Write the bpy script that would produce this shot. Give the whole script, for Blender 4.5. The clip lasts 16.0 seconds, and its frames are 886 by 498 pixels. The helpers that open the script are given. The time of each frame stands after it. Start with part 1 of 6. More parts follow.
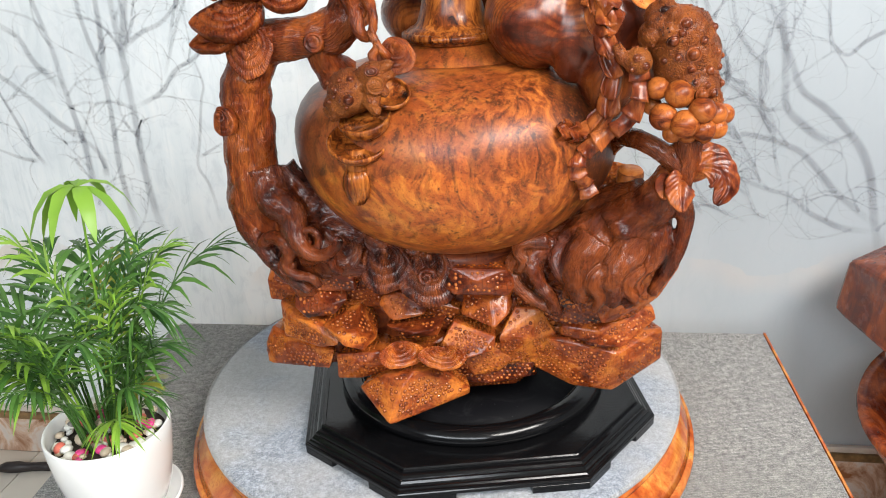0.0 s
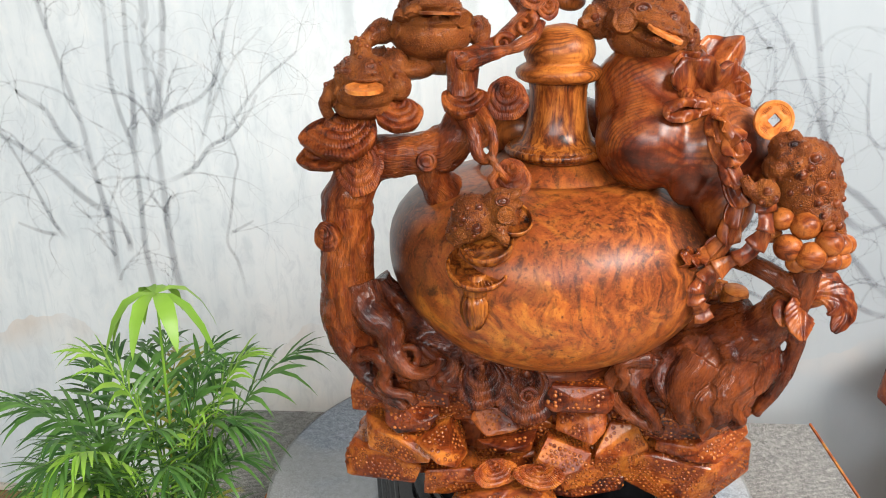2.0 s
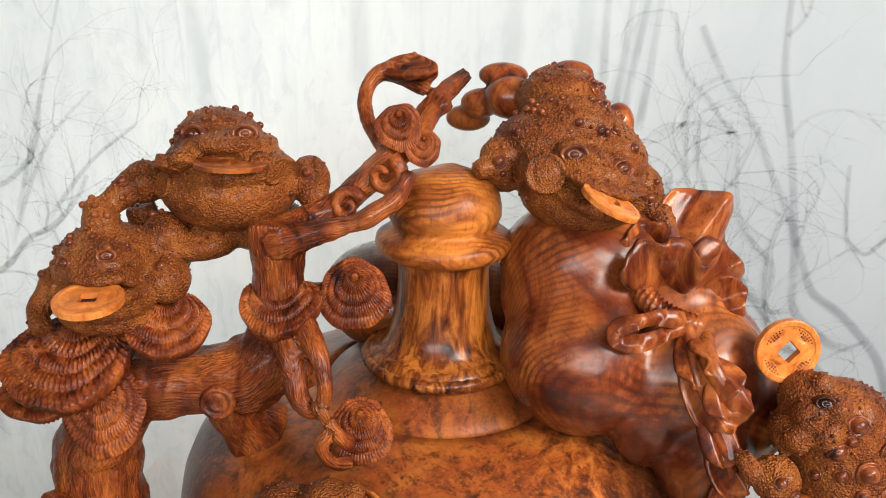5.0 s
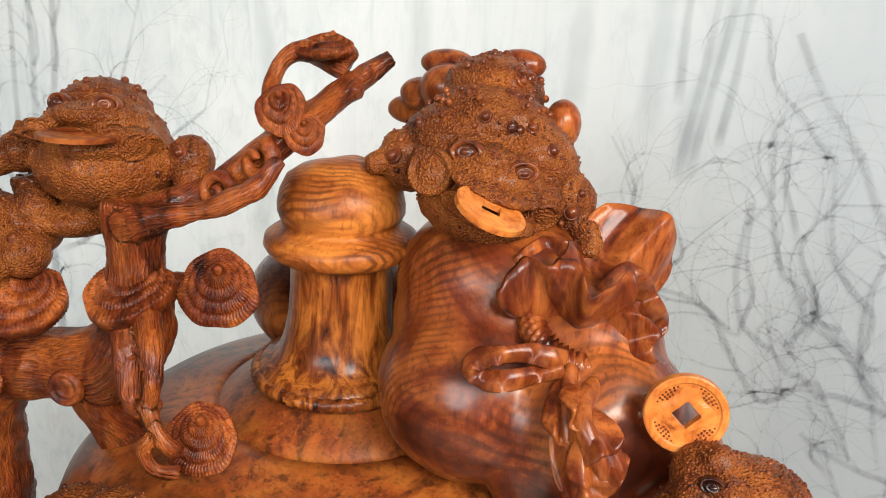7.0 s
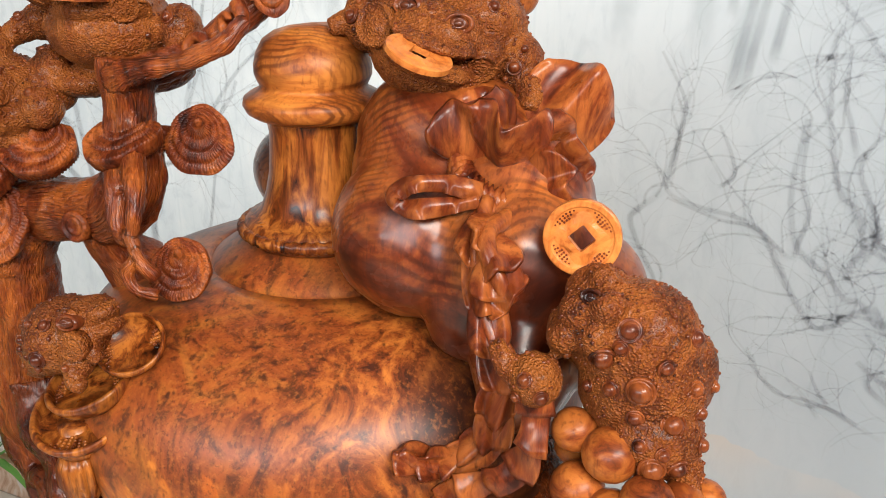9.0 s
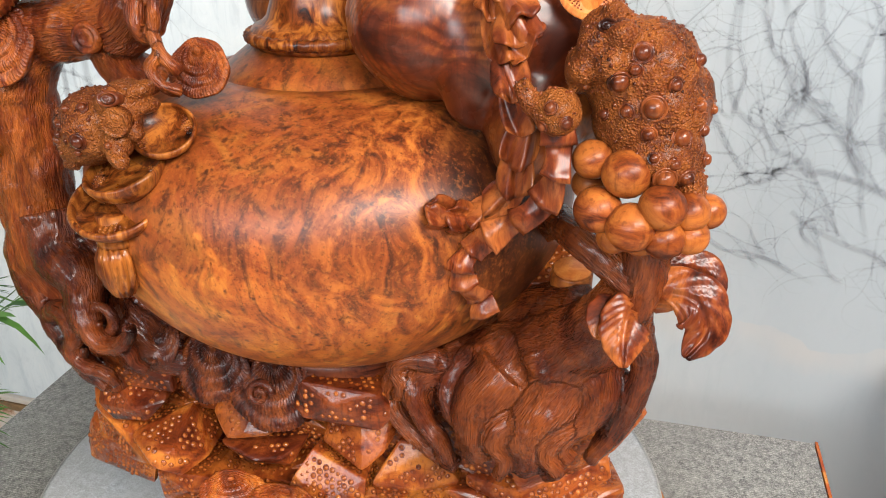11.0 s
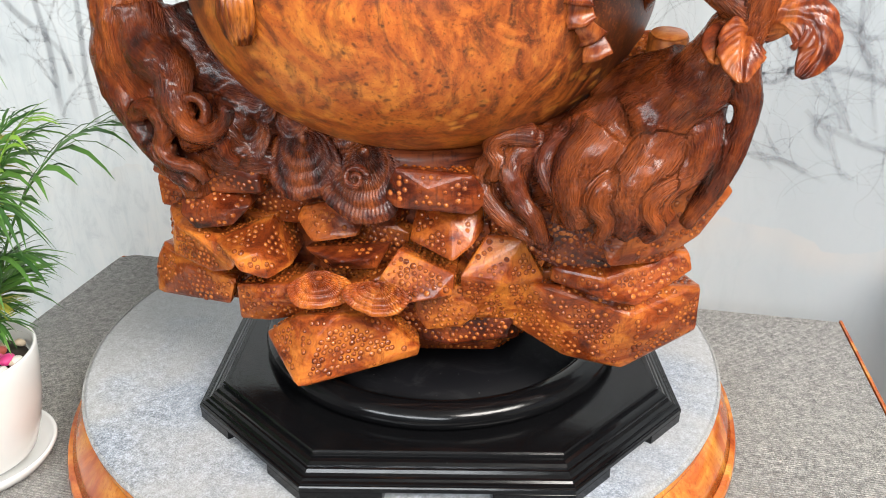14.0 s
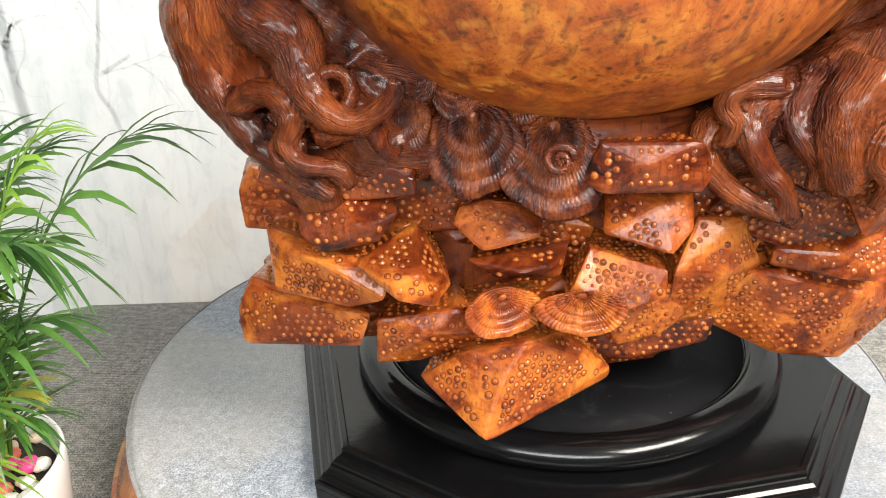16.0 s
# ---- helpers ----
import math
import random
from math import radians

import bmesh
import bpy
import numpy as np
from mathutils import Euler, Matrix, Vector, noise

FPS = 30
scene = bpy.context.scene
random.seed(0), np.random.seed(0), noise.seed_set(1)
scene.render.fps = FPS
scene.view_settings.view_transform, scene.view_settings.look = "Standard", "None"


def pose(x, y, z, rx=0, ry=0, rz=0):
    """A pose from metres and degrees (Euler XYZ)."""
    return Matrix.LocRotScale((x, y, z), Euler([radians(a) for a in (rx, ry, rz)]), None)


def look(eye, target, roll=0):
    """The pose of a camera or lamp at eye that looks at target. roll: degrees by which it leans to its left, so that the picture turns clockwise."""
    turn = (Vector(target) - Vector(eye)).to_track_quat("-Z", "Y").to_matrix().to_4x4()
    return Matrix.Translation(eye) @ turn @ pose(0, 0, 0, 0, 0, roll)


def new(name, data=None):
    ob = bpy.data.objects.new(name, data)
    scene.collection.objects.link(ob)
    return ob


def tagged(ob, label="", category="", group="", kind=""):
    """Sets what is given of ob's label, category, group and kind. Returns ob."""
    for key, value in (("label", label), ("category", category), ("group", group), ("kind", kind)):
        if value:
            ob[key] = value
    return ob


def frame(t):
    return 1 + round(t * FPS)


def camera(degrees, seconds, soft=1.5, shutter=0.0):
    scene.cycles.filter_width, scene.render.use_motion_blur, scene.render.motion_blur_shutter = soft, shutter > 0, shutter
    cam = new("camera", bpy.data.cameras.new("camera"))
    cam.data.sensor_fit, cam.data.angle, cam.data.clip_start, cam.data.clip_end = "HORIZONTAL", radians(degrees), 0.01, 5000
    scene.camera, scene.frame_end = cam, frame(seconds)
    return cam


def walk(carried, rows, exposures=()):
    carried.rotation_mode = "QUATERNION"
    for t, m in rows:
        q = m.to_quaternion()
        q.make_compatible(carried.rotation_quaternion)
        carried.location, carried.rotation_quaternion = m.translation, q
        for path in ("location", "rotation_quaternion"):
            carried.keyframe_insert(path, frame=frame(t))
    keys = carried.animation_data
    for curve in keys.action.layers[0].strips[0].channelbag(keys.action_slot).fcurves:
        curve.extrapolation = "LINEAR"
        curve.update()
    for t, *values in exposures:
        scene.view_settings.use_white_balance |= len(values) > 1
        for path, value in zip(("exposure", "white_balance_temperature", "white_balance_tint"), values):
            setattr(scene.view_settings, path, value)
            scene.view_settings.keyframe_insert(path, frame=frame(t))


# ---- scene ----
cam = camera(58.3, 16.0, 1.0)
PATH = [
    (0, (0.152, -0.005, 1.614), (-0.127, 1.815, 0.835), -2.4),
    (0.5, (0.053, -0.025, 1.641), (-0.108, 1.819, 0.884), -2.2),
    (1, (-0.017, -0.047, 1.667), (-0.131, 1.816, 0.948), -1.2),
    (1.5, (-0.052, -0.04, 1.682), (-0.233, 1.827, 0.988), -0.8),
    (2, (-0.049, 0.032, 1.709), (-0.234, 1.902, 1.024), -0.7),
    (2.5, (-0.065, 0.14, 1.721), (-0.178, 2.018, 1.042), 0.7),
    (3, (-0.086, 0.229, 1.739), (-0.175, 2.097, 1.029), 2.1),
    (3.5, (-0.066, 0.324, 1.754), (-0.13, 2.196, 1.051), 2.3),
    (4, (-0.031, 0.396, 1.767), (-0.05, 2.28, 1.094), 1.4),
    (4.2, (-0.02, 0.421, 1.774), (-0.025, 2.308, 1.109), 1.0),
    (6.3, (0.114, 0.565, 1.78), (-0.122, 2.447, 1.146), 2.2),
    (6.5, (0.143, 0.576, 1.775), (-0.148, 2.453, 1.15), 2.5),
    (7, (0.211, 0.594, 1.755), (-0.219, 2.439, 1.116), 2.5),
    (7.5, (0.283, 0.596, 1.745), (-0.306, 2.383, 1.066), 2.0),
    (8, (0.34, 0.588, 1.732), (-0.344, 2.333, 1.034), 1.5),
    (8.2, (0.355, 0.583, 1.722), (-0.352, 2.319, 1.026), 1.0),
    (10.3, (0.337, 0.516, 1.654), (-0.27, 2.229, 0.82), 0.5),
    (10.5, (0.329, 0.5, 1.641), (-0.241, 2.224, 0.803), 0.2),
    (11, (0.32, 0.448, 1.589), (-0.184, 2.185, 0.736), -0.3),
    (11.5, (0.308, 0.399, 1.517), (-0.16, 2.13, 0.63), 0.2),
    (12, (0.295, 0.386, 1.477), (-0.163, 2.103, 0.561), 0.7),
    (12.5, (0.277, 0.388, 1.395), (-0.19, 2.106, 0.484), 1.6),
    (13, (0.269, 0.343, 1.372), (-0.205, 2.075, 0.491), 2.0),
    (13.5, (0.266, 0.301, 1.39), (-0.198, 2.053, 0.543), 1.4),
    (14, (0.224, 0.309, 1.389), (-0.193, 2.087, 0.574), 0.2),
    (14.5, (0.142, 0.351, 1.373), (-0.157, 2.161, 0.577), -0.9),
    (15, (0.064, 0.39, 1.368), (-0.121, 2.215, 0.572), -1.9),
    (15.5, (-0.029, 0.412, 1.341), (-0.154, 2.238, 0.535), -2.9),
    (16, (-0.1, 0.436, 1.315), (-0.163, 2.267, 0.513), -2.0),
]
walk(cam, [(t, look(eye, target, roll)) for t, eye, target, roll in PATH], [(0, 0.04, 6600, 10), (1.5, 0.0, 6700, 10), (3.5, -0.12, 6850, 10), (7, -0.24, 7000, 10), (10.5, -0.05, 6700, 10), (12.5, 0.16, 6800, 10), (14, 0.2, 6700, 10), (15, 0.36, 6650, 10), (16, 0.46, 7100, 10)])

from mathutils.bvhtree import BVHTree

# ---- world and light ----
world = bpy.data.worlds.new("world")
scene.world = world
world.use_nodes = True
sky = world.node_tree.nodes.new("ShaderNodeTexSky")
sky.sky_type, sky.sun_disc = "NISHITA", False
sky.sun_elevation, sky.sun_rotation = radians(40), radians(120)
world.node_tree.links.new(sky.outputs[0], world.node_tree.nodes["Background"].inputs[0])
world.node_tree.nodes["Background"].inputs[1].default_value = 0.05


def area_lamp(name, m, size, power, colour):
    lamp = bpy.data.lights.new(name, "AREA")
    lamp.shape, lamp.size, lamp.size_y, lamp.energy, lamp.color = "RECTANGLE", size[0], size[1], power, colour
    ob = new(name, lamp)
    ob.matrix_world = m
    return ob


# unseen ceiling panel over the east side, placed from the gourd's highlights
area_lamp("ceiling_panel_light", look((1.35, -0.1, 2.8), (0.1, 1.1, 1.2)), (1.5, 0.9), 150, (1.0, 0.97, 0.94))
# added fill lamp inside the room, for daylight of an assumed shop front
area_lamp("front_fill_light", look((-0.4, -2.2, 2.5), (-0.1, 1.2, 1.2)), (3.0, 0.7), 112, (0.86, 0.93, 1.0))

# ---- materials ----


class Nodes:
    """A small helper that builds one node material."""

    def __init__(self, name):
        self.mat = bpy.data.materials.new(name)
        self.mat.use_nodes = True
        self.tree = self.mat.node_tree
        self.bsdf = self.tree.nodes["Principled BSDF"]
        self.coord = self.add("ShaderNodeTexCoord").outputs["Object"]

    def add(self, kind, **values):
        node = self.tree.nodes.new(kind)
        for key, value in values.items():
            node.inputs[key.replace("_", " ")].default_value = value
        return node

    def link(self, a, b):
        self.tree.links.new(a, b)

    def mapped(self, scale, turn=(0, 0, 0)):
        node = self.add("ShaderNodeMapping")
        node.inputs["Scale"].default_value = scale
        node.inputs["Rotation"].default_value = turn
        self.link(self.coord, node.inputs["Vector"])
        return node.outputs[0]

    def noise(self, scale, detail=4.0, rough=0.55, distort=0.0, vector=None):
        node = self.add("ShaderNodeTexNoise", Scale=scale, Detail=detail, Roughness=rough, Distortion=distort)
        self.link(vector or self.coord, node.inputs["Vector"])
        return node.outputs["Fac"]

    def warped(self, vector, scale, amount):
        """The vector bent by slow noise, so that lines on it flow."""
        node = self.add("ShaderNodeTexNoise", Scale=scale, Detail=2.0)
        self.link(self.coord, node.inputs["Vector"])
        shift = self.add("ShaderNodeVectorMath")
        shift.operation = "MULTIPLY_ADD"
        self.link(node.outputs["Color"], shift.inputs[0])
        shift.inputs[1].default_value = (amount, amount, amount)
        self.link(vector, shift.inputs[2])
        return shift.outputs[0]

    def voronoi(self, scale, randomness=1.0, feature="F1", vector=None):
        node = self.add("ShaderNodeTexVoronoi", Scale=scale, Randomness=randomness)
        node.feature = feature
        self.link(vector or self.coord, node.inputs["Vector"])
        return node.outputs["Distance"]

    def wave(self, scale, distort, detail=2.0, vector=None, rings=False):
        node = self.add("ShaderNodeTexWave", Scale=scale, Distortion=distort, Detail=detail)
        node.wave_type, node.bands_direction = "RINGS" if rings else "BANDS", "Y"
        node.inputs["Detail Scale"].default_value = 1.5
        self.link(vector or self.coord, node.inputs["Vector"])
        return node.outputs["Fac"]

    def ramp(self, fac, *stops):
        node = self.add("ShaderNodeValToRGB")
        while len(node.color_ramp.elements) < len(stops):
            node.color_ramp.elements.new(0.5)
        for element, (at, colour) in zip(node.color_ramp.elements, stops):
            element.position = at
            element.color = (*colour, 1) if isinstance(colour, tuple) else (colour, colour, colour, 1)
        self.link(fac, node.inputs[0])
        return node.outputs[0]

    def mix(self, fac, a, b, how="MIX"):
        node = self.add("ShaderNodeMix")
        node.data_type, node.blend_type = "RGBA", how
        for value, socket in ((fac, node.inputs[0]), (a, node.inputs[6]), (b, node.inputs[7])):
            if hasattr(value, "links"):
                self.link(value, socket)
            else:
                socket.default_value = value if isinstance(value, (int, float)) else (*value, 1)
        return node.outputs[2]

    def math(self, how, a, b):
        node = self.add("ShaderNodeMath")
        node.operation = how
        for value, socket in ((a, node.inputs[0]), (b, node.inputs[1])):
            if hasattr(value, "links"):
                self.link(value, socket)
            else:
                socket.default_value = value
        return node.outputs[0]

    def bump(self, *layers):
        """Layers of (height, strength, metres), one upon another."""
        last = None
        for height, strength, metres in layers:
            node = self.add("ShaderNodeBump", Strength=strength, Distance=metres)
            self.link(height, node.inputs["Height"])
            if last:
                self.link(last, node.inputs["Normal"])
            last = node.outputs[0]
        self.link(last, self.bsdf.inputs["Normal"])

    def finish(self, colour, rough=0.5, metal=0.0, coat=0.0, coat_rough=0.1, sheen=0.0):
        for value, key in ((colour, "Base Color"), (rough, "Roughness"), (metal, "Metallic"), (coat, "Coat Weight"),
                           (coat_rough, "Coat Roughness"), (sheen, "Sheen Weight")):
            if hasattr(value, "links"):
                self.link(value, self.bsdf.inputs[key])
            else:
                self.bsdf.inputs[key].default_value = (*value, 1) if isinstance(value, tuple) else value
        return self.mat


def wood(name, deep, mid, pale, grain=(20, 20, 4), turn=(0, 0, 0), rough=0.34, coat=0.25, relief="plain", rings=0.0):
    """Oiled rosewood: soft long grain, blotches, and a relief: plain, dots (punched rock), skin (toad) or bark."""
    n = Nodes(name)
    along = n.mapped(grain, turn)
    grainy = n.noise(2.4, 7.0, 0.66, 0.9, along)
    blotch = n.noise(9.0, 5.0, 0.62, 1.0)
    base = n.ramp(grainy, (0.34, deep), (0.46, mid), (0.61, pale))
    colour = n.mix(n.ramp(blotch, (0.36, 0.75), (0.62, 0.0)), base, n.mix(0.6, base, deep))
    if rings:
        band = n.wave(1.0, 1.2, 2.0, n.warped(n.mapped((62, 62, 40), (0.5, 0.3, 0.2)), 5.0, 7.0), True)
        where = n.ramp(n.noise(11.0, 2.0), (0.4, 0.15), (0.62, 1.0))
        colour = n.mix(n.math("MULTIPLY", n.math("MULTIPLY", n.ramp(band, (0.1, 1.0), (0.6, 0.0)), where), rings), colour, deep)
    pores = n.noise(2.0, 2.0, 0.5, 0.0, n.mapped((160, 160, 26), turn))
    colour = n.mix(n.ramp(pores, (0.3, 0.45), (0.45, 0.0)), colour, deep)
    layers = [(pores, 0.12, 0.0005)]
    gloss = n.ramp(n.noise(40.0, 3.0), (0.3, rough * 0.8), (0.7, rough * 1.25))
    if relief == "dots":
        layers += [(n.noise(45.0, 4.0), 0.6, 0.005), (n.noise(160.0, 3.0), 0.5, 0.0015)]
    elif relief == "skin":
        grit = n.voronoi(640.0, 1.0, "SMOOTH_F1")
        knobs = n.ramp(grit, (0.1, 1.0), (0.55, 0.0))
        layers += [(n.noise(150.0, 3.0, 0.6), 0.4, 0.003), (knobs, 0.9, 0.0016)]
        # darker between the knobs: crevice shade mixed into the skin colour
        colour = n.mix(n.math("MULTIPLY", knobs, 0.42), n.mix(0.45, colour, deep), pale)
    elif relief == "bark":
        flow = n.add("ShaderNodeAttribute")
        flow.attribute_name = "flow"

        def strands(scale, bend):
            node = n.add("ShaderNodeMapping")
            node.inputs["Scale"].default_value = scale
            n.link(flow.outputs["Vector"], node.inputs["Vector"])
            return n.warped(node.outputs[0], 18.0, bend)

        groove = n.noise(1.0, 3.0, 0.55, 0.0, strands((9, 75, 75), 1.2))
        hair = n.noise(1.0, 2.0, 0.55, 0.0, strands((60, 620, 620), 7.0))
        layers += [(groove, 0.45, 0.005), (hair, 1.0, 0.0036)]
        # grain stain in the grooves, deepened in colour to stand for their shade
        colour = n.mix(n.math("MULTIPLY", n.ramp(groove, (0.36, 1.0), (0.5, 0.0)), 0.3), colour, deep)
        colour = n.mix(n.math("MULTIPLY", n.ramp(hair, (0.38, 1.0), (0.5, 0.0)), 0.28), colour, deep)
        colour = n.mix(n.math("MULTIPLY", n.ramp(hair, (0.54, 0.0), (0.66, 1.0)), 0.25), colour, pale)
    elif relief == "rings":
        layers += [(n.noise(200.0, 3.0, 0.6), 0.8, 0.0022)]
        colour = n.mix(n.ramp(n.noise(260.0, 3.0, 0.6), (0.38, 0.45), (0.5, 0.0)), colour, deep)
    n.bump(*layers)
    n.bsdf.inputs["Specular IOR Level"].default_value = 0.16
    return n.finish(colour, gloss, 0.0, coat, 0.32 if rings else 0.2)


def gourd_burl():
    """Polished burl: dark heartwood towards the shoulder, golden mottled burl on the belly, straight grain on the flank."""
    n = Nodes("burl_wood")
    split = n.add("ShaderNodeSeparateXYZ")
    n.link(n.warped(n.mapped((1, 1, 1)), 6.0, 0.16), split.inputs[0])
    x, z = split.outputs[0], split.outputs[2]
    swirl = n.noise(9.0, 7.0, 0.66, 2.4, n.warped(n.mapped((1, 1, 1)), 4.0, 0.35))
    streak = n.noise(1.0, 6.0, 0.62, 0.3, n.warped(n.mapped((75, 75, 7)), 9.0, 9.0))
    flame = n.noise(2.6, 6.0, 0.64, 1.4, n.mapped((7, 7, 3.2), (0.25, 0.5, 0.2)))
    colour = n.ramp(n.mix(0.4, swirl, flame), (0.33, (0.04, 0.008, 0.0025)), (0.42, (0.2, 0.037, 0.007)), (0.5, (0.38, 0.085, 0.012)), (0.62, (0.6, 0.2, 0.028)))
    colour = n.mix(n.ramp(streak, (0.36, 0.6), (0.5, 0.0)), colour, (0.05, 0.012, 0.005))
    tall = n.math("MULTIPLY", n.math("SUBTRACT", z, 1.3), 5.0)
    heart = n.ramp(n.math("ADD", tall, n.math("MULTIPLY", n.noise(7.0, 4.0, 0.6, 1.2), 1.0)), (0.98, 0.0), (1.35, 0.6))
    colour = n.mix(heart, colour, n.ramp(streak, (0.35, (0.04, 0.009, 0.0035)), (0.6, (0.22, 0.048, 0.012))))
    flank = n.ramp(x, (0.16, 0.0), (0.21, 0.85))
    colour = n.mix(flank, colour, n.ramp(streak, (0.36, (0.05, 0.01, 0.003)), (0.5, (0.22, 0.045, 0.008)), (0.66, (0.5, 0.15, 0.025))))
    # dark streaked wood past both flanks, with their shade put into its colour
    flank_shade = n.ramp(streak, (0.36, (0.018, 0.004, 0.002)), (0.66, (0.1, 0.022, 0.007)))
    colour = n.mix(n.ramp(n.math("ABSOLUTE", n.math("ADD", x, -0.075), 0.0), (0.15, 0.0), (0.19, 0.92)), colour, flank_shade)
    where = n.ramp(n.noise(5.5, 3.0, 0.5, 0.8), (0.46, 0.0), (0.58, 1.0))
    eyes = n.voronoi(95.0, 1.0, "F1", n.warped(n.mapped((1, 1, 1)), 40.0, 0.02))
    colour = n.mix(n.math("MULTIPLY", n.ramp(eyes, (0.12, 0.75), (0.3, 0.0)), where), colour, (0.035, 0.008, 0.004))
    fleck = n.voronoi(60.0, 1.0, "F1", n.warped(n.mapped((1, 1, 1)), 30.0, 0.035))
    belly = n.ramp(tall, (-0.4, 1.0), (0.25, 0.0))
    spread = n.math("MULTIPLY", n.ramp(n.noise(13.0, 4.0, 0.6), (0.42, 0.0), (0.58, 1.0)), belly)
    colour = n.mix(n.math("MULTIPLY", n.ramp(fleck, (0.15, 0.85), (0.42, 0.0)), spread), colour, (0.66, 0.27, 0.045))
    colour = n.mix(n.ramp(n.noise(240.0, 3.0, 0.65), (0.52, 0.0), (0.72, 0.45)), colour, (0.42, 0.13, 0.025))
    colour = n.mix(n.ramp(n.noise(330.0, 3.0, 0.65), (0.3, 0.5), (0.45, 0.0)), colour, (0.02, 0.005, 0.003))
    n.bump((n.noise(30.0, 3.0), 0.08, 0.002), (streak, 0.06, 0.0006))
    n.bsdf.inputs["Specular IOR Level"].default_value = 0.22
    return n.finish(colour, n.ramp(n.noise(18.0, 3.0), (0.3, 0.34), (0.7, 0.48)), 0.0, 0.36, 0.42)


RED_DEEP, RED_MID, RED_PALE = (0.014, 0.0022, 0.0012), (0.125, 0.019, 0.006), (0.33, 0.07, 0.017)
ORANGE_DEEP, ORANGE_MID, ORANGE_PALE = (0.05, 0.0075, 0.0025), (0.28, 0.052, 0.01), (0.6, 0.18, 0.028)
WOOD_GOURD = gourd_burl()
WOOD_NECK = wood("striped_wood", (0.012, 0.003, 0.0012), (0.19, 0.04, 0.007), (0.5, 0.155, 0.026), (34, 34, 3.5), (0, 0.05, 0), 0.34, 0.25)
WOOD_CAP = wood("golden_wood", (0.08, 0.017, 0.004), (0.33, 0.085, 0.015), (0.55, 0.18, 0.033), (9, 9, 22), (0.25, 0.15, 0), 0.4, 0.12, "plain", 0.9)
WOOD_BARK = wood("bark_carved_wood", (0.025, 0.004, 0.0015), (0.19, 0.033, 0.008), (0.42, 0.105, 0.02), (12, 12, 4), (0, 0, 0), 0.32, 0.15, "bark")
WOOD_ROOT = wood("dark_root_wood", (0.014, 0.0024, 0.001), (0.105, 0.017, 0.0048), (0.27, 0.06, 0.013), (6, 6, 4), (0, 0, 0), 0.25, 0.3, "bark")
# oil-dark copy of the fungus wood, with shade below the gourd in its colour
WOOD_FUNGUS_SHADED = wood("shaded_fungus_wood", (0.01, 0.0018, 0.001), (0.085, 0.0145, 0.0045), (0.26, 0.06, 0.014), (16, 16, 8), (0, 0, 0), 0.26, 0.25, "rings")
WOOD_FUNGUS = wood("fungus_carved_wood", (0.02, 0.003, 0.0013), (0.175, 0.031, 0.008), (0.38, 0.095, 0.02), (16, 16, 8), (0, 0, 0), 0.38, 0.1, "rings")
WOOD_SKIN = wood("toad_carved_wood", (0.04, 0.008, 0.003), (0.25, 0.056, 0.012), (0.47, 0.14, 0.027), (9, 9, 7), (0, 0, 0), 0.42, 0.08, "skin")
WOOD_WART = wood("wart_wood", (0.025, 0.005, 0.002), (0.12, 0.024, 0.007), (0.28, 0.07, 0.017), (20, 20, 9), (0, 0, 0), 0.28, 0.3)
WOOD_EYE = wood("dark_eye_wood", (0.02, 0.004, 0.002), (0.09, 0.02, 0.007), (0.2, 0.05, 0.015), (20, 20, 9), (0, 0, 0), 0.2, 0.5)
# reddish wood darkened in colour for the shadow that the gourd throws on it
WOOD_RING_SHADED = wood("shaded_ring_wood", (0.02, 0.003, 0.0012), (0.11, 0.02, 0.006), (0.22, 0.048, 0.012), (9, 9, 30), (0, 0, 0), 0.42, 0.1)
WOOD_SACK = wood("sack_carved_wood", (0.03, 0.005, 0.002), (0.15, 0.025, 0.006), (0.42, 0.115, 0.022), (5, 3, 5), (0.5, 0.3, 0.2), 0.26, 0.6, "plain", 0.6)
WOOD_BERRY = wood("berry_carved_wood", (0.05, 0.009, 0.003), (0.24, 0.05, 0.01), (0.46, 0.135, 0.026), (14, 14, 26), (0.2, 0.3, 0), 0.4, 0.15)
WOOD_CLOTH = wood("ribbon_carved_wood", (0.025, 0.004, 0.0018), (0.17, 0.03, 0.008), (0.42, 0.115, 0.026), (14, 14, 6), (0.4, 0.2, 0), 0.32, 0.3)
WOOD_ROCK = wood("dotted_red_wood", (0.03, 0.005, 0.0015), (0.2, 0.032, 0.006), (0.46, 0.115, 0.018), (7, 7, 12), (0.3, 0.1, 0), 0.29, 0.36, "dots")
WOOD_ROCK_PALE = wood("dotted_orange_wood", ORANGE_DEEP, ORANGE_MID, ORANGE_PALE, (7, 7, 12), (0.2, 0.3, 0), 0.29, 0.36, "dots")
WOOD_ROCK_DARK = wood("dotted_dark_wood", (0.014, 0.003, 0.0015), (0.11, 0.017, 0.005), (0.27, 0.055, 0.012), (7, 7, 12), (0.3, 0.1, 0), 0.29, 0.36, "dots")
# paler than the rocks: polished wear, with the beads' highlights in the colour
WOOD_BEAD_GLINT = wood("bead_glint_wood", (0.1, 0.018, 0.004), (0.28, 0.06, 0.011), (0.5, 0.15, 0.03), (20, 20, 20), (0, 0, 0), 0.22, 0.5)
# darker wood that paints the shade of punched grooves and dots
WOOD_PUNCH_SHADE = wood("punch_shade_wood", (0.04, 0.008, 0.003), (0.12, 0.022, 0.005), (0.24, 0.05, 0.011), (20, 20, 20), (0, 0, 0), 0.5, 0.1)
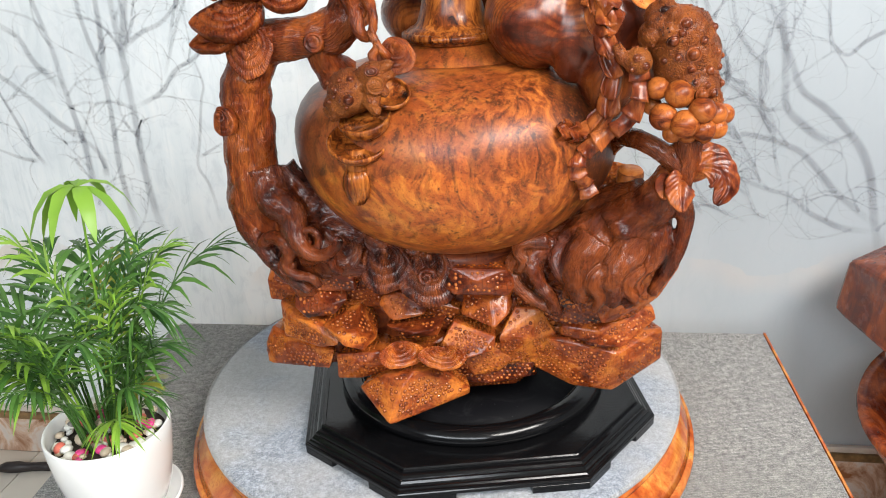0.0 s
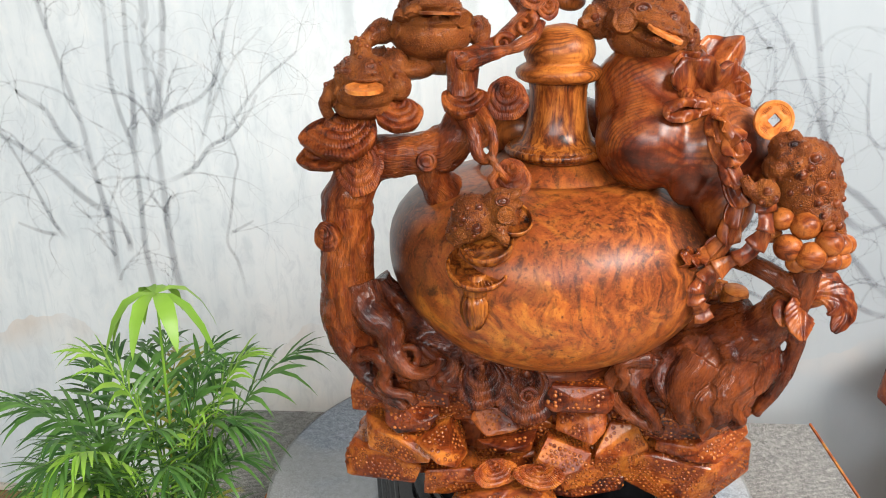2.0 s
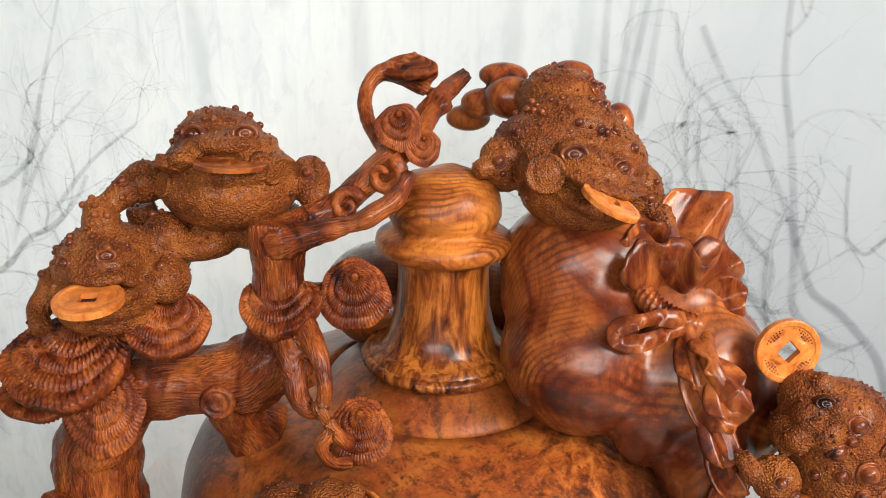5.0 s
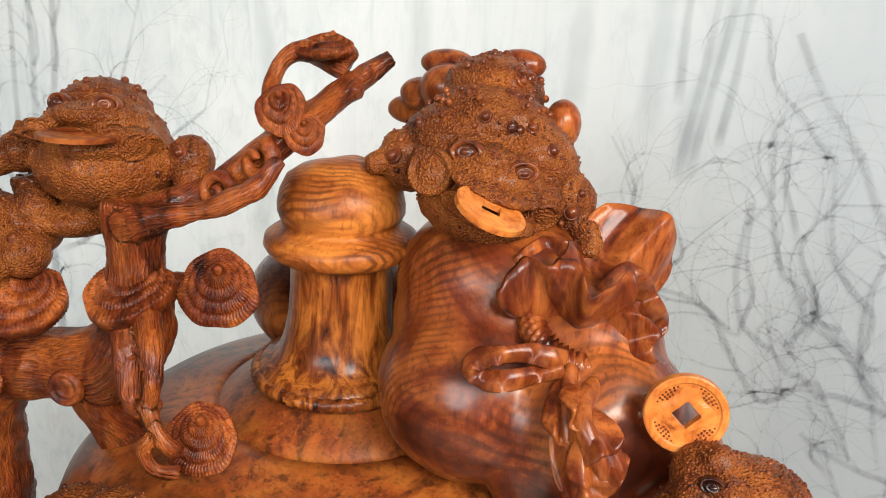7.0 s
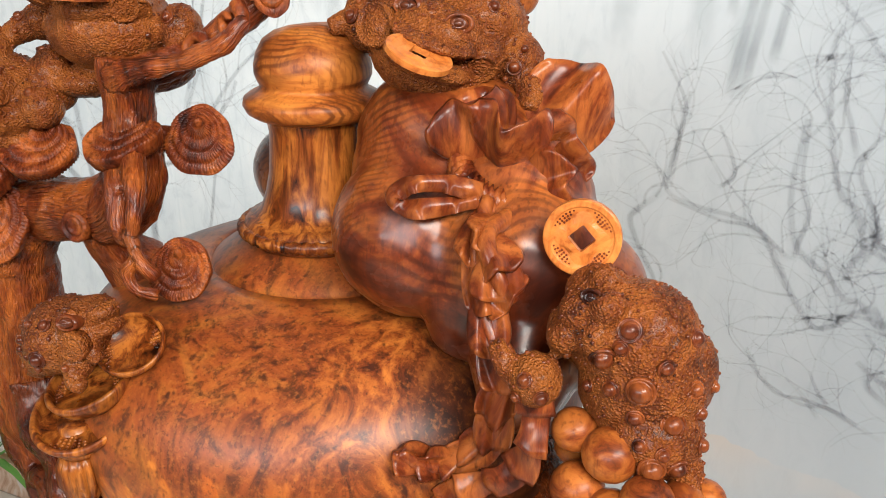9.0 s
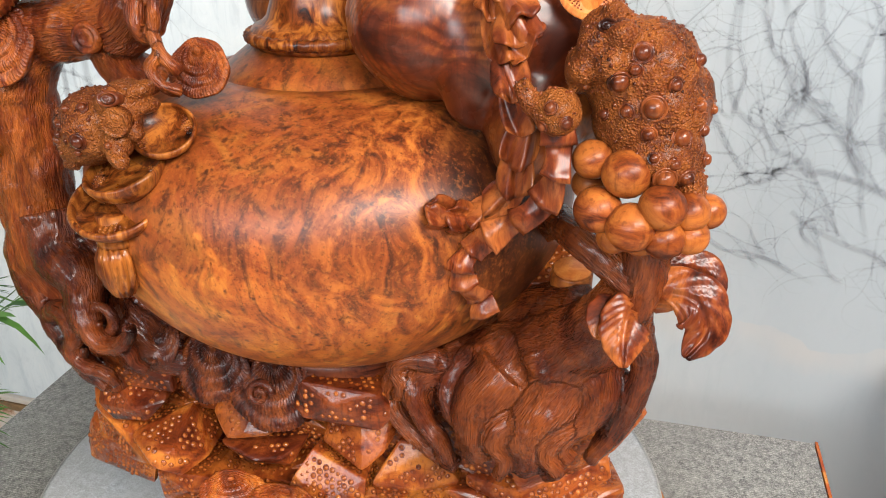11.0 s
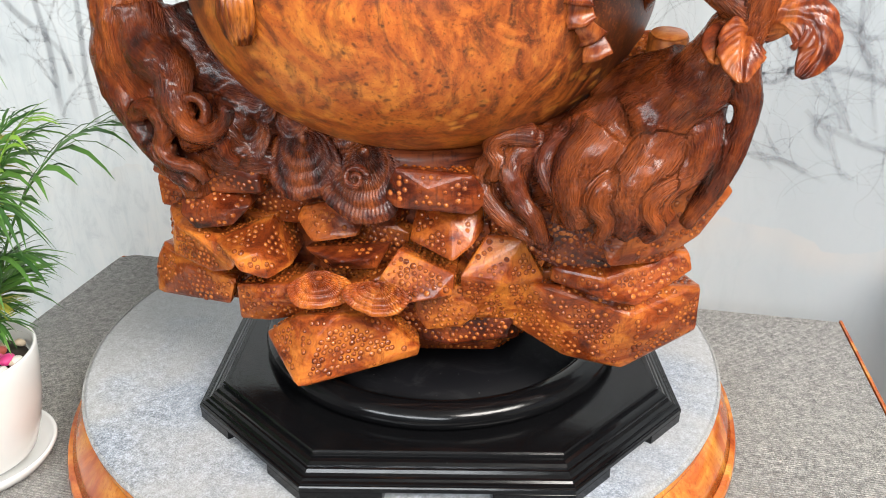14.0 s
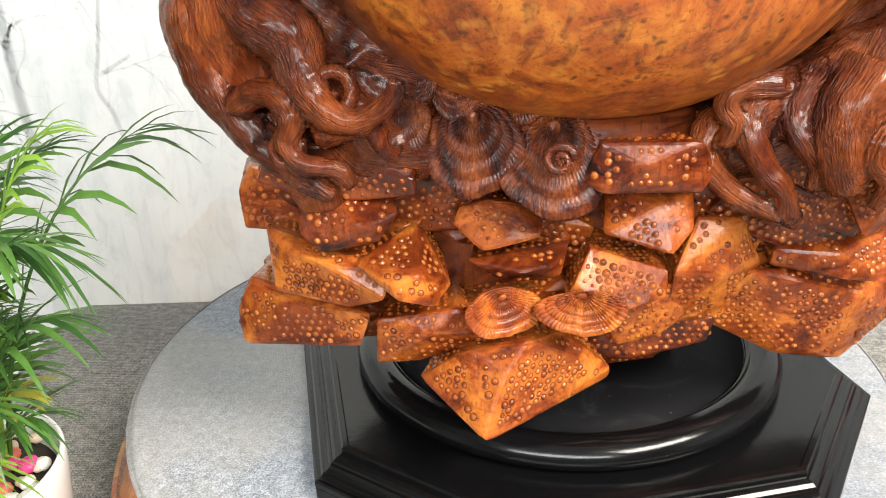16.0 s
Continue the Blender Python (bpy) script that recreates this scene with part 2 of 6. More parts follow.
WOOD_COIN = wood("pale_orange_wood", (0.3, 0.07, 0.012), (0.54, 0.155, 0.03), (0.66, 0.24, 0.055), (30, 30, 30), (0, 0, 0), 0.4, 0.15)
WOOD_STOOL = wood("varnished_orange_wood", (0.26, 0.04, 0.008), (0.52, 0.12, 0.02), (0.74, 0.32, 0.06), (5, 5, 2), (0.3, 0.2, 0), 0.22, 0.6)
WOOD_BIG = wood("varnished_brown_wood", (0.05, 0.008, 0.004), (0.16, 0.028, 0.01), (0.4, 0.09, 0.02), (6, 6, 3), (0.3, 0.2, 0), 0.25, 0.6)


def lacquer():
    n = Nodes("black_lacquer")
    dust = n.ramp(n.voronoi(55.0, 1.0), (0.02, 1.0), (0.045, 0.0))
    some = n.ramp(n.noise(7.0, 3.0), (0.55, 0.0), (0.75, 1.0))
    colour = n.mix(n.math("MULTIPLY", dust, some), (0.004, 0.004, 0.0045), (0.2, 0.19, 0.18))
    n.bump((n.noise(160.0, 4.0), 0.08, 0.001), (n.noise(3.0, 2.0, 0.5, 0.0, n.mapped((6, 90, 90))), 0.1, 0.0008))
    n.bsdf.inputs["Specular IOR Level"].default_value = 0.26
    return n.finish(colour, n.ramp(n.noise(14.0, 4.0), (0.3, 0.1), (0.75, 0.26)), 0.0, 0.1, 0.1)


def carpet(name, low, high, ribs):
    n = Nodes(name)
    tuft = n.noise(520.0, 3.0, 0.7)
    clump = n.noise(90.0, 5.0, 0.75)
    cloud = n.noise(4.0, 4.0, 0.6)
    mid = tuple((a + b) / 2 for a, b in zip(low, high))
    colour = n.ramp(n.mix(0.4, tuft, clump), (0.36, tuple(c * 0.35 for c in low)), (0.45, low), (0.53, high), (0.63, tuple(min(0.9, c * 1.7) for c in high)))
    colour = n.mix(n.ramp(cloud, (0.38, 0.0), (0.66, 0.45)), colour, mid)
    specks = n.ramp(n.voronoi(26.0, 1.0), (0.02, 1.0), (0.04, 0.0))
    colour = n.mix(n.math("MULTIPLY", specks, n.ramp(n.noise(9.0, 2.0), (0.5, 0.0), (0.7, 0.8))), colour, (0.7, 0.68, 0.64))
    layers = [(tuft, 0.9, 0.003), (clump, 0.5, 0.004)]
    if ribs:
        rib = n.wave(1.0, 0.35, 3.0, n.mapped((1.0, 70, 1.0)))
        layers.append((rib, 0.5, 0.003))
        colour = n.mix(n.math("MULTIPLY", n.ramp(rib, (0.1, 1.0), (0.6, 0.0)), 0.28), colour, tuple(c * 0.5 for c in low))
    else:
        colour = n.mix(n.ramp(n.noise(5.5, 3.0), (0.42, 0.0), (0.6, 0.5)), colour, (0.5, 0.47, 0.42))
    n.bump(*layers)
    return n.finish(colour, 0.95, 0.0, 0.0, 0.1, 0.2)


def mural():
    """The wall's painted mist: pale blue grey, with streaks that run down and a warm lower rim."""
    n = Nodes("mural_mist")
    cloud = n.noise(1.1, 5.0, 0.55, 0.4)
    streak = n.noise(3.0, 4.0, 0.6, 0.2, n.mapped((4.5, 1, 0.5)))
    colour = n.ramp(cloud, (0.3, (0.58, 0.63, 0.66)), (0.5, (0.72, 0.76, 0.77)), (0.72, (0.82, 0.83, 0.82)))
    colour = n.mix(n.ramp(streak, (0.45, 0.0), (0.7, 0.35)), colour, (0.55, 0.62, 0.64))
    brush = n.noise(16.0, 6.0, 0.7, 0.8, n.mapped((1.6, 1, 0.7)))
    colour = n.mix(n.ramp(brush, (0.34, 0.32), (0.5, 0.0)), colour, (0.44, 0.49, 0.52))
    colour = n.mix(n.ramp(brush, (0.54, 0.0), (0.7, 0.35)), colour, (0.84, 0.83, 0.8))
    drip = n.noise(3.0, 3.0, 0.6, 0.3, n.mapped((16, 1, 0.9)))
    colour = n.mix(n.ramp(drip, (0.58, 0.0), (0.72, 0.22)), colour, (0.4, 0.48, 0.52))
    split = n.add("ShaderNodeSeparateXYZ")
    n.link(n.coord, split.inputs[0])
    # greyer paint to the east, deepened to offset the brighter lamplight there
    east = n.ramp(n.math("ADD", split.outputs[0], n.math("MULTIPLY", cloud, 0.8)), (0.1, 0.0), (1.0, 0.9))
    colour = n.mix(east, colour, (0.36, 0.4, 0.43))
    low = n.ramp(n.math("ADD", split.outputs[2], n.math("MULTIPLY", n.noise(2.6, 4.0), 0.5)), (0.86, 0.0), (1.0, 1.0), (1.1, 1.0), (1.26, 0.0))
    patch = n.ramp(n.noise(2.2, 3.0), (0.42, 0.0), (0.62, 0.6))
    colour = n.mix(n.math("MULTIPLY", low, patch), colour, (0.62, 0.5, 0.4))
    n.bump((n.noise(60.0, 4.0), 0.1, 0.001))
    return n.finish(colour, 0.55)


def soft_paint(name, colour, strength):
    """Thin mural paint that fades towards the edges of a stroke."""
    n = Nodes(name)
    uv = n.add("ShaderNodeUVMap")
    split = n.add("ShaderNodeSeparateXYZ")
    n.link(uv.outputs[0], split.inputs[0])
    across = n.math("MULTIPLY", n.math("SUBTRACT", 1.0, n.math("ABSOLUTE", n.math("SUBTRACT", n.math("MULTIPLY", split.outputs[0], 2.0), 1.0), 0.0)), 1.6)
    wash = n.ramp(n.noise(7.0, 3.0), (0.3, 0.45), (0.7, 1.0))
    alpha = n.math("MULTIPLY", n.math("MULTIPLY", n.math("MINIMUM", across, 1.0), split.outputs[1]), n.math("MULTIPLY", wash, strength))
    n.link(alpha, n.bsdf.inputs["Alpha"])
    return n.finish(colour, 0.6)


def plain(name, colour, rough=0.5, speck=0.12, scale=30.0, coat=0.0):
    n = Nodes(name)
    tint = n.mix(n.ramp(n.noise(scale, 4.0), (0.3, 0.0), (0.7, 1.0)), colour, tuple(c * (1 - speck) for c in colour))
    n.bump((n.noise(scale * 6, 3.0), 0.12, 0.0008))
    return n.finish(tint, rough, 0.0, coat)


def leafy(name, low, high):
    n = Nodes(name)
    info = n.add("ShaderNodeNewGeometry")
    colour = n.ramp(info.outputs["Random Per Island"], (0.0, low), (1.0, high))
    colour = n.mix(n.ramp(n.noise(30.0, 3.0), (0.35, 0.0), (0.7, 0.5)), colour, low)
    n.bsdf.inputs["Subsurface Weight"].default_value = 0.0
    trans = n.add("ShaderNodeBsdfTranslucent")
    n.link(colour, trans.inputs[0])
    both = n.add("ShaderNodeMixShader")
    both.inputs[0].default_value = 0.3
    n.link(n.bsdf.outputs[0], both.inputs[1])
    n.link(trans.outputs[0], both.inputs[2])
    n.link(both.outputs[0], n.tree.nodes["Material Output"].inputs[0])
    return n.finish(colour, 0.4)


def tile_floor():
    n = Nodes("cream_tile")
    colour = n.ramp(n.noise(2.5, 5.0), (0.3, (0.62, 0.56, 0.47)), (0.7, (0.74, 0.69, 0.6)))
    n.bump((n.noise(30.0, 3.0), 0.05, 0.001))
    return n.finish(colour, 0.25)


def marble_skirting():
    n = Nodes("marble_skirting")
    vein = n.noise(5.0, 6.0, 0.6, 2.5)
    colour = n.ramp(vein, (0.35, (0.3, 0.12, 0.05)), (0.48, (0.62, 0.42, 0.3)), (0.56, (0.68, 0.58, 0.5)), (0.7, (0.6, 0.54, 0.5)))
    return n.finish(colour, 0.25)


def dusty_black():
    n = Nodes("dusty_black_dish")
    dust = n.math("MULTIPLY", n.ramp(n.voronoi(90.0, 1.0), (0.03, 1.0), (0.07, 0.0)), n.ramp(n.noise(9.0, 3.0), (0.48, 0.0), (0.65, 1.0)))
    smear = n.ramp(n.noise(14.0, 5.0, 0.7, 1.0), (0.55, 0.0), (0.8, 0.12))
    colour = n.mix(smear, n.mix(dust, (0.005, 0.005, 0.006), (0.3, 0.29, 0.28)), (0.12, 0.12, 0.12))
    n.bump((n.noise(220.0, 3.0), 0.2, 0.001))
    n.bsdf.inputs["Specular IOR Level"].default_value = 0.06
    return n.finish(colour, 0.55)


LACQUER = lacquer()
DISH_BLACK = dusty_black()
CARPET_TABLE = carpet("ribbed_grey_carpet", (0.16, 0.155, 0.145), (0.41, 0.395, 0.37), True)
CARPET_STOOL = carpet("grey_felt_carpet", (0.2, 0.23, 0.275), (0.4, 0.435, 0.49), False)
CARPET_EDGE = carpet("frayed_felt_edge", (0.2, 0.21, 0.22), (0.42, 0.43, 0.44), False)
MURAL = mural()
PAINT_DARK = soft_paint("grey_branch_paint", (0.19, 0.2, 0.23), 0.5)
PAINT_MIST = soft_paint("misty_streak_paint", (0.38, 0.44, 0.46), 0.22)
PAINT_PALE = soft_paint("pale_branch_paint", (0.3, 0.33, 0.36), 0.45)
CERAMIC = plain("white_ceramic", (0.82, 0.82, 0.8), 0.2, 0.04, 8.0, 0.4)
SOIL = plain("dark_soil", (0.06, 0.045, 0.035), 0.9, 0.5, 60.0)
# greyed to cut the bounce from walls and ceiling out of view
WALL_PAINT = plain("grey_wall_paint", (0.3, 0.3, 0.3), 0.7, 0.05, 4.0)
CEILING_PAINT = plain("grey_ceiling_paint", (0.36, 0.36, 0.36), 0.8, 0.04, 4.0)
LEAF = leafy("palm_leaf", (0.03, 0.1, 0.02), (0.13, 0.29, 0.055))
LEAF_YOUNG = leafy("young_palm_leaf", (0.2, 0.4, 0.04), (0.34, 0.55, 0.08))
LEAF_YELLOW = leafy("yellowing_palm_leaf", (0.3, 0.3, 0.04), (0.42, 0.4, 0.07))
TILE = tile_floor()
GROUT = plain("tile_grout", (0.42, 0.38, 0.32), 0.9)
SKIRTING = marble_skirting()
GOLD_TRIM = plain("brown_gold_trim", (0.3, 0.17, 0.07), 0.35, 0.5, 50.0)
PEBBLES = [plain("white_pebble", (0.72, 0.7, 0.64), 0.35), plain("tan_pebble", (0.56, 0.45, 0.33), 0.4),
           plain("pink_pebble", (0.75, 0.06, 0.25), 0.35), plain("red_pebble", (0.6, 0.14, 0.1), 0.4),
           plain("blue_pebble", (0.1, 0.14, 0.35), 0.4), plain("dark_pebble", (0.16, 0.15, 0.14), 0.4)]

# ---- mesh helpers ----


def to_mesh(name, bm, smooth=True):
    bmesh.ops.recalc_face_normals(bm, faces=bm.faces[:])
    me = bpy.data.meshes.new(name)
    bm.to_mesh(me)
    bm.free()
    if smooth:
        me.polygons.foreach_set("use_smooth", [True] * len(me.polygons))
    return me


def thing(name, label, category, group="", kind="", at=(0, 0, 0)):
    ob = new(name)
    ob.location = at
    return tagged(ob, label, category, group, kind)


def part(name, bm, material, parent, label="", smooth=True):
    """Links a bmesh in world places as one mesh under a thing or a part."""
    ob = new(name, to_mesh(name, bm, smooth) if isinstance(bm, bmesh.types.BMesh) else bm)
    for one in material if isinstance(material, list) else [material]:
        ob.data.materials.append(one)
    if parent:
        ob.parent = parent
        bpy.context.view_layer.update()
        ob.matrix_parent_inverse = parent.matrix_world.inverted()
    return tagged(ob, label)


def single(name, bm, material, label, category, kind="", smooth=False):
    return tagged(part(name, bm, material, None, "", smooth), label, category, "", kind)


def box(bm, lo, hi, bevel=0.0):
    made = bmesh.ops.create_cube(bm, size=1)["verts"]
    lo, hi = Vector(lo), Vector(hi)
    for v in made:
        v.co = Vector((lo[k] + (v.co[k] + 0.5) * (hi[k] - lo[k]) for k in range(3)))
    if bevel:
        edges = list({e for v in made for e in v.link_edges})
        bmesh.ops.bevel(bm, geom=edges, offset=bevel, segments=2, affect="EDGES", profile=0.5)
    return bm


def ell(bm, c, r, turn=(0, 0, 0), detail=3):
    """An ellipsoid at c with radii r."""
    r = r if isinstance(r, tuple) else (r, r, r)
    m = pose(*c, *turn) @ Matrix.Diagonal((*r, 1))
    bmesh.ops.create_icosphere(bm, subdivisions=detail, radius=1, matrix=m)
    return bm


def spline(points, steps=6):
    """Catmull-Rom through points of any dimension."""
    p = np.array(points, float)
    p = np.vstack((2 * p[0] - p[1], p, 2 * p[-1] - p[-2]))
    out = []
    for i in range(1, len(p) - 2):
        for s in range(steps):
            u = s / steps
            out.append(0.5 * (2 * p[i] + (p[i + 1] - p[i - 1]) * u + (2 * p[i - 1] - 5 * p[i] + 4 * p[i + 1] - p[i + 2]) * u * u
                              + (3 * p[i] - p[i - 1] - 3 * p[i + 1] + p[i + 2]) * u ** 3))
    out.append(p[-2])
    return np.array(out)


def tube(bm, points, sides=10, steps=5, flat=1.0, wobble=0.0):
    """A closed tube through rows of (x, y, z, radius)."""
    line = spline(points, steps)
    rings, side = [], Vector((0.3, -0.9, 0.2))
    for i, row in enumerate(line):
        a, b = line[max(i - 1, 0)], line[min(i + 1, len(line) - 1)]
        t = Vector(b[:3] - a[:3]).normalized()
        side = (side - t * side.dot(t)).normalized()
        up = t.cross(side)
        ring = []
        for k in range(sides):
            w = 2 * math.pi * k / sides
            r = row[3] * (1 + wobble * noise.noise(Vector(row[:3]) * 40 + Vector((math.cos(w), math.sin(w), 0))))
            ring.append(bm.verts.new(Vector(row[:3]) + side * math.cos(w) * r * flat + up * math.sin(w) * r))
        rings.append(ring)
    for r0, r1 in zip(rings, rings[1:]):
        for k in range(sides):
            bm.faces.new((r0[k], r0[(k + 1) % sides], r1[(k + 1) % sides], r1[k]))
    bm.faces.new(rings[0][::-1])
    bm.faces.new(rings[-1])
    return bm


def lathe(bm, axis, profile, sides=72, close=True):
    """A turned solid: rows of (radius, z) round the upright axis (x, y)."""
    rings = []
    for r, z in profile:
        if r < 1e-6:
            rings.append([bm.verts.new((axis[0], axis[1], z))])
        else:
            rings.append([bm.verts.new((axis[0] + r * math.cos(2 * math.pi * k / sides), axis[1] + r * math.sin(2 * math.pi * k / sides), z)) for k in range(sides)])
    for a, b in zip(rings, rings[1:]):
        for k in range(sides):
            j = (k + 1) % sides
            if len(a) == 1 and len(b) == 1:
                continue
            if len(a) == 1:
                bm.faces.new((a[0], b[j], b[k]))
            elif len(b) == 1:
                bm.faces.new((a[k], a[j], b[0]))
            else:
                bm.faces.new((a[k], a[j], b[j], b[k]))
    if close:
        for ring in (rings[0], rings[-1]):
            if len(ring) > 1:
                bm.faces.new(ring)
    return bm


def turned(bm, c, normal, profile, sides=32, squash=1.0):
    """A turned form (radius, height along normal) at c, leaning to its normal."""
    before = set(bm.verts)
    lathe(bm, (0, 0), profile, sides)
    m = Matrix.Translation(c) @ Vector(normal).to_track_quat("Z", "Y").to_matrix().to_4x4() @ Matrix.Diagonal((1, squash, 1, 1))
    for v in bm.verts:
        if v not in before:
            v.co = m @ v.co
    return bm


CLOUDS = {}


def fused(bm, voxel=0.003, smooth=3, rough=()):
    """Melts the overlapping closed forms in bm into one skin; rough: (size, depth) of carved unevenness."""
    ob = new("shape", to_mesh("shape", bm))
    m = ob.modifiers.new("fuse", "REMESH")
    m.mode, m.voxel_size = "VOXEL", voxel
    m = ob.modifiers.new("soften", "SMOOTH")
    m.factor, m.iterations = 0.5, smooth
    for size, depth in rough:
        if size not in CLOUDS:
            CLOUDS[size] = bpy.data.textures.new("unevenness", "CLOUDS")
            CLOUDS[size].noise_scale, CLOUDS[size].noise_depth = size, 2
        m = ob.modifiers.new("carve", "DISPLACE")
        m.texture, m.texture_coords, m.strength, m.mid_level = CLOUDS[size], "LOCAL", depth, 0.5
    bpy.context.view_layer.update()
    me = bpy.data.meshes.new_from_object(ob.evaluated_get(bpy.context.evaluated_depsgraph_get()))
    me.polygons.foreach_set("use_smooth", [True] * len(me.polygons))
    bpy.data.objects.remove(ob)
    return me


def joined(me, bm, slot=1):
    """A mesh with further forms of another material slot added to it, unmelted."""
    both = bmesh.new()
    both.from_mesh(me)
    extra = to_mesh("extra", bm)
    start = len(both.faces)
    both.from_mesh(extra)
    both.faces.ensure_lookup_table()
    for f in both.faces[start:]:
        f.material_index, f.smooth = slot, True
    out = bpy.data.meshes.new("joined")
    both.to_mesh(out)
    both.free()
    return out


def rock(bm, c, size, turn, seed, cut=0.32):
    """A faceted block with chamfered edges: the hull of a jittered box."""
    rnd = random.Random(seed)
    pts = []
    for sx in (-1, 1):
        for sy in (-1, 1):
            for sz in (-1, 1):
                for drop in range(3):
                    p = [sx, sy, sz]
                    p[drop] *= 1 - rnd.uniform(0.1, 0.6 + cut)
                    pts.append([0.5 * q * rnd.uniform(0.82, 1.08) for q in p])
    m = pose(*c, *turn)
    verts = [bm.verts.new(m @ Vector([p[k] * size[k] for k in range(3)])) for p in pts]
    hull = bmesh.ops.convex_hull(bm, input=verts)
    bmesh.ops.delete(bm, geom=list({v for v in hull["geom_interior"] + hull["geom_unused"] if isinstance(v, bmesh.types.BMVert)}), context="VERTS")
    live = [v for v in verts if v.is_valid]
    bmesh.ops.dissolve_limit(bm, angle_limit=radians(10), verts=live, edges=list({e for v in live for e in v.link_edges}))
    live = [v for v in verts if v.is_valid]
    bmesh.ops.bevel(bm, geom=list({e for v in live for e in v.link_edges}), offset=min(size) * 0.045, segments=2, affect="EDGES", profile=0.6, clamp_overlap=True)
    return bm


def beaded(bm, gap=0.0078, r=0.0025):
    """Punched beads in rows on every facet that faces outwards, in material slot 1."""
    rnd = random.Random(len(bm.faces))
    bmesh.ops.recalc_face_normals(bm, faces=bm.faces[:])
    bm.normal_update()
    for f in [f for f in bm.faces if f.calc_area() > 0.00007 and f.normal.y < 0.55 and f.normal.z > -0.75]:
        c, nrm = f.calc_center_median(), f.normal.copy()
        e = max(f.edges, key=lambda q: q.calc_length())
        u = (e.verts[1].co - e.verts[0].co).normalized()
        v = nrm.cross(u)
        poly = [((p.co - c).dot(u), (p.co - c).dot(v)) for p in f.verts]
        reach = max(max(abs(a), abs(b)) for a, b in poly)
        k = int(reach / gap) + 1
        for i in range(-k, k + 1):
            for j in range(-k, k + 1):
                x = (i + 0.5 * (j % 2)) * gap + rnd.uniform(-0.0011, 0.0011)
                y = j * gap * 0.87 + rnd.uniform(-0.0011, 0.0011)
                inside = True
                for (ax, ay), (bx, by) in zip(poly, poly[1:] + poly[:1]):
                    dx, dy = bx - ax, by - ay
                    if (dx * (y - ay) - dy * (x - ax)) / (math.hypot(dx, dy) + 1e-9) < 0.0018:
                        inside = False
                        break
                if not inside or rnd.random() < 0.04:
                    continue
                o = c + u * x + v * y
                q = r * rnd.uniform(0.75, 1.15)
                rings = [[bm.verts.new(o + (u * math.cos(w) + v * math.sin(w)) * q * s + nrm * q * h) for w in (math.pi * t / 3.5 for t in range(7))] for s, h in ((1.36, 0.04), (1.02, 0.04), (0.74, 0.55))]
                top = bm.verts.new(o + nrm * q * 0.8)
                for t in range(7):
                    e0, e1 = rings[0][t], rings[0][(t + 1) % 7]
                    a, b = rings[1][t], rings[1][(t + 1) % 7]
                    d, g = rings[2][t], rings[2][(t + 1) % 7]
                    # flat skirt in slot 2: its dark colour stands for a groove's shade
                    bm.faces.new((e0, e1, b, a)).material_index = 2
                    for face in (bm.faces.new((a, b, g, d)), bm.faces.new((d, g, top))):
                        face.material_index, face.smooth = 1, True
    return bm


def scroll(bm, c, r, normal, turns=1.6, wide=0.3, flip=1, start=0.0):
    """A snail-like scroll, thick outside and thin at its heart."""
    m = Matrix.Translation(c) @ Vector(normal).to_track_quat("Z", "Y").to_matrix().to_4x4()
    rows = []
    n = int(turns * 9)
    for i in range(n + 1):
        u = i / n
        a = start + flip * u * turns * 2 * math.pi
        q = r * (1 - 0.82 * u)
        p = m @ Vector((math.cos(a) * q, math.sin(a) * q, r * 0.35 * u))
        rows.append((*p, r * wide * (1 - 0.55 * u)))
    return tube(bm, rows, 9, 2)

# ---- the room ----
WALL_Y = 1.995
bm = box(bmesh.new(), (-3.2, WALL_Y, 0), (3.2, WALL_Y + 0.15, 2.9))
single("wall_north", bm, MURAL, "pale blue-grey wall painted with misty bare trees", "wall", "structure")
# the other walls, their openings and the ceiling are unseen, added for the light
for name, lo, hi in (("wall_west", (-3.35, -3.5, 0), (-3.2, 2.145, 2.9)),):
    single(name, box(bmesh.new(), lo, hi), WALL_PAINT, "plain grey side wall, unseen and added to close the room", "wall", "structure")


def wall_with_opening(name, lo, hi, axis, a, b, z0, z1):
    """A wall slab from lo to hi with one opening from a to b along the axis, z0 to z1."""
    bm = bmesh.new()
    for u0, u1, v0, v1 in ((lo[axis], a, lo[2], hi[2]), (b, hi[axis], lo[2], hi[2]), (a, b, lo[2], z0), (a, b, z1, hi[2])):
        if u1 - u0 < 0.001 or v1 - v0 < 0.001:
            continue
        p, q = list(lo), list(hi)
        p[axis], q[axis], p[2], q[2] = u0, u1, v0, v1
        box(bm, p, q)
    return single(name, bm, WALL_PAINT, "plain grey wall, unseen, with a large opening added for light", "wall", "structure")


wall_with_opening("wall_east", (3.2, -3.5, 0), (3.35, 2.145, 2.9), 1, -1.6, 0.8, 0.9, 2.6)
wall_with_opening("wall_south", (-3.35, -3.65, 0), (3.35, -3.5, 2.9), 0, -2.4, 1.4, 0.0, 2.7)
single("ceiling", box(bmesh.new(), (-3.35, -3.65, 2.9), (3.35, 2.145, 3.0)), CEILING_PAINT, "plain grey ceiling, unseen and added to close the room", "ceiling", "structure")
floor = single("floor", box(bmesh.new(), (-3.35, -3.65, -0.08), (3.35, 2.145, -0.004)), GROUT, "cream ceramic tile floor with thin joints", "floor", "structure")
ground = single("ground", box(bmesh.new(), (-60, -60, -0.2), (60, 60, -0.09)), GROUT, "unseen plain paving outside the assumed shop front", "ground", "structure")

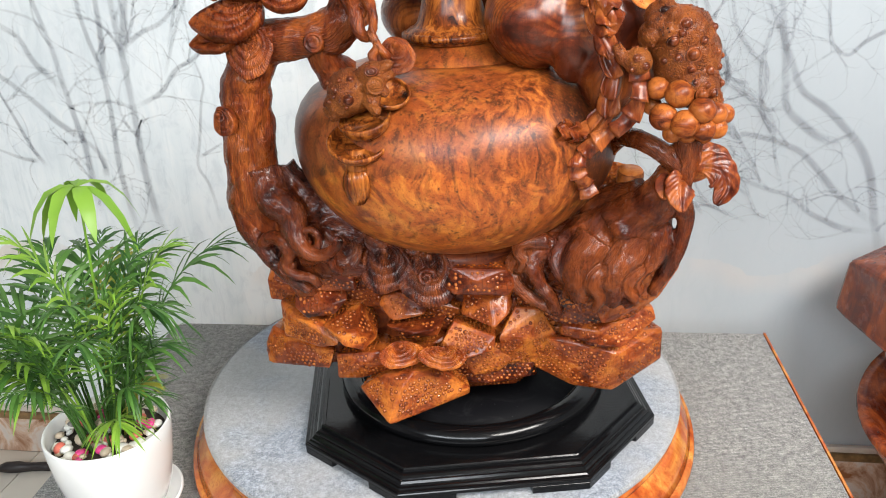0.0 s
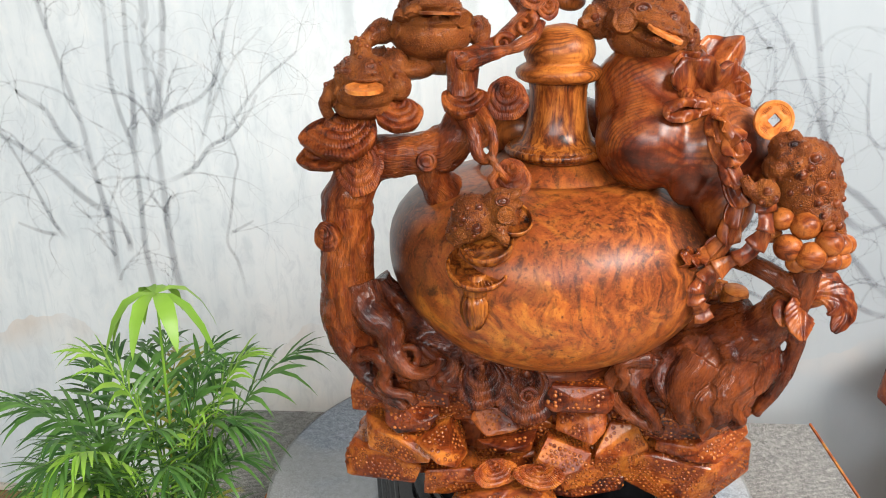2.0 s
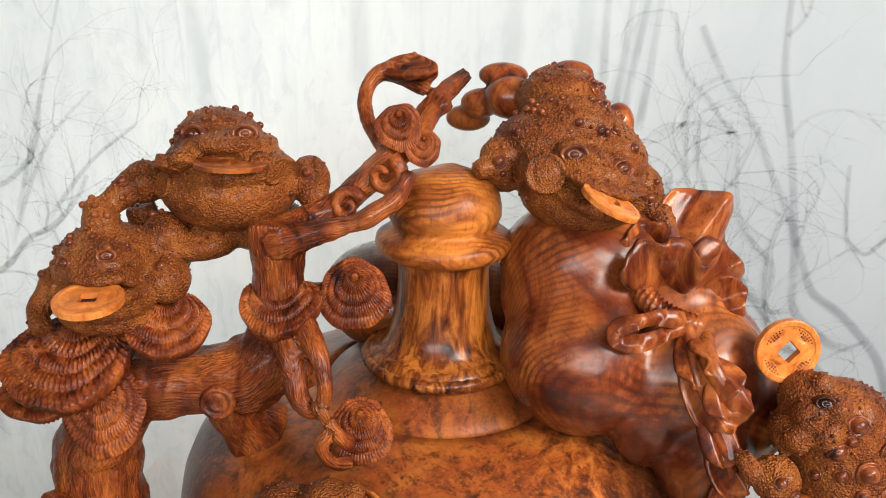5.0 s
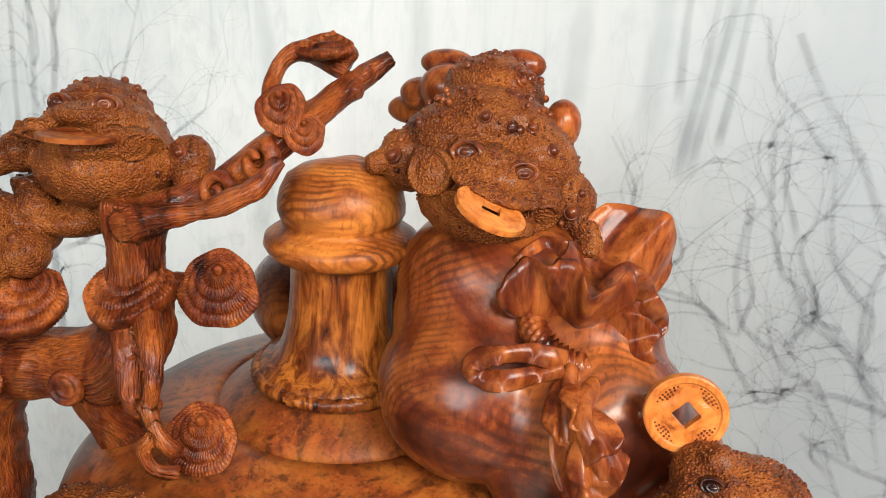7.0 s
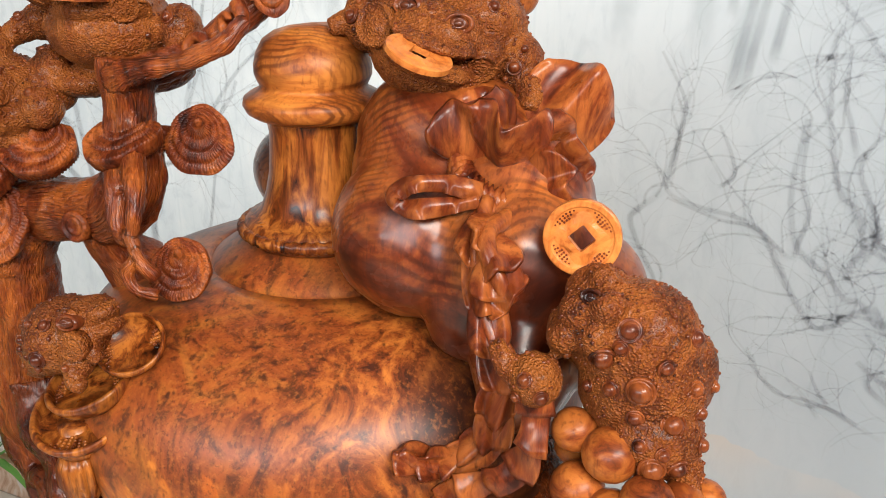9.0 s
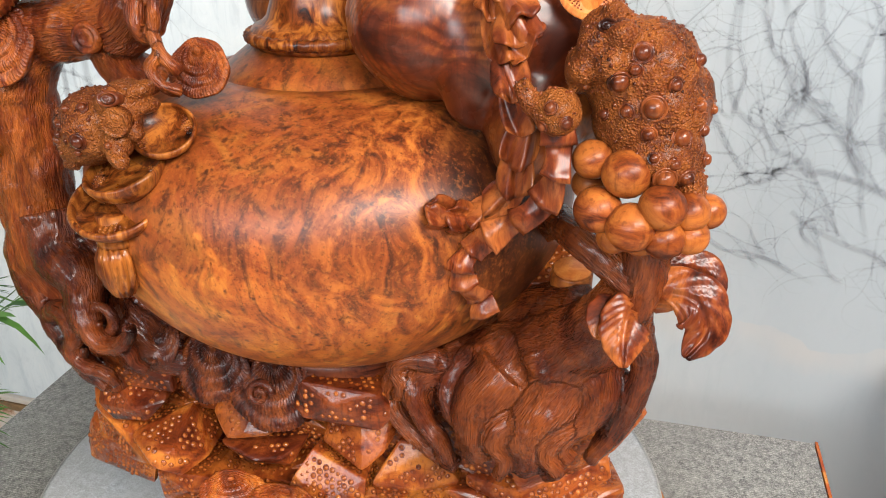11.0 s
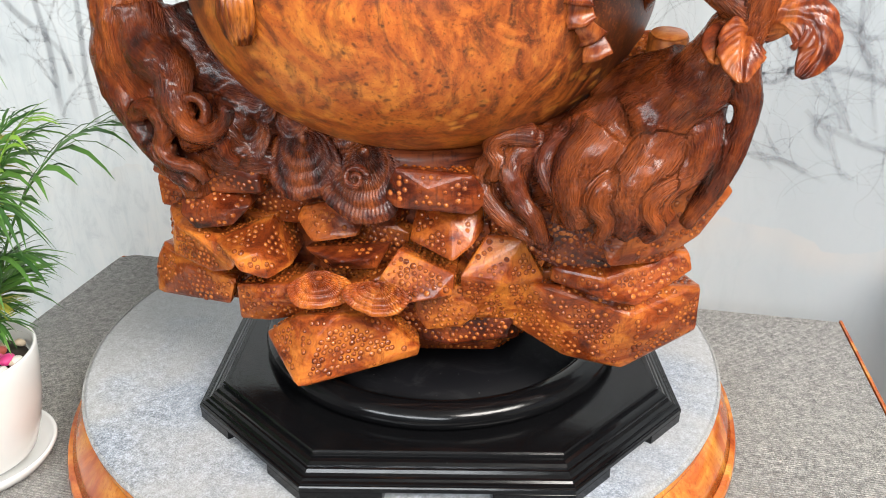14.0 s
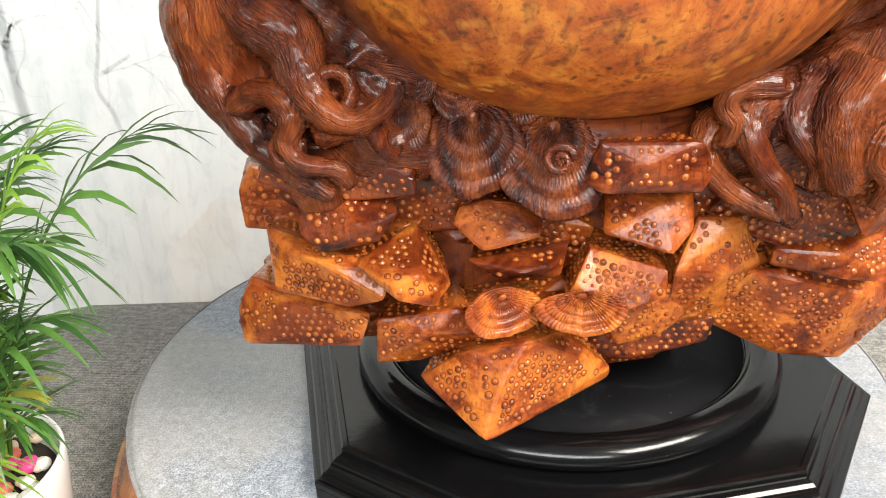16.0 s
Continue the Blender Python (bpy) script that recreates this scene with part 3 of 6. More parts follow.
# skirting of veined marble with a dark bead along its top
skirting = single("baseboard", box(bmesh.new(), (-3.2, 1.975, 0), (3.2, 1.9945, 0.13)), SKIRTING, "veined brown and cream marble skirting board", "baseboard", "structure")
bm = box(bmesh.new(), (-3.2, 1.97, 0.131), (3.2, 1.9945, 0.155), 0.004)
part("bead", bm, GOLD_TRIM, skirting, "brown and gold patterned bead", False)
bm = box(bmesh.new(), (-3.2, 1.978, 0.156), (3.2, 1.9945, 0.175), 0.003)
part("cap", bm, plain("cream_marble", (0.66, 0.58, 0.5), 0.3), skirting, "", False)


# ---- painted trees on the wall ----
def stroke(bm, uv, points, w0, w1, fade=1.0, dawn=1.0):
    """A flat brush stroke on the wall through (x, z) points, from width w0 to w1."""
    line = spline([(*p,) for p in points], 5)
    n = len(line)
    rows = []
    for i, p in enumerate(line):
        d = line[min(i + 1, n - 1)] - line[max(i - 1, 0)]
        d = d / (np.linalg.norm(d) + 1e-9)
        w = (w0 + (w1 - w0) * i / (n - 1)) * 0.5
        y = stroke.depth
        rows.append([bm.verts.new((p[0] + s * d[1] * w, y, p[1] - s * d[0] * w)) for s in (-1, 1)])
    for i, (a, b) in enumerate(zip(rows, rows[1:])):
        f = bm.faces.new((a[0], a[1], b[1], b[0]))
        v0, v1 = (fade * (1 - 0.55 * k / (n - 1)) * min(1, dawn + 5 * k / (n - 1)) for k in (i, i + 1))
        for loop, c in zip(f.loops, ((0, v0), (1, v0), (1, v1), (0, v1))):
            loop[uv].uv = c


def twigs(bm, uv, rnd, at, angle, length, width, depth):
    """Crooked side branches that grow thinner and end in fine twigs."""
    pts = [at]
    x, z, w = at[0], at[1], angle
    bend = rnd.choice((-1, 1)) * rnd.uniform(0.05, 0.3)
    for _ in range(5):
        w += bend + rnd.uniform(-0.32, 0.32)
        x, z = x + math.cos(w) * length / 5, z + math.sin(w) * length / 5
        pts.append((x, z))
    stroke.depth -= 0.000004
    stroke(bm, uv, pts, width, width * 0.55, rnd.uniform(0.3, 0.75) * (0.45, 0.65, 0.85)[depth])
    if depth:
        for i in range(1, 6):
            if rnd.random() < 0.55:
                twigs(bm, uv, rnd, pts[i], w + rnd.choice((-1, 1)) * rnd.uniform(0.3, 0.9), length * rnd.uniform(0.4, 0.7), width * 0.62, depth - 1)


def painted_tree(name, limbs, width, seed, material, depth, start, thick=0.4):
    rnd = random.Random(seed)
    bm = bmesh.new()
    uv = bm.loops.layers.uv.new("UVMap")
    stroke.depth = start
    for limb in limbs:
        stroke.depth -= 0.00002
        stroke(bm, uv, limb, width, width * 0.6, 1.0, 0.0)
        line = spline(limb, 3)
        for i in range(1, len(line)):
            d = line[i] - line[i - 1]
            a = math.atan2(d[1], d[0])
            if rnd.random() < thick:
                twigs(bm, uv, rnd, tuple(line[i]), (a if d[1] > 0 else a + math.pi) + rnd.choice((-1, 1)) * rnd.uniform(0.35, 0.9), rnd.uniform(0.09, 0.22), width * 0.45, depth)
    return single(name, bm, material, "bare grey tree painted in mist on the wall", "mural", "structure")


painted_tree("mural_tree_1", [[(-1.15, 0.84), (-1.152, 0.95), (-1.153, 1.05), (-1.165, 1.131), (-1.178, 1.225), (-1.19, 1.33), (-1.215, 1.446), (-1.25, 1.62), (-1.28, 1.85)], [(-1.153, 1.07), (-1.222, 1.123), (-1.276, 1.179), (-1.36, 1.25), (-1.45, 1.3)],
                              [(-1.18, 1.21), (-1.248, 1.286), (-1.28, 1.354), (-1.35, 1.4)], [(-1.108, 0.96), (-1.106, 1.0), (-1.123, 1.042), (-1.164, 1.083)]], 0.027, 3, PAINT_DARK, 2, 1.9935, 0.3)
painted_tree("mural_tree_2", [[(-1.04, 0.78), (-1.052, 0.85), (-1.062, 0.968), (-1.06, 1.05), (-1.055, 1.146), (-1.057, 1.253), (-1.078, 1.343), (-1.09, 1.443), (-1.08, 1.62), (-1.085, 1.9)], [(-1.057, 1.23), (-1.04, 1.36), (-1.035, 1.5), (-1.02, 1.7)]], 0.025, 4, PAINT_DARK, 2, 1.993, 0.3)
painted_tree("mural_tree_3", [[(-0.965, 0.78), (-0.98, 0.868), (-0.989, 0.985), (-0.988, 1.122), (-0.989, 1.222), (-0.991, 1.312), (-0.994, 1.44), (-0.98, 1.63), (-0.985, 1.9)], [(-0.989, 1.29), (-0.965, 1.4), (-0.935, 1.55), (-0.91, 1.85)]], 0.031, 5, PAINT_DARK, 2, 1.9925, 0.3)
painted_tree("mural_tree_11", [[(-0.987, 1.158), (-0.9, 1.2), (-0.849, 1.258), (-0.789, 1.292), (-0.735, 1.35), (-0.71, 1.395)], [(-0.985, 1.318), (-0.925, 1.357), (-0.86, 1.385), (-0.803, 1.451), (-0.78, 1.55)]], 0.019, 15, PAINT_DARK, 2, 1.9921, 0.45)
painted_tree("mural_tree_4", [[(-0.787, 0.836), (-0.803, 0.937), (-0.828, 0.997), (-0.812, 1.066), (-0.79, 1.175), (-0.777, 1.22), (-0.791, 1.279)], [(-0.822, 1.02), (-0.785, 1.04), (-0.75, 1.06)]], 0.014, 6, PAINT_DARK, 1, 1.992, 0.3)
painted_tree("mural_tree_5", [[(-1.281, 0.993), (-1.312, 1.042), (-1.342, 1.124), (-1.372, 1.203), (-1.42, 1.3)], [(-1.303, 1.009), (-1.353, 1.017), (-1.417, 1.042)]], 0.018, 7, PAINT_DARK, 1, 1.9915, 0.3)
painted_tree("mural_tree_6", [[(0.975, 0.74), (0.955, 0.83), (0.94, 0.89), (0.919, 0.978), (0.889, 1.043), (0.841, 1.099), (0.789, 1.148), (0.732, 1.189), (0.7, 1.257), (0.672, 1.323), (0.65, 1.37), (0.615, 1.43), (0.57, 1.52), (0.5, 1.61), (0.45, 1.7)],
                              [(0.86, 1.07), (0.8, 1.068), (0.743, 1.107), (0.702, 1.149), (0.69, 1.22), (0.682, 1.283), (0.663, 1.39), (0.64, 1.5), (0.61, 1.63), (0.6, 1.8)]], 0.028, 8, PAINT_DARK, 2, 1.991, 0.2)
painted_tree("mural_tree_12", [[(0.98, 1.36), (0.897, 1.324), (0.855, 1.3), (0.822, 1.271), (0.785, 1.3), (0.77, 1.36), (0.76, 1.45)], [(0.7, 1.149), (0.649, 1.146), (0.635, 1.2), (0.632, 1.271), (0.644, 1.336)]], 0.016, 16, PAINT_DARK, 1, 1.9906, 0.3)
painted_tree("mural_tree_7", [[(0.955, 0.84), (0.907, 0.881), (0.846, 0.933), (0.807, 0.977), (0.752, 1.035), (0.7, 1.06), (0.668, 1.071), (0.61, 1.083), (0.587, 1.076), (0.556, 1.109), (0.526, 1.116), (0.5, 1.15), (0.47, 1.17), (0.435, 1.205), (0.415, 1.3), (0.42, 1.42)],
                              [(0.949, 0.828), (0.874, 0.838), (0.83, 0.857), (0.786, 0.88), (0.733, 0.925), (0.683, 0.939), (0.612, 0.969), (0.57, 1.0)]], 0.023, 9, PAINT_DARK, 2, 1.99, 0.25)
painted_tree("mural_tree_13", [[(0.6, 1.09), (0.571, 1.102), (0.545, 1.083), (0.52, 1.06), (0.49, 1.052), (0.465, 1.08), (0.437, 1.12), (0.41, 1.17), (0.38, 1.215), (0.331, 1.238), (0.263, 1.248), (0.21, 1.272), (0.216, 1.34), (0.23, 1.45)],
                               [(0.21, 1.272), (0.16, 1.225), (0.152, 1.202), (0.175, 1.15), (0.204, 1.1), (0.215, 1.057)], [(0.524, 1.13), (0.528, 1.18), (0.541, 1.214), (0.516, 1.278), (0.488, 1.306), (0.453, 1.428), (0.44, 1.55)],
                               [(0.675, 1.08), (0.669, 1.096), (0.636, 1.151), (0.618, 1.175), (0.577, 1.197), (0.541, 1.214)], [(0.64, 1.15), (0.645, 1.24), (0.6, 1.29), (0.56, 1.36), (0.54, 1.5)]], 0.017, 17, PAINT_DARK, 2, 1.9896, 0.45)
painted_tree("mural_tree_14", [[(0.553, 1.492), (0.507, 1.53), (0.479, 1.568), (0.424, 1.625), (0.4, 1.72)], [(0.537, 1.166), (0.56, 1.228), (0.547, 1.272), (0.514, 1.338), (0.519, 1.378), (0.551, 1.429), (0.58, 1.52)], [(0.506, 1.356), (0.487, 1.412), (0.47, 1.458), (0.464, 1.54)],
                               [(0.572, 1.118), (0.606, 1.059), (0.644, 0.999), (0.66, 0.957)], [(0.61, 1.206), (0.561, 1.223), (0.54, 1.26)], [(0.436, 1.169), (0.442, 1.213), (0.449, 1.256), (0.428, 1.325), (0.425, 1.424)]], 0.014, 21, PAINT_DARK, 2, 1.9894, 0.25)
painted_tree("mural_tree_15", [[(0.436, 1.169), (0.409, 1.191), (0.366, 1.222), (0.308, 1.228), (0.247, 1.246), (0.211, 1.257)], [(0.214, 1.273), (0.222, 1.369), (0.224, 1.431), (0.176, 1.514)], [(0.295, 1.285), (0.32, 1.31), (0.31, 1.35), (0.285, 1.397)],
                               [(0.595, 0.874), (0.553, 0.893), (0.493, 0.905), (0.454, 0.905), (0.419, 0.933), (0.398, 0.977)], [(0.543, 0.897), (0.518, 0.927), (0.498, 0.964)], [(0.642, 0.917), (0.599, 0.953), (0.599, 0.977), (0.627, 0.995), (0.642, 0.964)]], 0.012, 22, PAINT_DARK, 2, 1.9891, 0.22)
painted_tree("mural_tree_16", [[(0.293, 1.438), (0.298, 1.497), (0.306, 1.563), (0.314, 1.627), (0.319, 1.705), (0.33, 1.85)], [(0.311, 1.44), (0.321, 1.527), (0.333, 1.619), (0.344, 1.706), (0.36, 1.85)], [(0.279, 1.57), (0.279, 1.633), (0.277, 1.703), (0.28, 1.85)], [(0.351, 1.502), (0.357, 1.549), (0.365, 1.63), (0.369, 1.708), (0.38, 1.85)]], 0.024, 23, PAINT_PALE, 1, 1.9888, 0.0)
painted_tree("mural_tree_8", [[(0.568, 1.071), (0.588, 1.04), (0.627, 1.011), (0.662, 0.958)], [(0.64, 0.85), (0.588, 0.874), (0.537, 0.896), (0.49, 0.895), (0.415, 0.936), (0.387, 0.989)], [(0.53, 0.87), (0.491, 0.917), (0.461, 0.943)],
                              [(0.718, 0.932), (0.69, 1.02), (0.682, 1.064), (0.677, 1.107), (0.645, 1.16), (0.615, 1.191), (0.56, 1.218)], [(0.69, 0.86), (0.656, 0.883), (0.628, 0.947), (0.61, 0.991)]], 0.014, 10, PAINT_PALE, 1, 1.9892, 0.35)
painted_tree("mural_tree_9", [[(0.304, 1.44), (0.302, 1.569), (0.336, 1.676), (0.36, 1.85)], [(0.1, 1.5), (0.12, 1.9)], [(-0.5, 1.2), (-0.46, 1.5), (-0.5, 1.9)], [(-0.17, 1.55), (-0.17, 1.9)], [(0.23, 1.5), (0.25, 1.9)]], 0.06, 11, PAINT_MIST, 1, 1.989, 0.0)
painted_tree("mural_tree_10", [[(-0.88, 1.24), (-0.82, 1.38), (-0.76, 1.48), (-0.68, 1.56)], [(-0.8, 1.3), (-0.7, 1.42), (-0.6, 1.5)], [(-0.86, 1.3), (-0.79, 1.51), (-0.71, 1.75)], [(0.95, 1.0), (1.05, 1.3), (1.1, 1.7)]], 0.014, 12, PAINT_PALE, 2, 1.9885, 0.75)

# ---- the table with its carpet ----
TABLE_Z = 0.69
table = thing("display_table", "low wooden display table under grey ribbed carpet", "table", at=(-0.06, 1.25, 0))
corners = [(-0.745, 0.78), (0.665, 0.78), (0.64, 1.69), (-0.79, 1.65)]


def slab(bm, outline, z0, z1, bevel=0.0):
    low = [bm.verts.new((x, y, z0)) for x, y in outline]
    high = [bm.verts.new((x, y, z1)) for x, y in outline]
    n = len(outline)
    bm.faces.new(low[::-1])
    top = bm.faces.new(high)
    for k in range(n):
        bm.faces.new((low[k], low[(k + 1) % n], high[(k + 1) % n], high[k]))
    if bevel:
        bmesh.ops.bevel(bm, geom=list(top.edges), offset=bevel, segments=3, affect="EDGES", profile=0.5)
    return bm


part("tabletop", slab(bmesh.new(), corners, 0.64, TABLE_Z - 0.005), WOOD_STOOL, table, "orange-brown varnished wooden top", False)
for x, y in ((-0.7, 0.83), (0.6, 0.83), (0.58, 1.6), (-0.73, 1.57)):
    part("leg", box(bmesh.new(), (x - 0.03, y - 0.03, 0), (x + 0.03, y + 0.03, 0.639), 0.004), WOOD_STOOL, table, "", False)
edge = slab(bmesh.new(), [(0.656, 0.78), (0.6605, 0.78), (0.6365, 1.69), (0.632, 1.69)], 0.641, TABLE_Z + 0.003)
part("edge_strip", edge, WOOD_STOOL, table, "thin orange varnished edge strip", False)
inner = [(-0.745, 0.78), (0.655, 0.78), (0.631, 1.688), (-0.76, 1.65), (-0.785, 1.63)]
rug = single("table_carpet", slab(bmesh.new(), inner, TABLE_Z - 0.004, TABLE_Z + 0.001, 0.002), CARPET_TABLE, "grey ribbed carpet laid over the table", "carpet")

# ---- the round stool with its felt ----
STOOL = (-0.06, 1.285)
stool = thing("round_stool", "round orange-brown turned wooden stand lying on the table", "stand", at=(*STOOL, TABLE_Z))
bm = lathe(bmesh.new(), STOOL, [(0.40, 0.692), (0.455, 0.692), (0.468, 0.70), (0.472, 0.715), (0.468, 0.728), (0.40, 0.728)], 96)
part("foot_ring", bm, WOOD_STOOL, stool)
bm = lathe(bmesh.new(), STOOL, [(0.40, 0.7285), (0.463, 0.7285), (0.456, 0.745), (0.445, 0.762), (0.437, 0.772), (0.40, 0.772)], 96)
part("drum", bm, WOOD_STOOL, stool)
bm = lathe(bmesh.new(), STOOL, [(0.38, 0.7725), (0.436, 0.7725), (0.4375, 0.778), (0.436, 0.784), (0.43, 0.789), (0.38, 0.789)], 96)
part("rim", bm, WOOD_STOOL, stool)
felt = single("round_felt", lathe(bmesh.new(), STOOL, [(0.42, 0.79), (0.434, 0.79), (0.4395, 0.793), (0.438, 0.798), (0.43, 0.801), (0.2, 0.802), (0, 0.802)], 96), CARPET_STOOL,
              "round blue-grey felt carpet on the stand", "carpet", smooth=True)
part("cut_edge", lathe(bmesh.new(), STOOL, [(0.4385, 0.7902), (0.4402, 0.791), (0.4412, 0.795), (0.44, 0.7985), (0.4375, 0.7995)], 96, False), CARPET_EDGE, felt, "frayed darker cut edge")

# ---- the black lacquer plinth ----
PLINTH = Vector((0.006, 1.232, 0))
stand = thing("lacquer_plinth", "black lacquered octagonal plinth with a round dished top", "plinth", at=(PLINTH.x, PLINTH.y, 0.802))


def octagon(grow, turn=12.5, half=0.262, side=0.133):
    """An eight-sided outline: a square of half width with its corners cut."""
    h, s = half + grow, side + grow * 0.41
    pts = [(-s, -h), (s, -h), (h, -s), (h, s), (s, h), (-s, h), (-h, s), (-h, -s)]
    c, w = math.cos(radians(turn)), math.sin(radians(turn))
    return [(PLINTH.x + x * c - y * w, PLINTH.y + x * w + y * c) for x, y in pts]


def stepped(bm, rows):
    """Stacked octagon outlines (grow, z), closed above and below."""
    rings = [[bm.verts.new((x, y, z)) for x, y in octagon(g)] for g, z in rows]
    for a, b in zip(rings, rings[1:]):
        for k in range(8):
            bm.faces.new((a[k], a[(k + 1) % 8], b[(k + 1) % 8], b[k]))
    bm.faces.new(rings[0][::-1])
    bm.faces.new(rings[-1])
    return bm


bm = stepped(bmesh.new(), [(0.005, 0.815), (0.03, 0.815), (0.0305, 0.8155), (0.0305, 0.8205), (0.0295, 0.822), (0.0275, 0.8222), (0.0275, 0.8235), (0.024, 0.8245), (0.022, 0.8265), (0.022, 0.8275), (0.0195, 0.8277), (0.0165, 0.8295), (0.0145, 0.8325),
                          (0.0145, 0.8335), (0.0125, 0.8337), (0.0115, 0.8355), (0.0085, 0.838), (0.0045, 0.8393), (0.0045, 0.8403), (0.0025, 0.8405), (0.0025, 0.845), (0.001, 0.8468), (-0.004, 0.847), (-0.005, 0.8462), (-0.02, 0.8462)])
part("moulded_base", bm, LACQUER, stand, "", False)
outer, inner_ring = octagon(0.03), octagon(-0.03)
for k in range(8):
    bm = bmesh.new()
    o, i = [Vector((*p, 0)) for p in outer], [Vector((*p, 0)) for p in inner_ring]
    a, b, c = (k - 1) % 8, k, (k + 1) % 8
    f = 0.3 if k % 2 == 0 else 0.3
    pts = [o[b].lerp(o[a], f), o[b], o[b].lerp(o[c], f), i[b].lerp(i[c], f), i[b], i[b].lerp(i[a], f)]
    part("foot", slab(bm, [(p.x, p.y) for p in pts], 0.8025, 0.8148, 0.0015), LACQUER, stand, "", False)
for k, f in ((0, 0.42), (0, 0.47)):
    a, c = (Vector((*p, 0)) for p in octagon(0.0307)[k:k + 2])
    b0, c0 = (Vector((*p, 0)) for p in octagon(0.0312)[k:k + 2])
    u, side = a.lerp(c, f), (c - a).normalized() * 0.0005
    v = b0.lerp(c0, f)
    part("joint", slab(bmesh.new(), [((u - side).x, (u - side).y), ((v - side).x, (v - side).y), ((v + side).x, (v + side).y), ((u + side).x, (u + side).y)], 0.8155, 0.8205), DISH_BLACK, stand, "", False)
bm = lathe(bmesh.new(), PLINTH[:2], [(0.228, 0.8475), (0.2325, 0.852), (0.2335, 0.858), (0.231, 0.866), (0.224, 0.872), (0.215, 0.8745), (0.206, 0.873), (0.2, 0.869), (0.1985, 0.8665), (0.197, 0.8665), (0.196, 0.864), (0.1945, 0.862), (0.185, 0.862)], 96)
part("round_rim", bm, LACQUER, stand)
part("dish_floor", lathe(bmesh.new(), PLINTH[:2], [(0.1943, 0.8555), (0.1943, 0.8628), (0.12, 0.8632), (0, 0.8634)], 72), DISH_BLACK, stand, "dusty matt black dish floor")

# ---- the carving ----
carving = thing("wood_carving", "polished rosewood carving of a gourd with toads on rocks", "sculpture", at=(0, 1.16, 0.865))
AXIS = (0.002, 1.16)
prof = [(0.0, 1.14), (0.06, 1.1405)]
for k in range(6, 32):
    a = -math.pi / 2 + k * math.pi / 64
    prof.append((0.241 * math.cos(a), 1.314 + 0.179 * math.sin(a)))
prof += [(0.241, 1.314), (0.2405, 1.33), (0.237, 1.347), (0.229, 1.365), (0.214, 1.383), (0.192, 1.398), (0.166, 1.409), (0.14, 1.4165), (0.119, 1.4215), (0.1095, 1.4238), (0.1075, 1.4215),
         (0.1065, 1.4215), (0.1045, 1.4248), (0.093, 1.433), (0.076, 1.446), (0.06, 1.455), (0, 1.456)]
part("foot_ring", lathe(bmesh.new(), AXIS, [(0.06, 1.1), (0.108, 1.1), (0.121, 1.106), (0.124, 1.116), (0.119, 1.13), (0.114, 1.142), (0.113, 1.154), (0.09, 1.154)], 72), WOOD_RING_SHADED, carving, "reddish foot ring darkened for the shadow under the gourd")
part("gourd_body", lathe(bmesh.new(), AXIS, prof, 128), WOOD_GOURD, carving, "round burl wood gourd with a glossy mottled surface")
AXIS2 = (0.003, 1.142)
bm = lathe(bmesh.new(), AXIS2, [(0.05, 1.449), (0.061, 1.446), (0.067, 1.452), (0.0675, 1.459), (0.062, 1.466), (0.056, 1.468), (0.05, 1.474), (0.0455, 1.487), (0.0415, 1.505), (0.04, 1.525),
                                (0.0395, 1.54), (0.041, 1.549), (0.043, 1.553)], 64)
part("neck", bm, WOOD_NECK, carving, "waisted neck with dark stripes")


def rope_ring(c, normal, big, small, twists, steps=160):
    """A closed ring of twisted rope round c."""
    bm = bmesh.new()
    m = Matrix.Translation(c) @ Vector(normal).to_track_quat("Z", "Y").to_matrix().to_4x4()
    rope = []
    for k in range(steps):
        a = 2 * math.pi * k / steps
        ring = []
        for j in range(12):
            w = 2 * math.pi * j / 12
            q = small * (1 + 0.21 * math.sin(3 * w + a * twists))
            ring.append(bm.verts.new(m @ Vector(((big + q * math.cos(w)) * math.cos(a), (big + q * math.cos(w)) * math.sin(a), q * math.sin(w)))))
        rope.append(ring)
    for k in range(steps):
        for j in range(12):
            bm.faces.new((rope[k][j], rope[(k + 1) % steps][j], rope[(k + 1) % steps][(j + 1) % 12], rope[k][(j + 1) % 12]))
    return bm


bm = rope_ring((*AXIS2, 1.4565), (0, 0, 1), 0.0665, 0.0052, 44)
part("neck_rope", bm, WOOD_NECK, carving, "twisted rope ring carved round the neck")
bm = lathe(bmesh.new(), AXIS2, [(0.03, 1.551), (0.05, 1.5525), (0.0565, 1.5565), (0.0595, 1.5625), (0.0582, 1.5685), (0.0525, 1.5725), (0.0478, 1.5748), (0.0452, 1.5765), (0.0448, 1.579), (0.0462, 1.5815), (0.0485, 1.587),
                                (0.0485, 1.594), (0.0462, 1.604), (0.0408, 1.613), (0.031, 1.6205), (0.018, 1.6255), (0, 1.627)], 64)
for v in bm.verts:
    if v.co.z > 1.582:
        v.co.z += 0.003 * noise.noise(v.co * 45)
part("stopper", bm, WOOD_CAP, carving, "golden knob-shaped stopper with a turned rim")


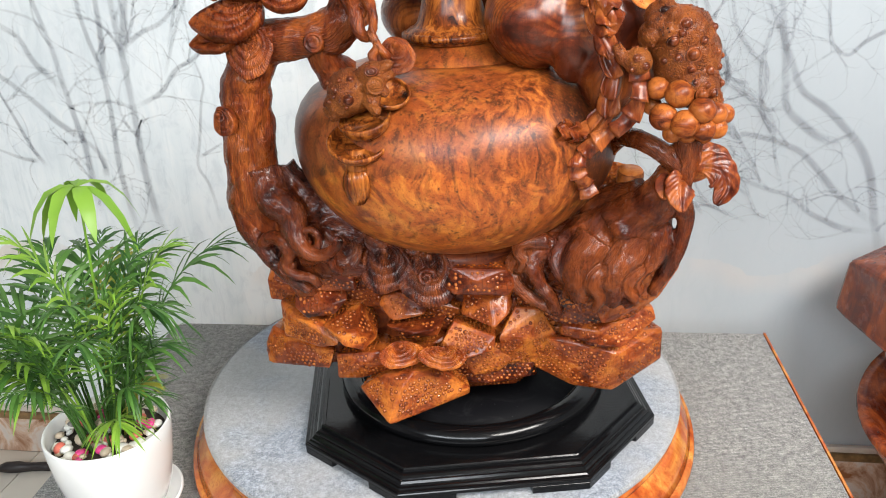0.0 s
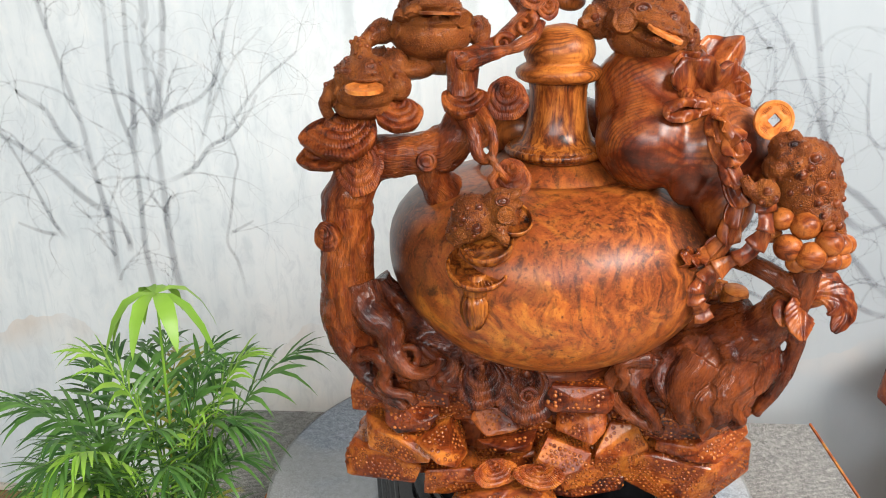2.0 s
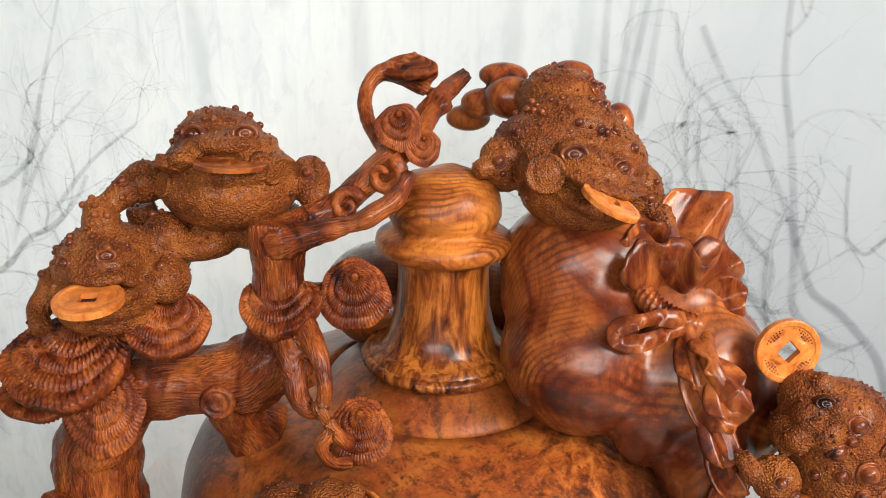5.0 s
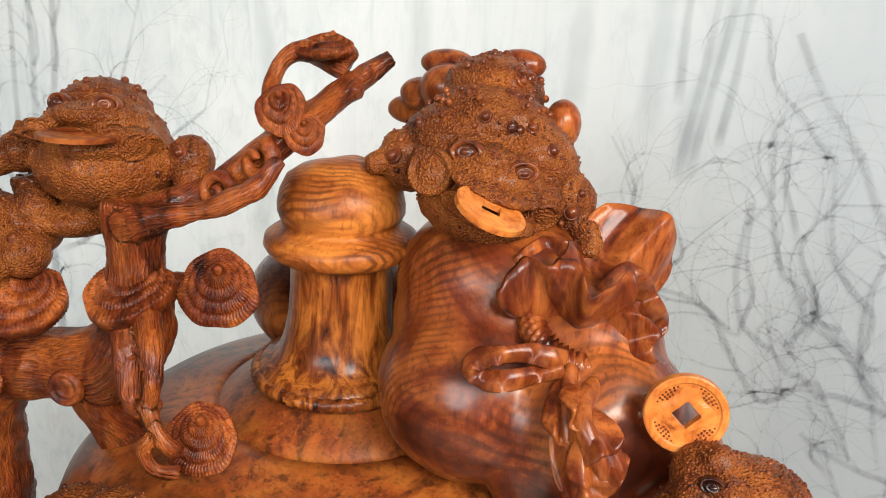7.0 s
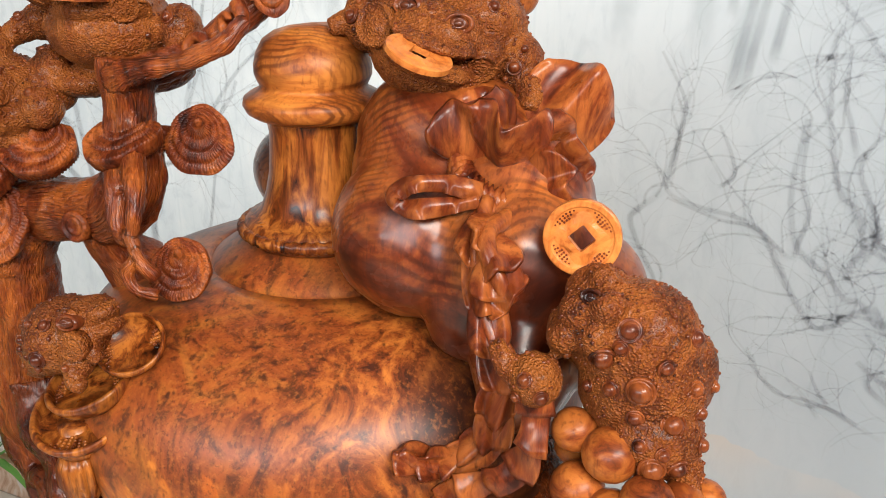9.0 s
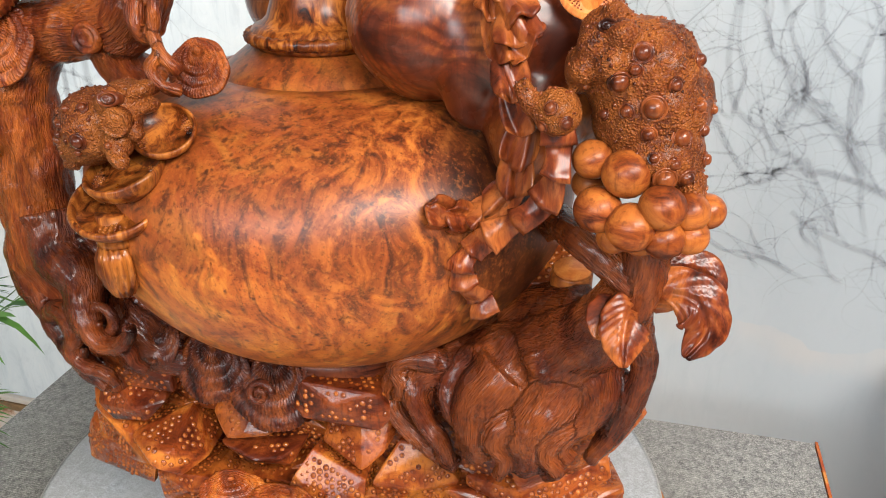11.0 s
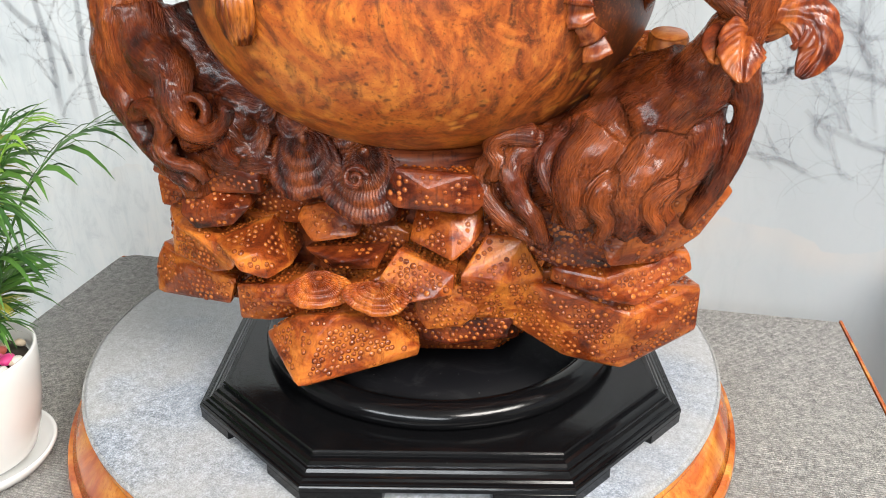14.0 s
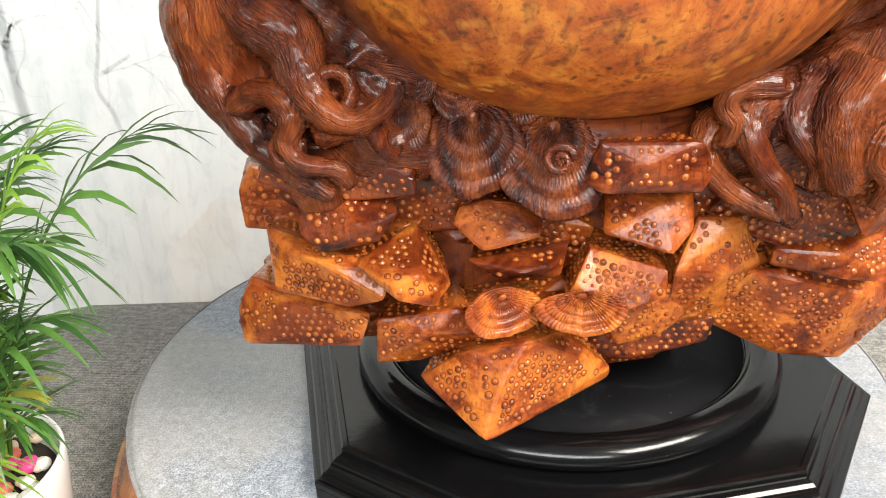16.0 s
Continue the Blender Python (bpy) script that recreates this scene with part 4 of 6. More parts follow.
def fungus(name, c, normal, r, thick, rings=4, squash=1.0, mat=WOOD_FUNGUS, lean=0.75):
    """A bracket fungus: a fan of growth rings that crowd towards the stem, with fine ribs across them."""
    prof = [(r * 0.7, -thick * 0.7), (r * 0.95, -thick * 0.5), (r * 1.03, -thick * 0.12), (r * 1.03, thick * 0.02)]
    for k in range(rings):
        u = 1 - 0.88 * k / rings
        w = 0.88 / rings
        h, k1 = thick * 0.3 * (1 - u), min(thick, r * 0.3)
        prof += [(r * u, k1 * 0.04 + h), (r * (u - 0.2 * w), k1 * 0.14 + h), (r * (u - 0.45 * w), k1 * 0.17 + h), (r * (u - 0.75 * w), k1 * 0.12 + h), (r * (u - 0.93 * w), k1 * 0.0 + h)]
    prof += [(r * 0.1, thick * 0.42), (r * 0.05, thick * 0.48), (0, thick * 0.5)]
    sides = 200
    bm = turned(bmesh.new(), (0, 0, 0), (0, 0, 1), prof, sides, squash)
    m = Matrix.Translation(c) @ Vector(normal).to_track_quat("Z", "Y").to_matrix().to_4x4()
    seed = Vector(c) * 50
    for v in bm.verts:
        q = math.hypot(v.co.x, v.co.y / squash) / r
        a = math.atan2(v.co.y, v.co.x)
        v.co.x, v.co.y = (k * (1 + 0.04 * math.sin(3 * a + seed.x) * q + 0.02 * math.sin(7 * a + seed.y) * q) for k in (v.co.x, v.co.y))
        v.co.y += r * lean * (1 - min(q, 1)) * 0.8
        ribs = math.sin(a * (58 if q > 0.45 else 28) + 1.2 * math.sin(q * 30))
        v.co.z += min(thick * 0.1, r * 0.03) * ribs * (0.12 < q < 1.035) + r * 0.07 * math.sin(2 * a + seed.z) * q - r * 0.1 * max(0, q - 0.6)
        v.co = m @ v.co
    return part(name, bm, mat, carving)


def coin(c, normal, r, thick=0.006, turn=0.0, mat=WOOD_COIN):
    """A carved cash coin with a square hole, a raised rim and four leaf-shaped hollows."""
    bm = bmesh.new()
    n, half = 48, r * 0.26
    m = Matrix.Translation(c) @ Vector(normal).to_track_quat("Z", "Y").to_matrix().to_4x4() @ pose(0, 0, 0, 0, 0, turn)

    def square(a):
        k = half / max(abs(math.cos(a)), abs(math.sin(a)))
        return Vector((math.cos(a) * k, math.sin(a) * k, 0))

    rows = []
    angles = [2 * math.pi * (k + 0.5) / n for k in range(n)]
    for kind, z in (("sq", -0.5), ("out", -0.5), ("out", 0.4), (0.96, 0.5), (0.84, 0.5), (0.8, 0.36), ("leaf", 0.3), (0.42, 0.42), ("sq", 0.42)):
        ring = []
        for a in angles:
            d = Vector((math.cos(a), math.sin(a), 0))
            if kind == "sq":
                p = square(a)
            elif kind == "leaf":
                p = d * r * (0.62 - 0.1 * math.cos(4 * a))
            else:
                p = d * r * (1.0 if kind == "out" else kind)
            depth = z - (0.12 * max(0, math.cos(4 * a)) if kind == "leaf" else 0)
            ring.append(bm.verts.new(m @ (p + Vector((0, 0, depth * thick)))))
        rows.append(ring)
    for a, b in zip(rows, rows[1:] + rows[:1]):
        for k in range(n):
            bm.faces.new((a[k], a[(k + 1) % n], b[(k + 1) % n], b[k]))
    # small dots, coloured dark like shaded punch marks
    if r > 0.0244 and thick > 0.005:
        for side in range(4):
            for i in range(-3, 4):
                for j in range(3):
                    a = side * math.pi / 2 + i * 0.14
                    q = r * (0.6 + 0.075 * j)
                    if abs(i) < 2 + j:
                        dot = bmesh.ops.create_icosphere(bm, subdivisions=1, radius=0.0009, matrix=m @ Matrix.Translation((q * math.cos(a), q * math.sin(a), thick * 0.27)))
                        for f in {f for v in dot["verts"] for f in v.link_faces}:
                            f.material_index = 1
    return part("coin", bm, [mat, WOOD_PUNCH_SHADE], carving, "carved coin with a square hole", False)


def flowing(me, limbs):
    """Gives every vertex its place along and across the nearest limb, for grain that follows the limbs."""
    at, go, left, up, along, thick = [], [], [], [], [], []
    for k, rows in enumerate(limbs):
        line = spline(rows, 8)
        n, side, s = len(line), Vector((0.3, -0.9, 0.2)), k * 0.731
        for i, row in enumerate(line):
            t = Vector(line[min(i + 1, n - 1)][:3] - line[max(i - 1, 0)][:3]).normalized()
            side = (side - t * side.dot(t)).normalized()
            s += float(np.linalg.norm(row[:3] - line[max(i - 1, 0)][:3]))
            at.append(row[:3])
            go.append(t)
            left.append(side.copy())
            up.append(t.cross(side))
            along.append(s)
            thick.append(row[3])
    at, go, left, up, along, thick = (np.array(q, float) for q in (at, go, left, up, along, thick))
    co = np.empty(len(me.vertices) * 3)
    me.vertices.foreach_get("co", co)
    co = co.reshape(-1, 3)
    out = np.zeros_like(co)
    for i in range(0, len(co), 4000):
        p = co[i:i + 4000]
        k = np.argmin(np.linalg.norm(p[:, None] - at[None], axis=2) - 0.8 * thick[None], axis=1)
        r = p - at[k]
        out[i:i + 4000, 0] = along[k] + (r * go[k]).sum(1)
        out[i:i + 4000, 1] = (r * left[k]).sum(1)
        out[i:i + 4000, 2] = (r * up[k]).sum(1)
    me.attributes.new("flow", "FLOAT_VECTOR", "POINT").data.foreach_set("vector", out.ravel())
    return me


def limbed(name, limbs, blobs, label, rough, mat, voxel=0.0026):
    bm = bmesh.new()
    for rows in limbs:
        tube(bm, rows, 12, 5, 1.0, 0.22)
    for c, r, *turn in blobs:
        ell(bm, c, r, *(turn or [(0, 0, 0)]))
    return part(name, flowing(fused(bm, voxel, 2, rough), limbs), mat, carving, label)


# the tree that arches over the gourd's west side
TREE = [
    [(-0.258, 1.075, 1.16, 0.03), (-0.274, 1.065, 1.2, 0.038), (-0.284, 1.06, 1.23, 0.043), (-0.285, 1.06, 1.30, 0.038), (-0.284, 1.06, 1.36, 0.035), (-0.281, 1.06, 1.405, 0.034), (-0.258, 1.06, 1.447, 0.032),
     (-0.215, 1.06, 1.464, 0.029), (-0.172, 1.06, 1.466, 0.029), (-0.138, 1.06, 1.483, 0.03), (-0.121, 1.06, 1.515, 0.024), (-0.122, 1.062, 1.55, 0.021), (-0.123, 1.068, 1.6, 0.024)],
    [(-0.165, 1.06, 1.45, 0.022), (-0.16, 1.066, 1.432, 0.022), (-0.15, 1.08, 1.41, 0.028)],
    [(-0.118, 1.075, 1.588, 0.014), (-0.085, 1.098, 1.601, 0.012), (-0.05, 1.118, 1.628, 0.0135), (-0.028, 1.14, 1.65, 0.0125), (-0.006, 1.185, 1.674, 0.0105), (0.006, 1.2, 1.685, 0.0095), (0.02, 1.209, 1.696, 0.0065)],
    [(-0.118, 1.055, 1.588, 0.014), (-0.088, 1.052, 1.597, 0.0085), (-0.058, 1.06, 1.604, 0.008), (-0.036, 1.075, 1.615, 0.008), (-0.022, 1.09, 1.634, 0.006)],
    [(-0.04, 1.128, 1.64, 0.009), (-0.06, 1.155, 1.655, 0.0065), (-0.068, 1.178, 1.677, 0.0065), (-0.06, 1.19, 1.694, 0.007), (-0.042, 1.2, 1.697, 0.01), (-0.014, 1.2, 1.684, 0.009)],
    [(-0.118, 1.068, 1.53, 0.014), (-0.095, 1.075, 1.538, 0.009), (-0.072, 1.082, 1.538, 0.0075)],
    # vine on the trunk's east side
    [(-0.12, 1.04, 1.525, 0.012), (-0.105, 1.02, 1.5, 0.01), (-0.1, 1.012, 1.478, 0.008), (-0.088, 1.006, 1.472, 0.006), (-0.08, 1.008, 1.488, 0.006), (-0.086, 1.02, 1.512, 0.008), (-0.1, 1.035, 1.53, 0.01)],
    [(-0.085, 1.006, 1.478, 0.0065), (-0.076, 1.0, 1.462, 0.005), (-0.083, 0.996, 1.45, 0.005), (-0.075, 0.995, 1.436, 0.005), (-0.062, 1.005, 1.43, 0.006)],
    [(-0.076, 1.0, 1.466, 0.005), (-0.068, 1.0, 1.455, 0.005), (-0.062, 1.005, 1.445, 0.006)],
    ]
ROOTS = [
    # two root legs with a hollow between them, and the roots that cross the rocks
    [(-0.296, 1.055, 1.26, 0.03), (-0.3, 1.045, 1.231, 0.024), (-0.29, 1.04, 1.192, 0.019), (-0.266, 1.03, 1.158, 0.016), (-0.243, 1.02, 1.137, 0.0135), (-0.222, 1.012, 1.124, 0.0115), (-0.2, 1.006, 1.112, 0.008)],
    [(-0.268, 1.05, 1.28, 0.03), (-0.253, 1.036, 1.247, 0.027), (-0.225, 1.024, 1.226, 0.023), (-0.216, 1.012, 1.197, 0.018), (-0.2, 1.0, 1.178, 0.013), (-0.183, 0.996, 1.171, 0.011), (-0.165, 0.994, 1.177, 0.0095), (-0.151, 0.99, 1.19, 0.008), (-0.147, 0.99, 1.203, 0.0065)],
    [(-0.272, 1.03, 1.178, 0.012), (-0.256, 1.018, 1.188, 0.011), (-0.236, 1.01, 1.187, 0.012), (-0.226, 1.004, 1.172, 0.0105), (-0.233, 1.003, 1.156, 0.0095), (-0.222, 1.0, 1.14, 0.0085), (-0.196, 0.999, 1.134, 0.008), (-0.185, 1.002, 1.12, 0.006)],
    [(-0.21, 1.012, 1.158, 0.011), (-0.19, 1.006, 1.163, 0.0095), (-0.167, 1.004, 1.165, 0.0085), (-0.162, 1.004, 1.15, 0.007), (-0.152, 1.01, 1.14, 0.007)],
    [(-0.255, 1.07, 1.27, 0.035), (-0.225, 1.07, 1.235, 0.034), (-0.19, 1.066, 1.215, 0.028), (-0.15, 1.07, 1.2, 0.022), (-0.11, 1.075, 1.185, 0.016)],
    [(-0.242, 1.055, 1.17, 0.028), (-0.225, 1.045, 1.13, 0.026), (-0.215, 1.04, 1.09, 0.02)],
    [(-0.2, 1.045, 1.17, 0.035), (-0.17, 1.045, 1.14, 0.03), (-0.13, 1.055, 1.13, 0.025)]]
limbed("tree", TREE, [((-0.03, 1.202, 1.697), (0.026, 0.016, 0.0115)), ((0.004, 1.19, 1.683), (0.008, 0.008, 0.007)), ((-0.004, 1.178, 1.672), (0.012, 0.01, 0.009))], "carved tree trunk with fine bark grain", ((0.02, 0.004), (0.006, 0.0015)), WOOD_BARK)
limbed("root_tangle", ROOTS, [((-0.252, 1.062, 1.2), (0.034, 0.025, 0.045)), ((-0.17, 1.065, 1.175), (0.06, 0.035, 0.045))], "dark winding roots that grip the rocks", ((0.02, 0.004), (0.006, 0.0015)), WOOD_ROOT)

for c, r, n, flip, start in (((-0.198, 1.012, 1.192), 0.023, (0.1, -1, 0.25), 1, 2.6), ((-0.235, 1.006, 1.15), 0.014, (-0.1, -1, 0.2), -1, 0.5), ((-0.03, 1.012, 1.133), 0.013, (0.1, -1, 0.4), 1, 0.0)):
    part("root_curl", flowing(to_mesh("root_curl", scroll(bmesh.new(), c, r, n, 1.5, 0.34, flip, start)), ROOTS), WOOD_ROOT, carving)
for c, r in (((-0.168, 1.031, 1.463), 0.014),):
    turned_bm = turned(bmesh.new(), c, (0.05, -1, 0.1), [(r, -0.01), (r, 0.001), (r * 0.85, 0.004), (r * 0.68, 0.003), (r * 0.62, 0.001), (r * 0.52, 0.003), (r * 0.3, 0.003), (r * 0.2, 0.001), (0, 0.0035)], 28)
    part("branch_knot", turned_bm, WOOD_FUNGUS, carving)

# bracket fungi on the tree
fungus("fungus", (-0.282, 1.03, 1.502), (-0.15, -0.45, 1), 0.052, 0.03, 5, 0.85)
fungus("fungus", (-0.306, 1.03, 1.474), (-0.2, -0.5, 1), 0.034, 0.022, 3, 0.85)
fungus("fungus", (-0.204, 1.04, 1.527), (0.15, -0.5, 1), 0.03, 0.026, 4)
fungus("fungus", (-0.257, 1.026, 1.455), (0.05, -1, 0.25), 0.032, 0.02, 4, 1.1)
fungus("fungus", (-0.119, 1.045, 1.543), (0, -0.35, 1), 0.03, 0.026, 4)
fungus("fungus", (-0.066, 1.075, 1.537), (0.25, -1, 0.35), 0.028, 0.014, 4)
fungus("fungus", (-0.306, 1.02, 1.36), (-0.55, -1, 0.1), 0.02, 0.02, 3)
fungus("fungus", (-0.057, 1.024, 1.445), (0.2, -1, 0.6), 0.025, 0.018, 4)
fungus("fungus", (-0.1, 1.02, 1.497), (0.1, -1, 0.1), 0.015, 0.014, 2)
fungus("fungus", (-0.034, 1.116, 1.664), (-0.1, -1, 0.35), 0.0185, 0.016, 3)
fungus("fungus", (-0.015, 1.115, 1.648), (0.25, -1, 0.2), 0.0145, 0.012, 3)
fungus("fungus", (-0.03, 1.19, 1.704), (-0.1, -0.35, 1), 0.025, 0.012, 3, 0.7)
part("leaf_curl", scroll(bmesh.new(), (-0.044, 1.101, 1.629), 0.0155, (-0.25, -1, 0.1), 1.1, 0.42, -1, 1.2), WOOD_FUNGUS, carving)
part("leaf_curl", scroll(bmesh.new(), (-0.072, 1.09, 1.606), 0.013, (-0.1, -1, 0.3), 1.2, 0.4, 1, 0.4), WOOD_FUNGUS, carving)


def warts(bm, spots):
    for x, y, z, r in spots:
        ell(bm, (x, y, z), r, (0, 0, 0), 2)
    return bm


def scattered_warts(bm, c, reach, aim, spread, count, seed, sizes):
    """Aims warts from c outwards, within spread of the aim; toad() later sets them on the skin."""
    rnd = random.Random(seed)
    aim = Vector(aim).normalized()
    made = 0
    while made < count:
        d = Vector((rnd.gauss(0, 1), rnd.gauss(0, 1), rnd.gauss(0, 1))).normalized()
        if d.dot(aim) > spread:
            ell(bm, Vector(c) + d * reach, rnd.choice(sizes), (0, 0, 0), 2)
            made += 1
    return bm


LOBE = [(1.06, -0.7), (1.06, 0.1), (1.0, 0.24), (0.9, 0.25), (0.8, 0.1), (0.6, 0.2), (0.3, 0.28), (0, 0.3)]


def toad(name, forms, tubes, spots, label, rough=0.004, voxel=0.002, eyes=(), fine=420, lobes=()):
    """One melted skin with cheek lobes, and warts and ringed eyes set on it."""
    bm = bmesh.new()
    for c, r, *turn in forms:
        ell(bm, c, r, *(turn or [(0, 0, 0)]))
    for row in tubes:
        tube(bm, row, 10)
    me = fused(bm, voxel, 1, ((0.012, rough * 0.6), (0.004, 0.0012)))
    skin = bmesh.new()
    skin.from_mesh(me)
    tree = BVHTree.FromBMesh(skin)
    skin.free()
    rnd = random.Random(len(me.vertices))
    tops = [v for v in me.vertices if v.normal.z > -0.35]
    groups = []
    seen = set()
    for v in spots.verts:
        if v in seen:
            continue
        stack, island = [v], []
        seen.add(v)
        while stack:
            q = stack.pop()
            island.append(q)
            for e in q.link_edges:
                o = e.other_vert(q)
                if o not in seen:
                    seen.add(o)
                    stack.append(o)
        mid = sum((q.co for q in island), Vector()) / len(island)
        groups.append((mid, (island[0].co - mid).length * 0.85))
    spots.clear()
    for v in rnd.sample(tops, min(len(tops), fine)):
        if v.normal.z > rnd.uniform(-0.6, 0.9):
            ell(spots, v.co, rnd.uniform(0.0008, 0.0017), (0, 0, 0), 1)
    for mid, r in groups:
        at, normal, _, _ = tree.find_nearest(mid)
        if r < 0.0032:
            ell(spots, at + normal * r * 0.15, r, (0, 0, 0), 2)
        else:
            turned(spots, at, normal, [(r * 1.4, -r * 0.3), (r * 1.38, r * 0.06), (r * 1.25, r * 0.14), (r * 1.12, r * 0.08), (r * 1.02, 0), (r * 0.98, r * 0.35), (r * 0.8, r * 0.72), (r * 0.45, r * 0.95), (0, r)], 18)
    balls = bmesh.new()
    for c, aim, r in eyes:
        out = Vector(aim).normalized()
        at, normal, _, _ = tree.ray_cast(Vector(c) + out * 0.04, -out, 0.06)
        base = (at or Vector(c)) - out * r * 0.2
        turned(spots, base, aim, [(r * 1.7, -0.009), (r * 1.6, r * 0.1), (r * 1.4, r * 0.5), (r * 1.2, r * 0.5), (r * 1.02, r * 0.1)], 24, 0.68)
        turned(balls, base, aim, [(r * 1.02, 0), (r * 0.98, r * 0.3), (r * 0.75, r * 0.62), (r * 0.6, r * 0.72), (r * 0.52, r * 0.6), (r * 0.42, r * 0.75), (r * 0.2, r * 0.86), (0, r * 0.88)], 24, 0.68)
    cheeks = bmesh.new()
    for c, aim, r in lobes:
        at, normal, _, _ = tree.find_nearest(Vector(c))
        turned(cheeks, at - normal * r * 0.1, normal + Vector(aim).normalized() * 0.25, [(a * r, b * r) for a, b in LOBE], 30)
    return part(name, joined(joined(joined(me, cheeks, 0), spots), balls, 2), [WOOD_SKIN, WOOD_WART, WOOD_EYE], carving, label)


# toad on the tree top, with a coin edge-on in its mouth
w = scattered_warts(bmesh.new(), (-0.175, 1.13, 1.65), 0.05, (-0.1, 0.3, 1), 0.15, 32, 21, (0.002, 0.003, 0.0036))
warts(w, [(-0.24, 1.07, 1.63, 0.0045), (-0.232, 1.06, 1.618, 0.003), (-0.104, 1.09, 1.635, 0.0048), (-0.107, 1.083, 1.615, 0.003), (-0.205, 1.09, 1.665, 0.003), (-0.215, 1.09, 1.655, 0.003), (-0.14, 1.11, 1.672, 0.003)])
toad("toad_figure", [((-0.177, 1.115, 1.646), (0.036, 0.04, 0.031)), ((-0.174, 1.112, 1.634), (0.046, 0.044, 0.026)), ((-0.167, 1.102, 1.617), (0.054, 0.052, 0.034)), ((-0.2, 1.1, 1.574), (0.042, 0.04, 0.0165)), ((-0.15, 1.12, 1.582), (0.04, 0.04, 0.02)), ((-0.23, 1.09, 1.622), 0.017),
                     ((-0.106, 1.115, 1.62), (0.017, 0.02, 0.02)), ((-0.162, 1.092, 1.653), (0.037, 0.036, 0.011), (-8, -2, 0)), ((-0.16, 1.086, 1.637), (0.043, 0.037, 0.0125), (4, -2, 0)), ((-0.184, 1.09, 1.661), (0.0115, 0.012, 0.009)), ((-0.147, 1.092, 1.661), (0.0115, 0.012, 0.009)),
                     ((-0.166, 1.088, 1.659), (0.016, 0.03, 0.0065)), ((-0.19, 1.075, 1.648), (0.02, 0.022, 0.007), (0, -24, 20)), ((-0.135, 1.08, 1.648), (0.02, 0.022, 0.007), (0, 24, -20))],
     [[(-0.236, 1.088, 1.622, 0.014), (-0.25, 1.068, 1.608, 0.0095), (-0.256, 1.058, 1.592, 0.0085)], [(-0.106, 1.115, 1.618, 0.015), (-0.1, 1.1, 1.604, 0.011), (-0.1, 1.085, 1.592, 0.0075)],
      [(-0.24, 1.1, 1.6, 0.012), (-0.235, 1.1, 1.584, 0.013), (-0.21, 1.09, 1.57, 0.013)]], w,
     "carved toad with warty back on the branch", eyes=(((-0.185, 1.079, 1.662), (-0.35, -1, 0.35), 0.0068), ((-0.147, 1.081, 1.662), (0.3, -1, 0.35), 0.0068)),
     lobes=(((-0.186, 1.055, 1.641), (-0.4, -1, 0.1), 0.0095), ((-0.2, 1.06, 1.634), (-0.6, -1, 0.1), 0.0105), ((-0.213, 1.07, 1.627), (-0.8, -1, 0.1), 0.0105), ((-0.129, 1.058, 1.642), (0.4, -1, 0.1), 0.0095), ((-0.118, 1.068, 1.636), (0.7, -1, 0.1), 0.011), ((-0.111, 1.082, 1.63), (0.9, -1, 0.1), 0.0105)))
coin((-0.15, 1.05, 1.6465), (0.03, 0.06, 1), 0.0262, 0.0036, 0, WOOD_BERRY)

# toad on the bracket fungus, showing a coin
w = scattered_warts(bmesh.new(), (-0.25, 1.06, 1.575), 0.045, (-0.2, 0, 1), 0.1, 26, 22, (0.0025, 0.0034))
warts(w, [(-0.205, 1.04, 1.572, 0.004), (-0.295, 1.05, 1.556, 0.004), (-0.268, 1.03, 1.594, 0.0036), (-0.25, 1.032, 1.598, 0.0036)])
toad("toad_figure", [((-0.25, 1.055, 1.57), (0.038, 0.042, 0.028)), ((-0.248, 1.04, 1.574), (0.032, 0.032, 0.02)), ((-0.246, 1.04, 1.55), (0.038, 0.036, 0.022)), ((-0.288, 1.055, 1.55), 0.016), ((-0.205, 1.05, 1.556), 0.018),
                     ((-0.25, 1.05, 1.53), (0.04, 0.034, 0.016)), ((-0.212, 1.075, 1.575), (0.02, 0.02, 0.028)), ((-0.24, 1.018, 1.571), (0.024, 0.016, 0.006)), ((-0.24, 1.02, 1.556), (0.026, 0.018, 0.008)), ((-0.261, 1.026, 1.58), 0.009), ((-0.236, 1.026, 1.586), 0.009)],
     [[(-0.258, 1.064, 1.612, 0.01), (-0.252, 1.055, 1.6, 0.014), (-0.25, 1.045, 1.588, 0.012)], [(-0.29, 1.05, 1.55, 0.013), (-0.298, 1.035, 1.535, 0.009), (-0.29, 1.02, 1.525, 0.008)]], w, "small carved toad holding a coin on a fungus",
     eyes=(((-0.263, 1.018, 1.58), (-0.5, -1, 0.35), 0.0048), ((-0.234, 1.018, 1.586), (0.4, -1, 0.35), 0.0048)), lobes=(((-0.275, 1.025, 1.57), (-0.6, -1, 0.2), 0.009), ((-0.285, 1.032, 1.56), (-0.8, -1, 0.1), 0.009), ((-0.215, 1.025, 1.572), (0.6, -1, 0.1), 0.009)))
coin((-0.238, 0.992, 1.563), (0.03, -0.14, 1), 0.0234, 0.005)

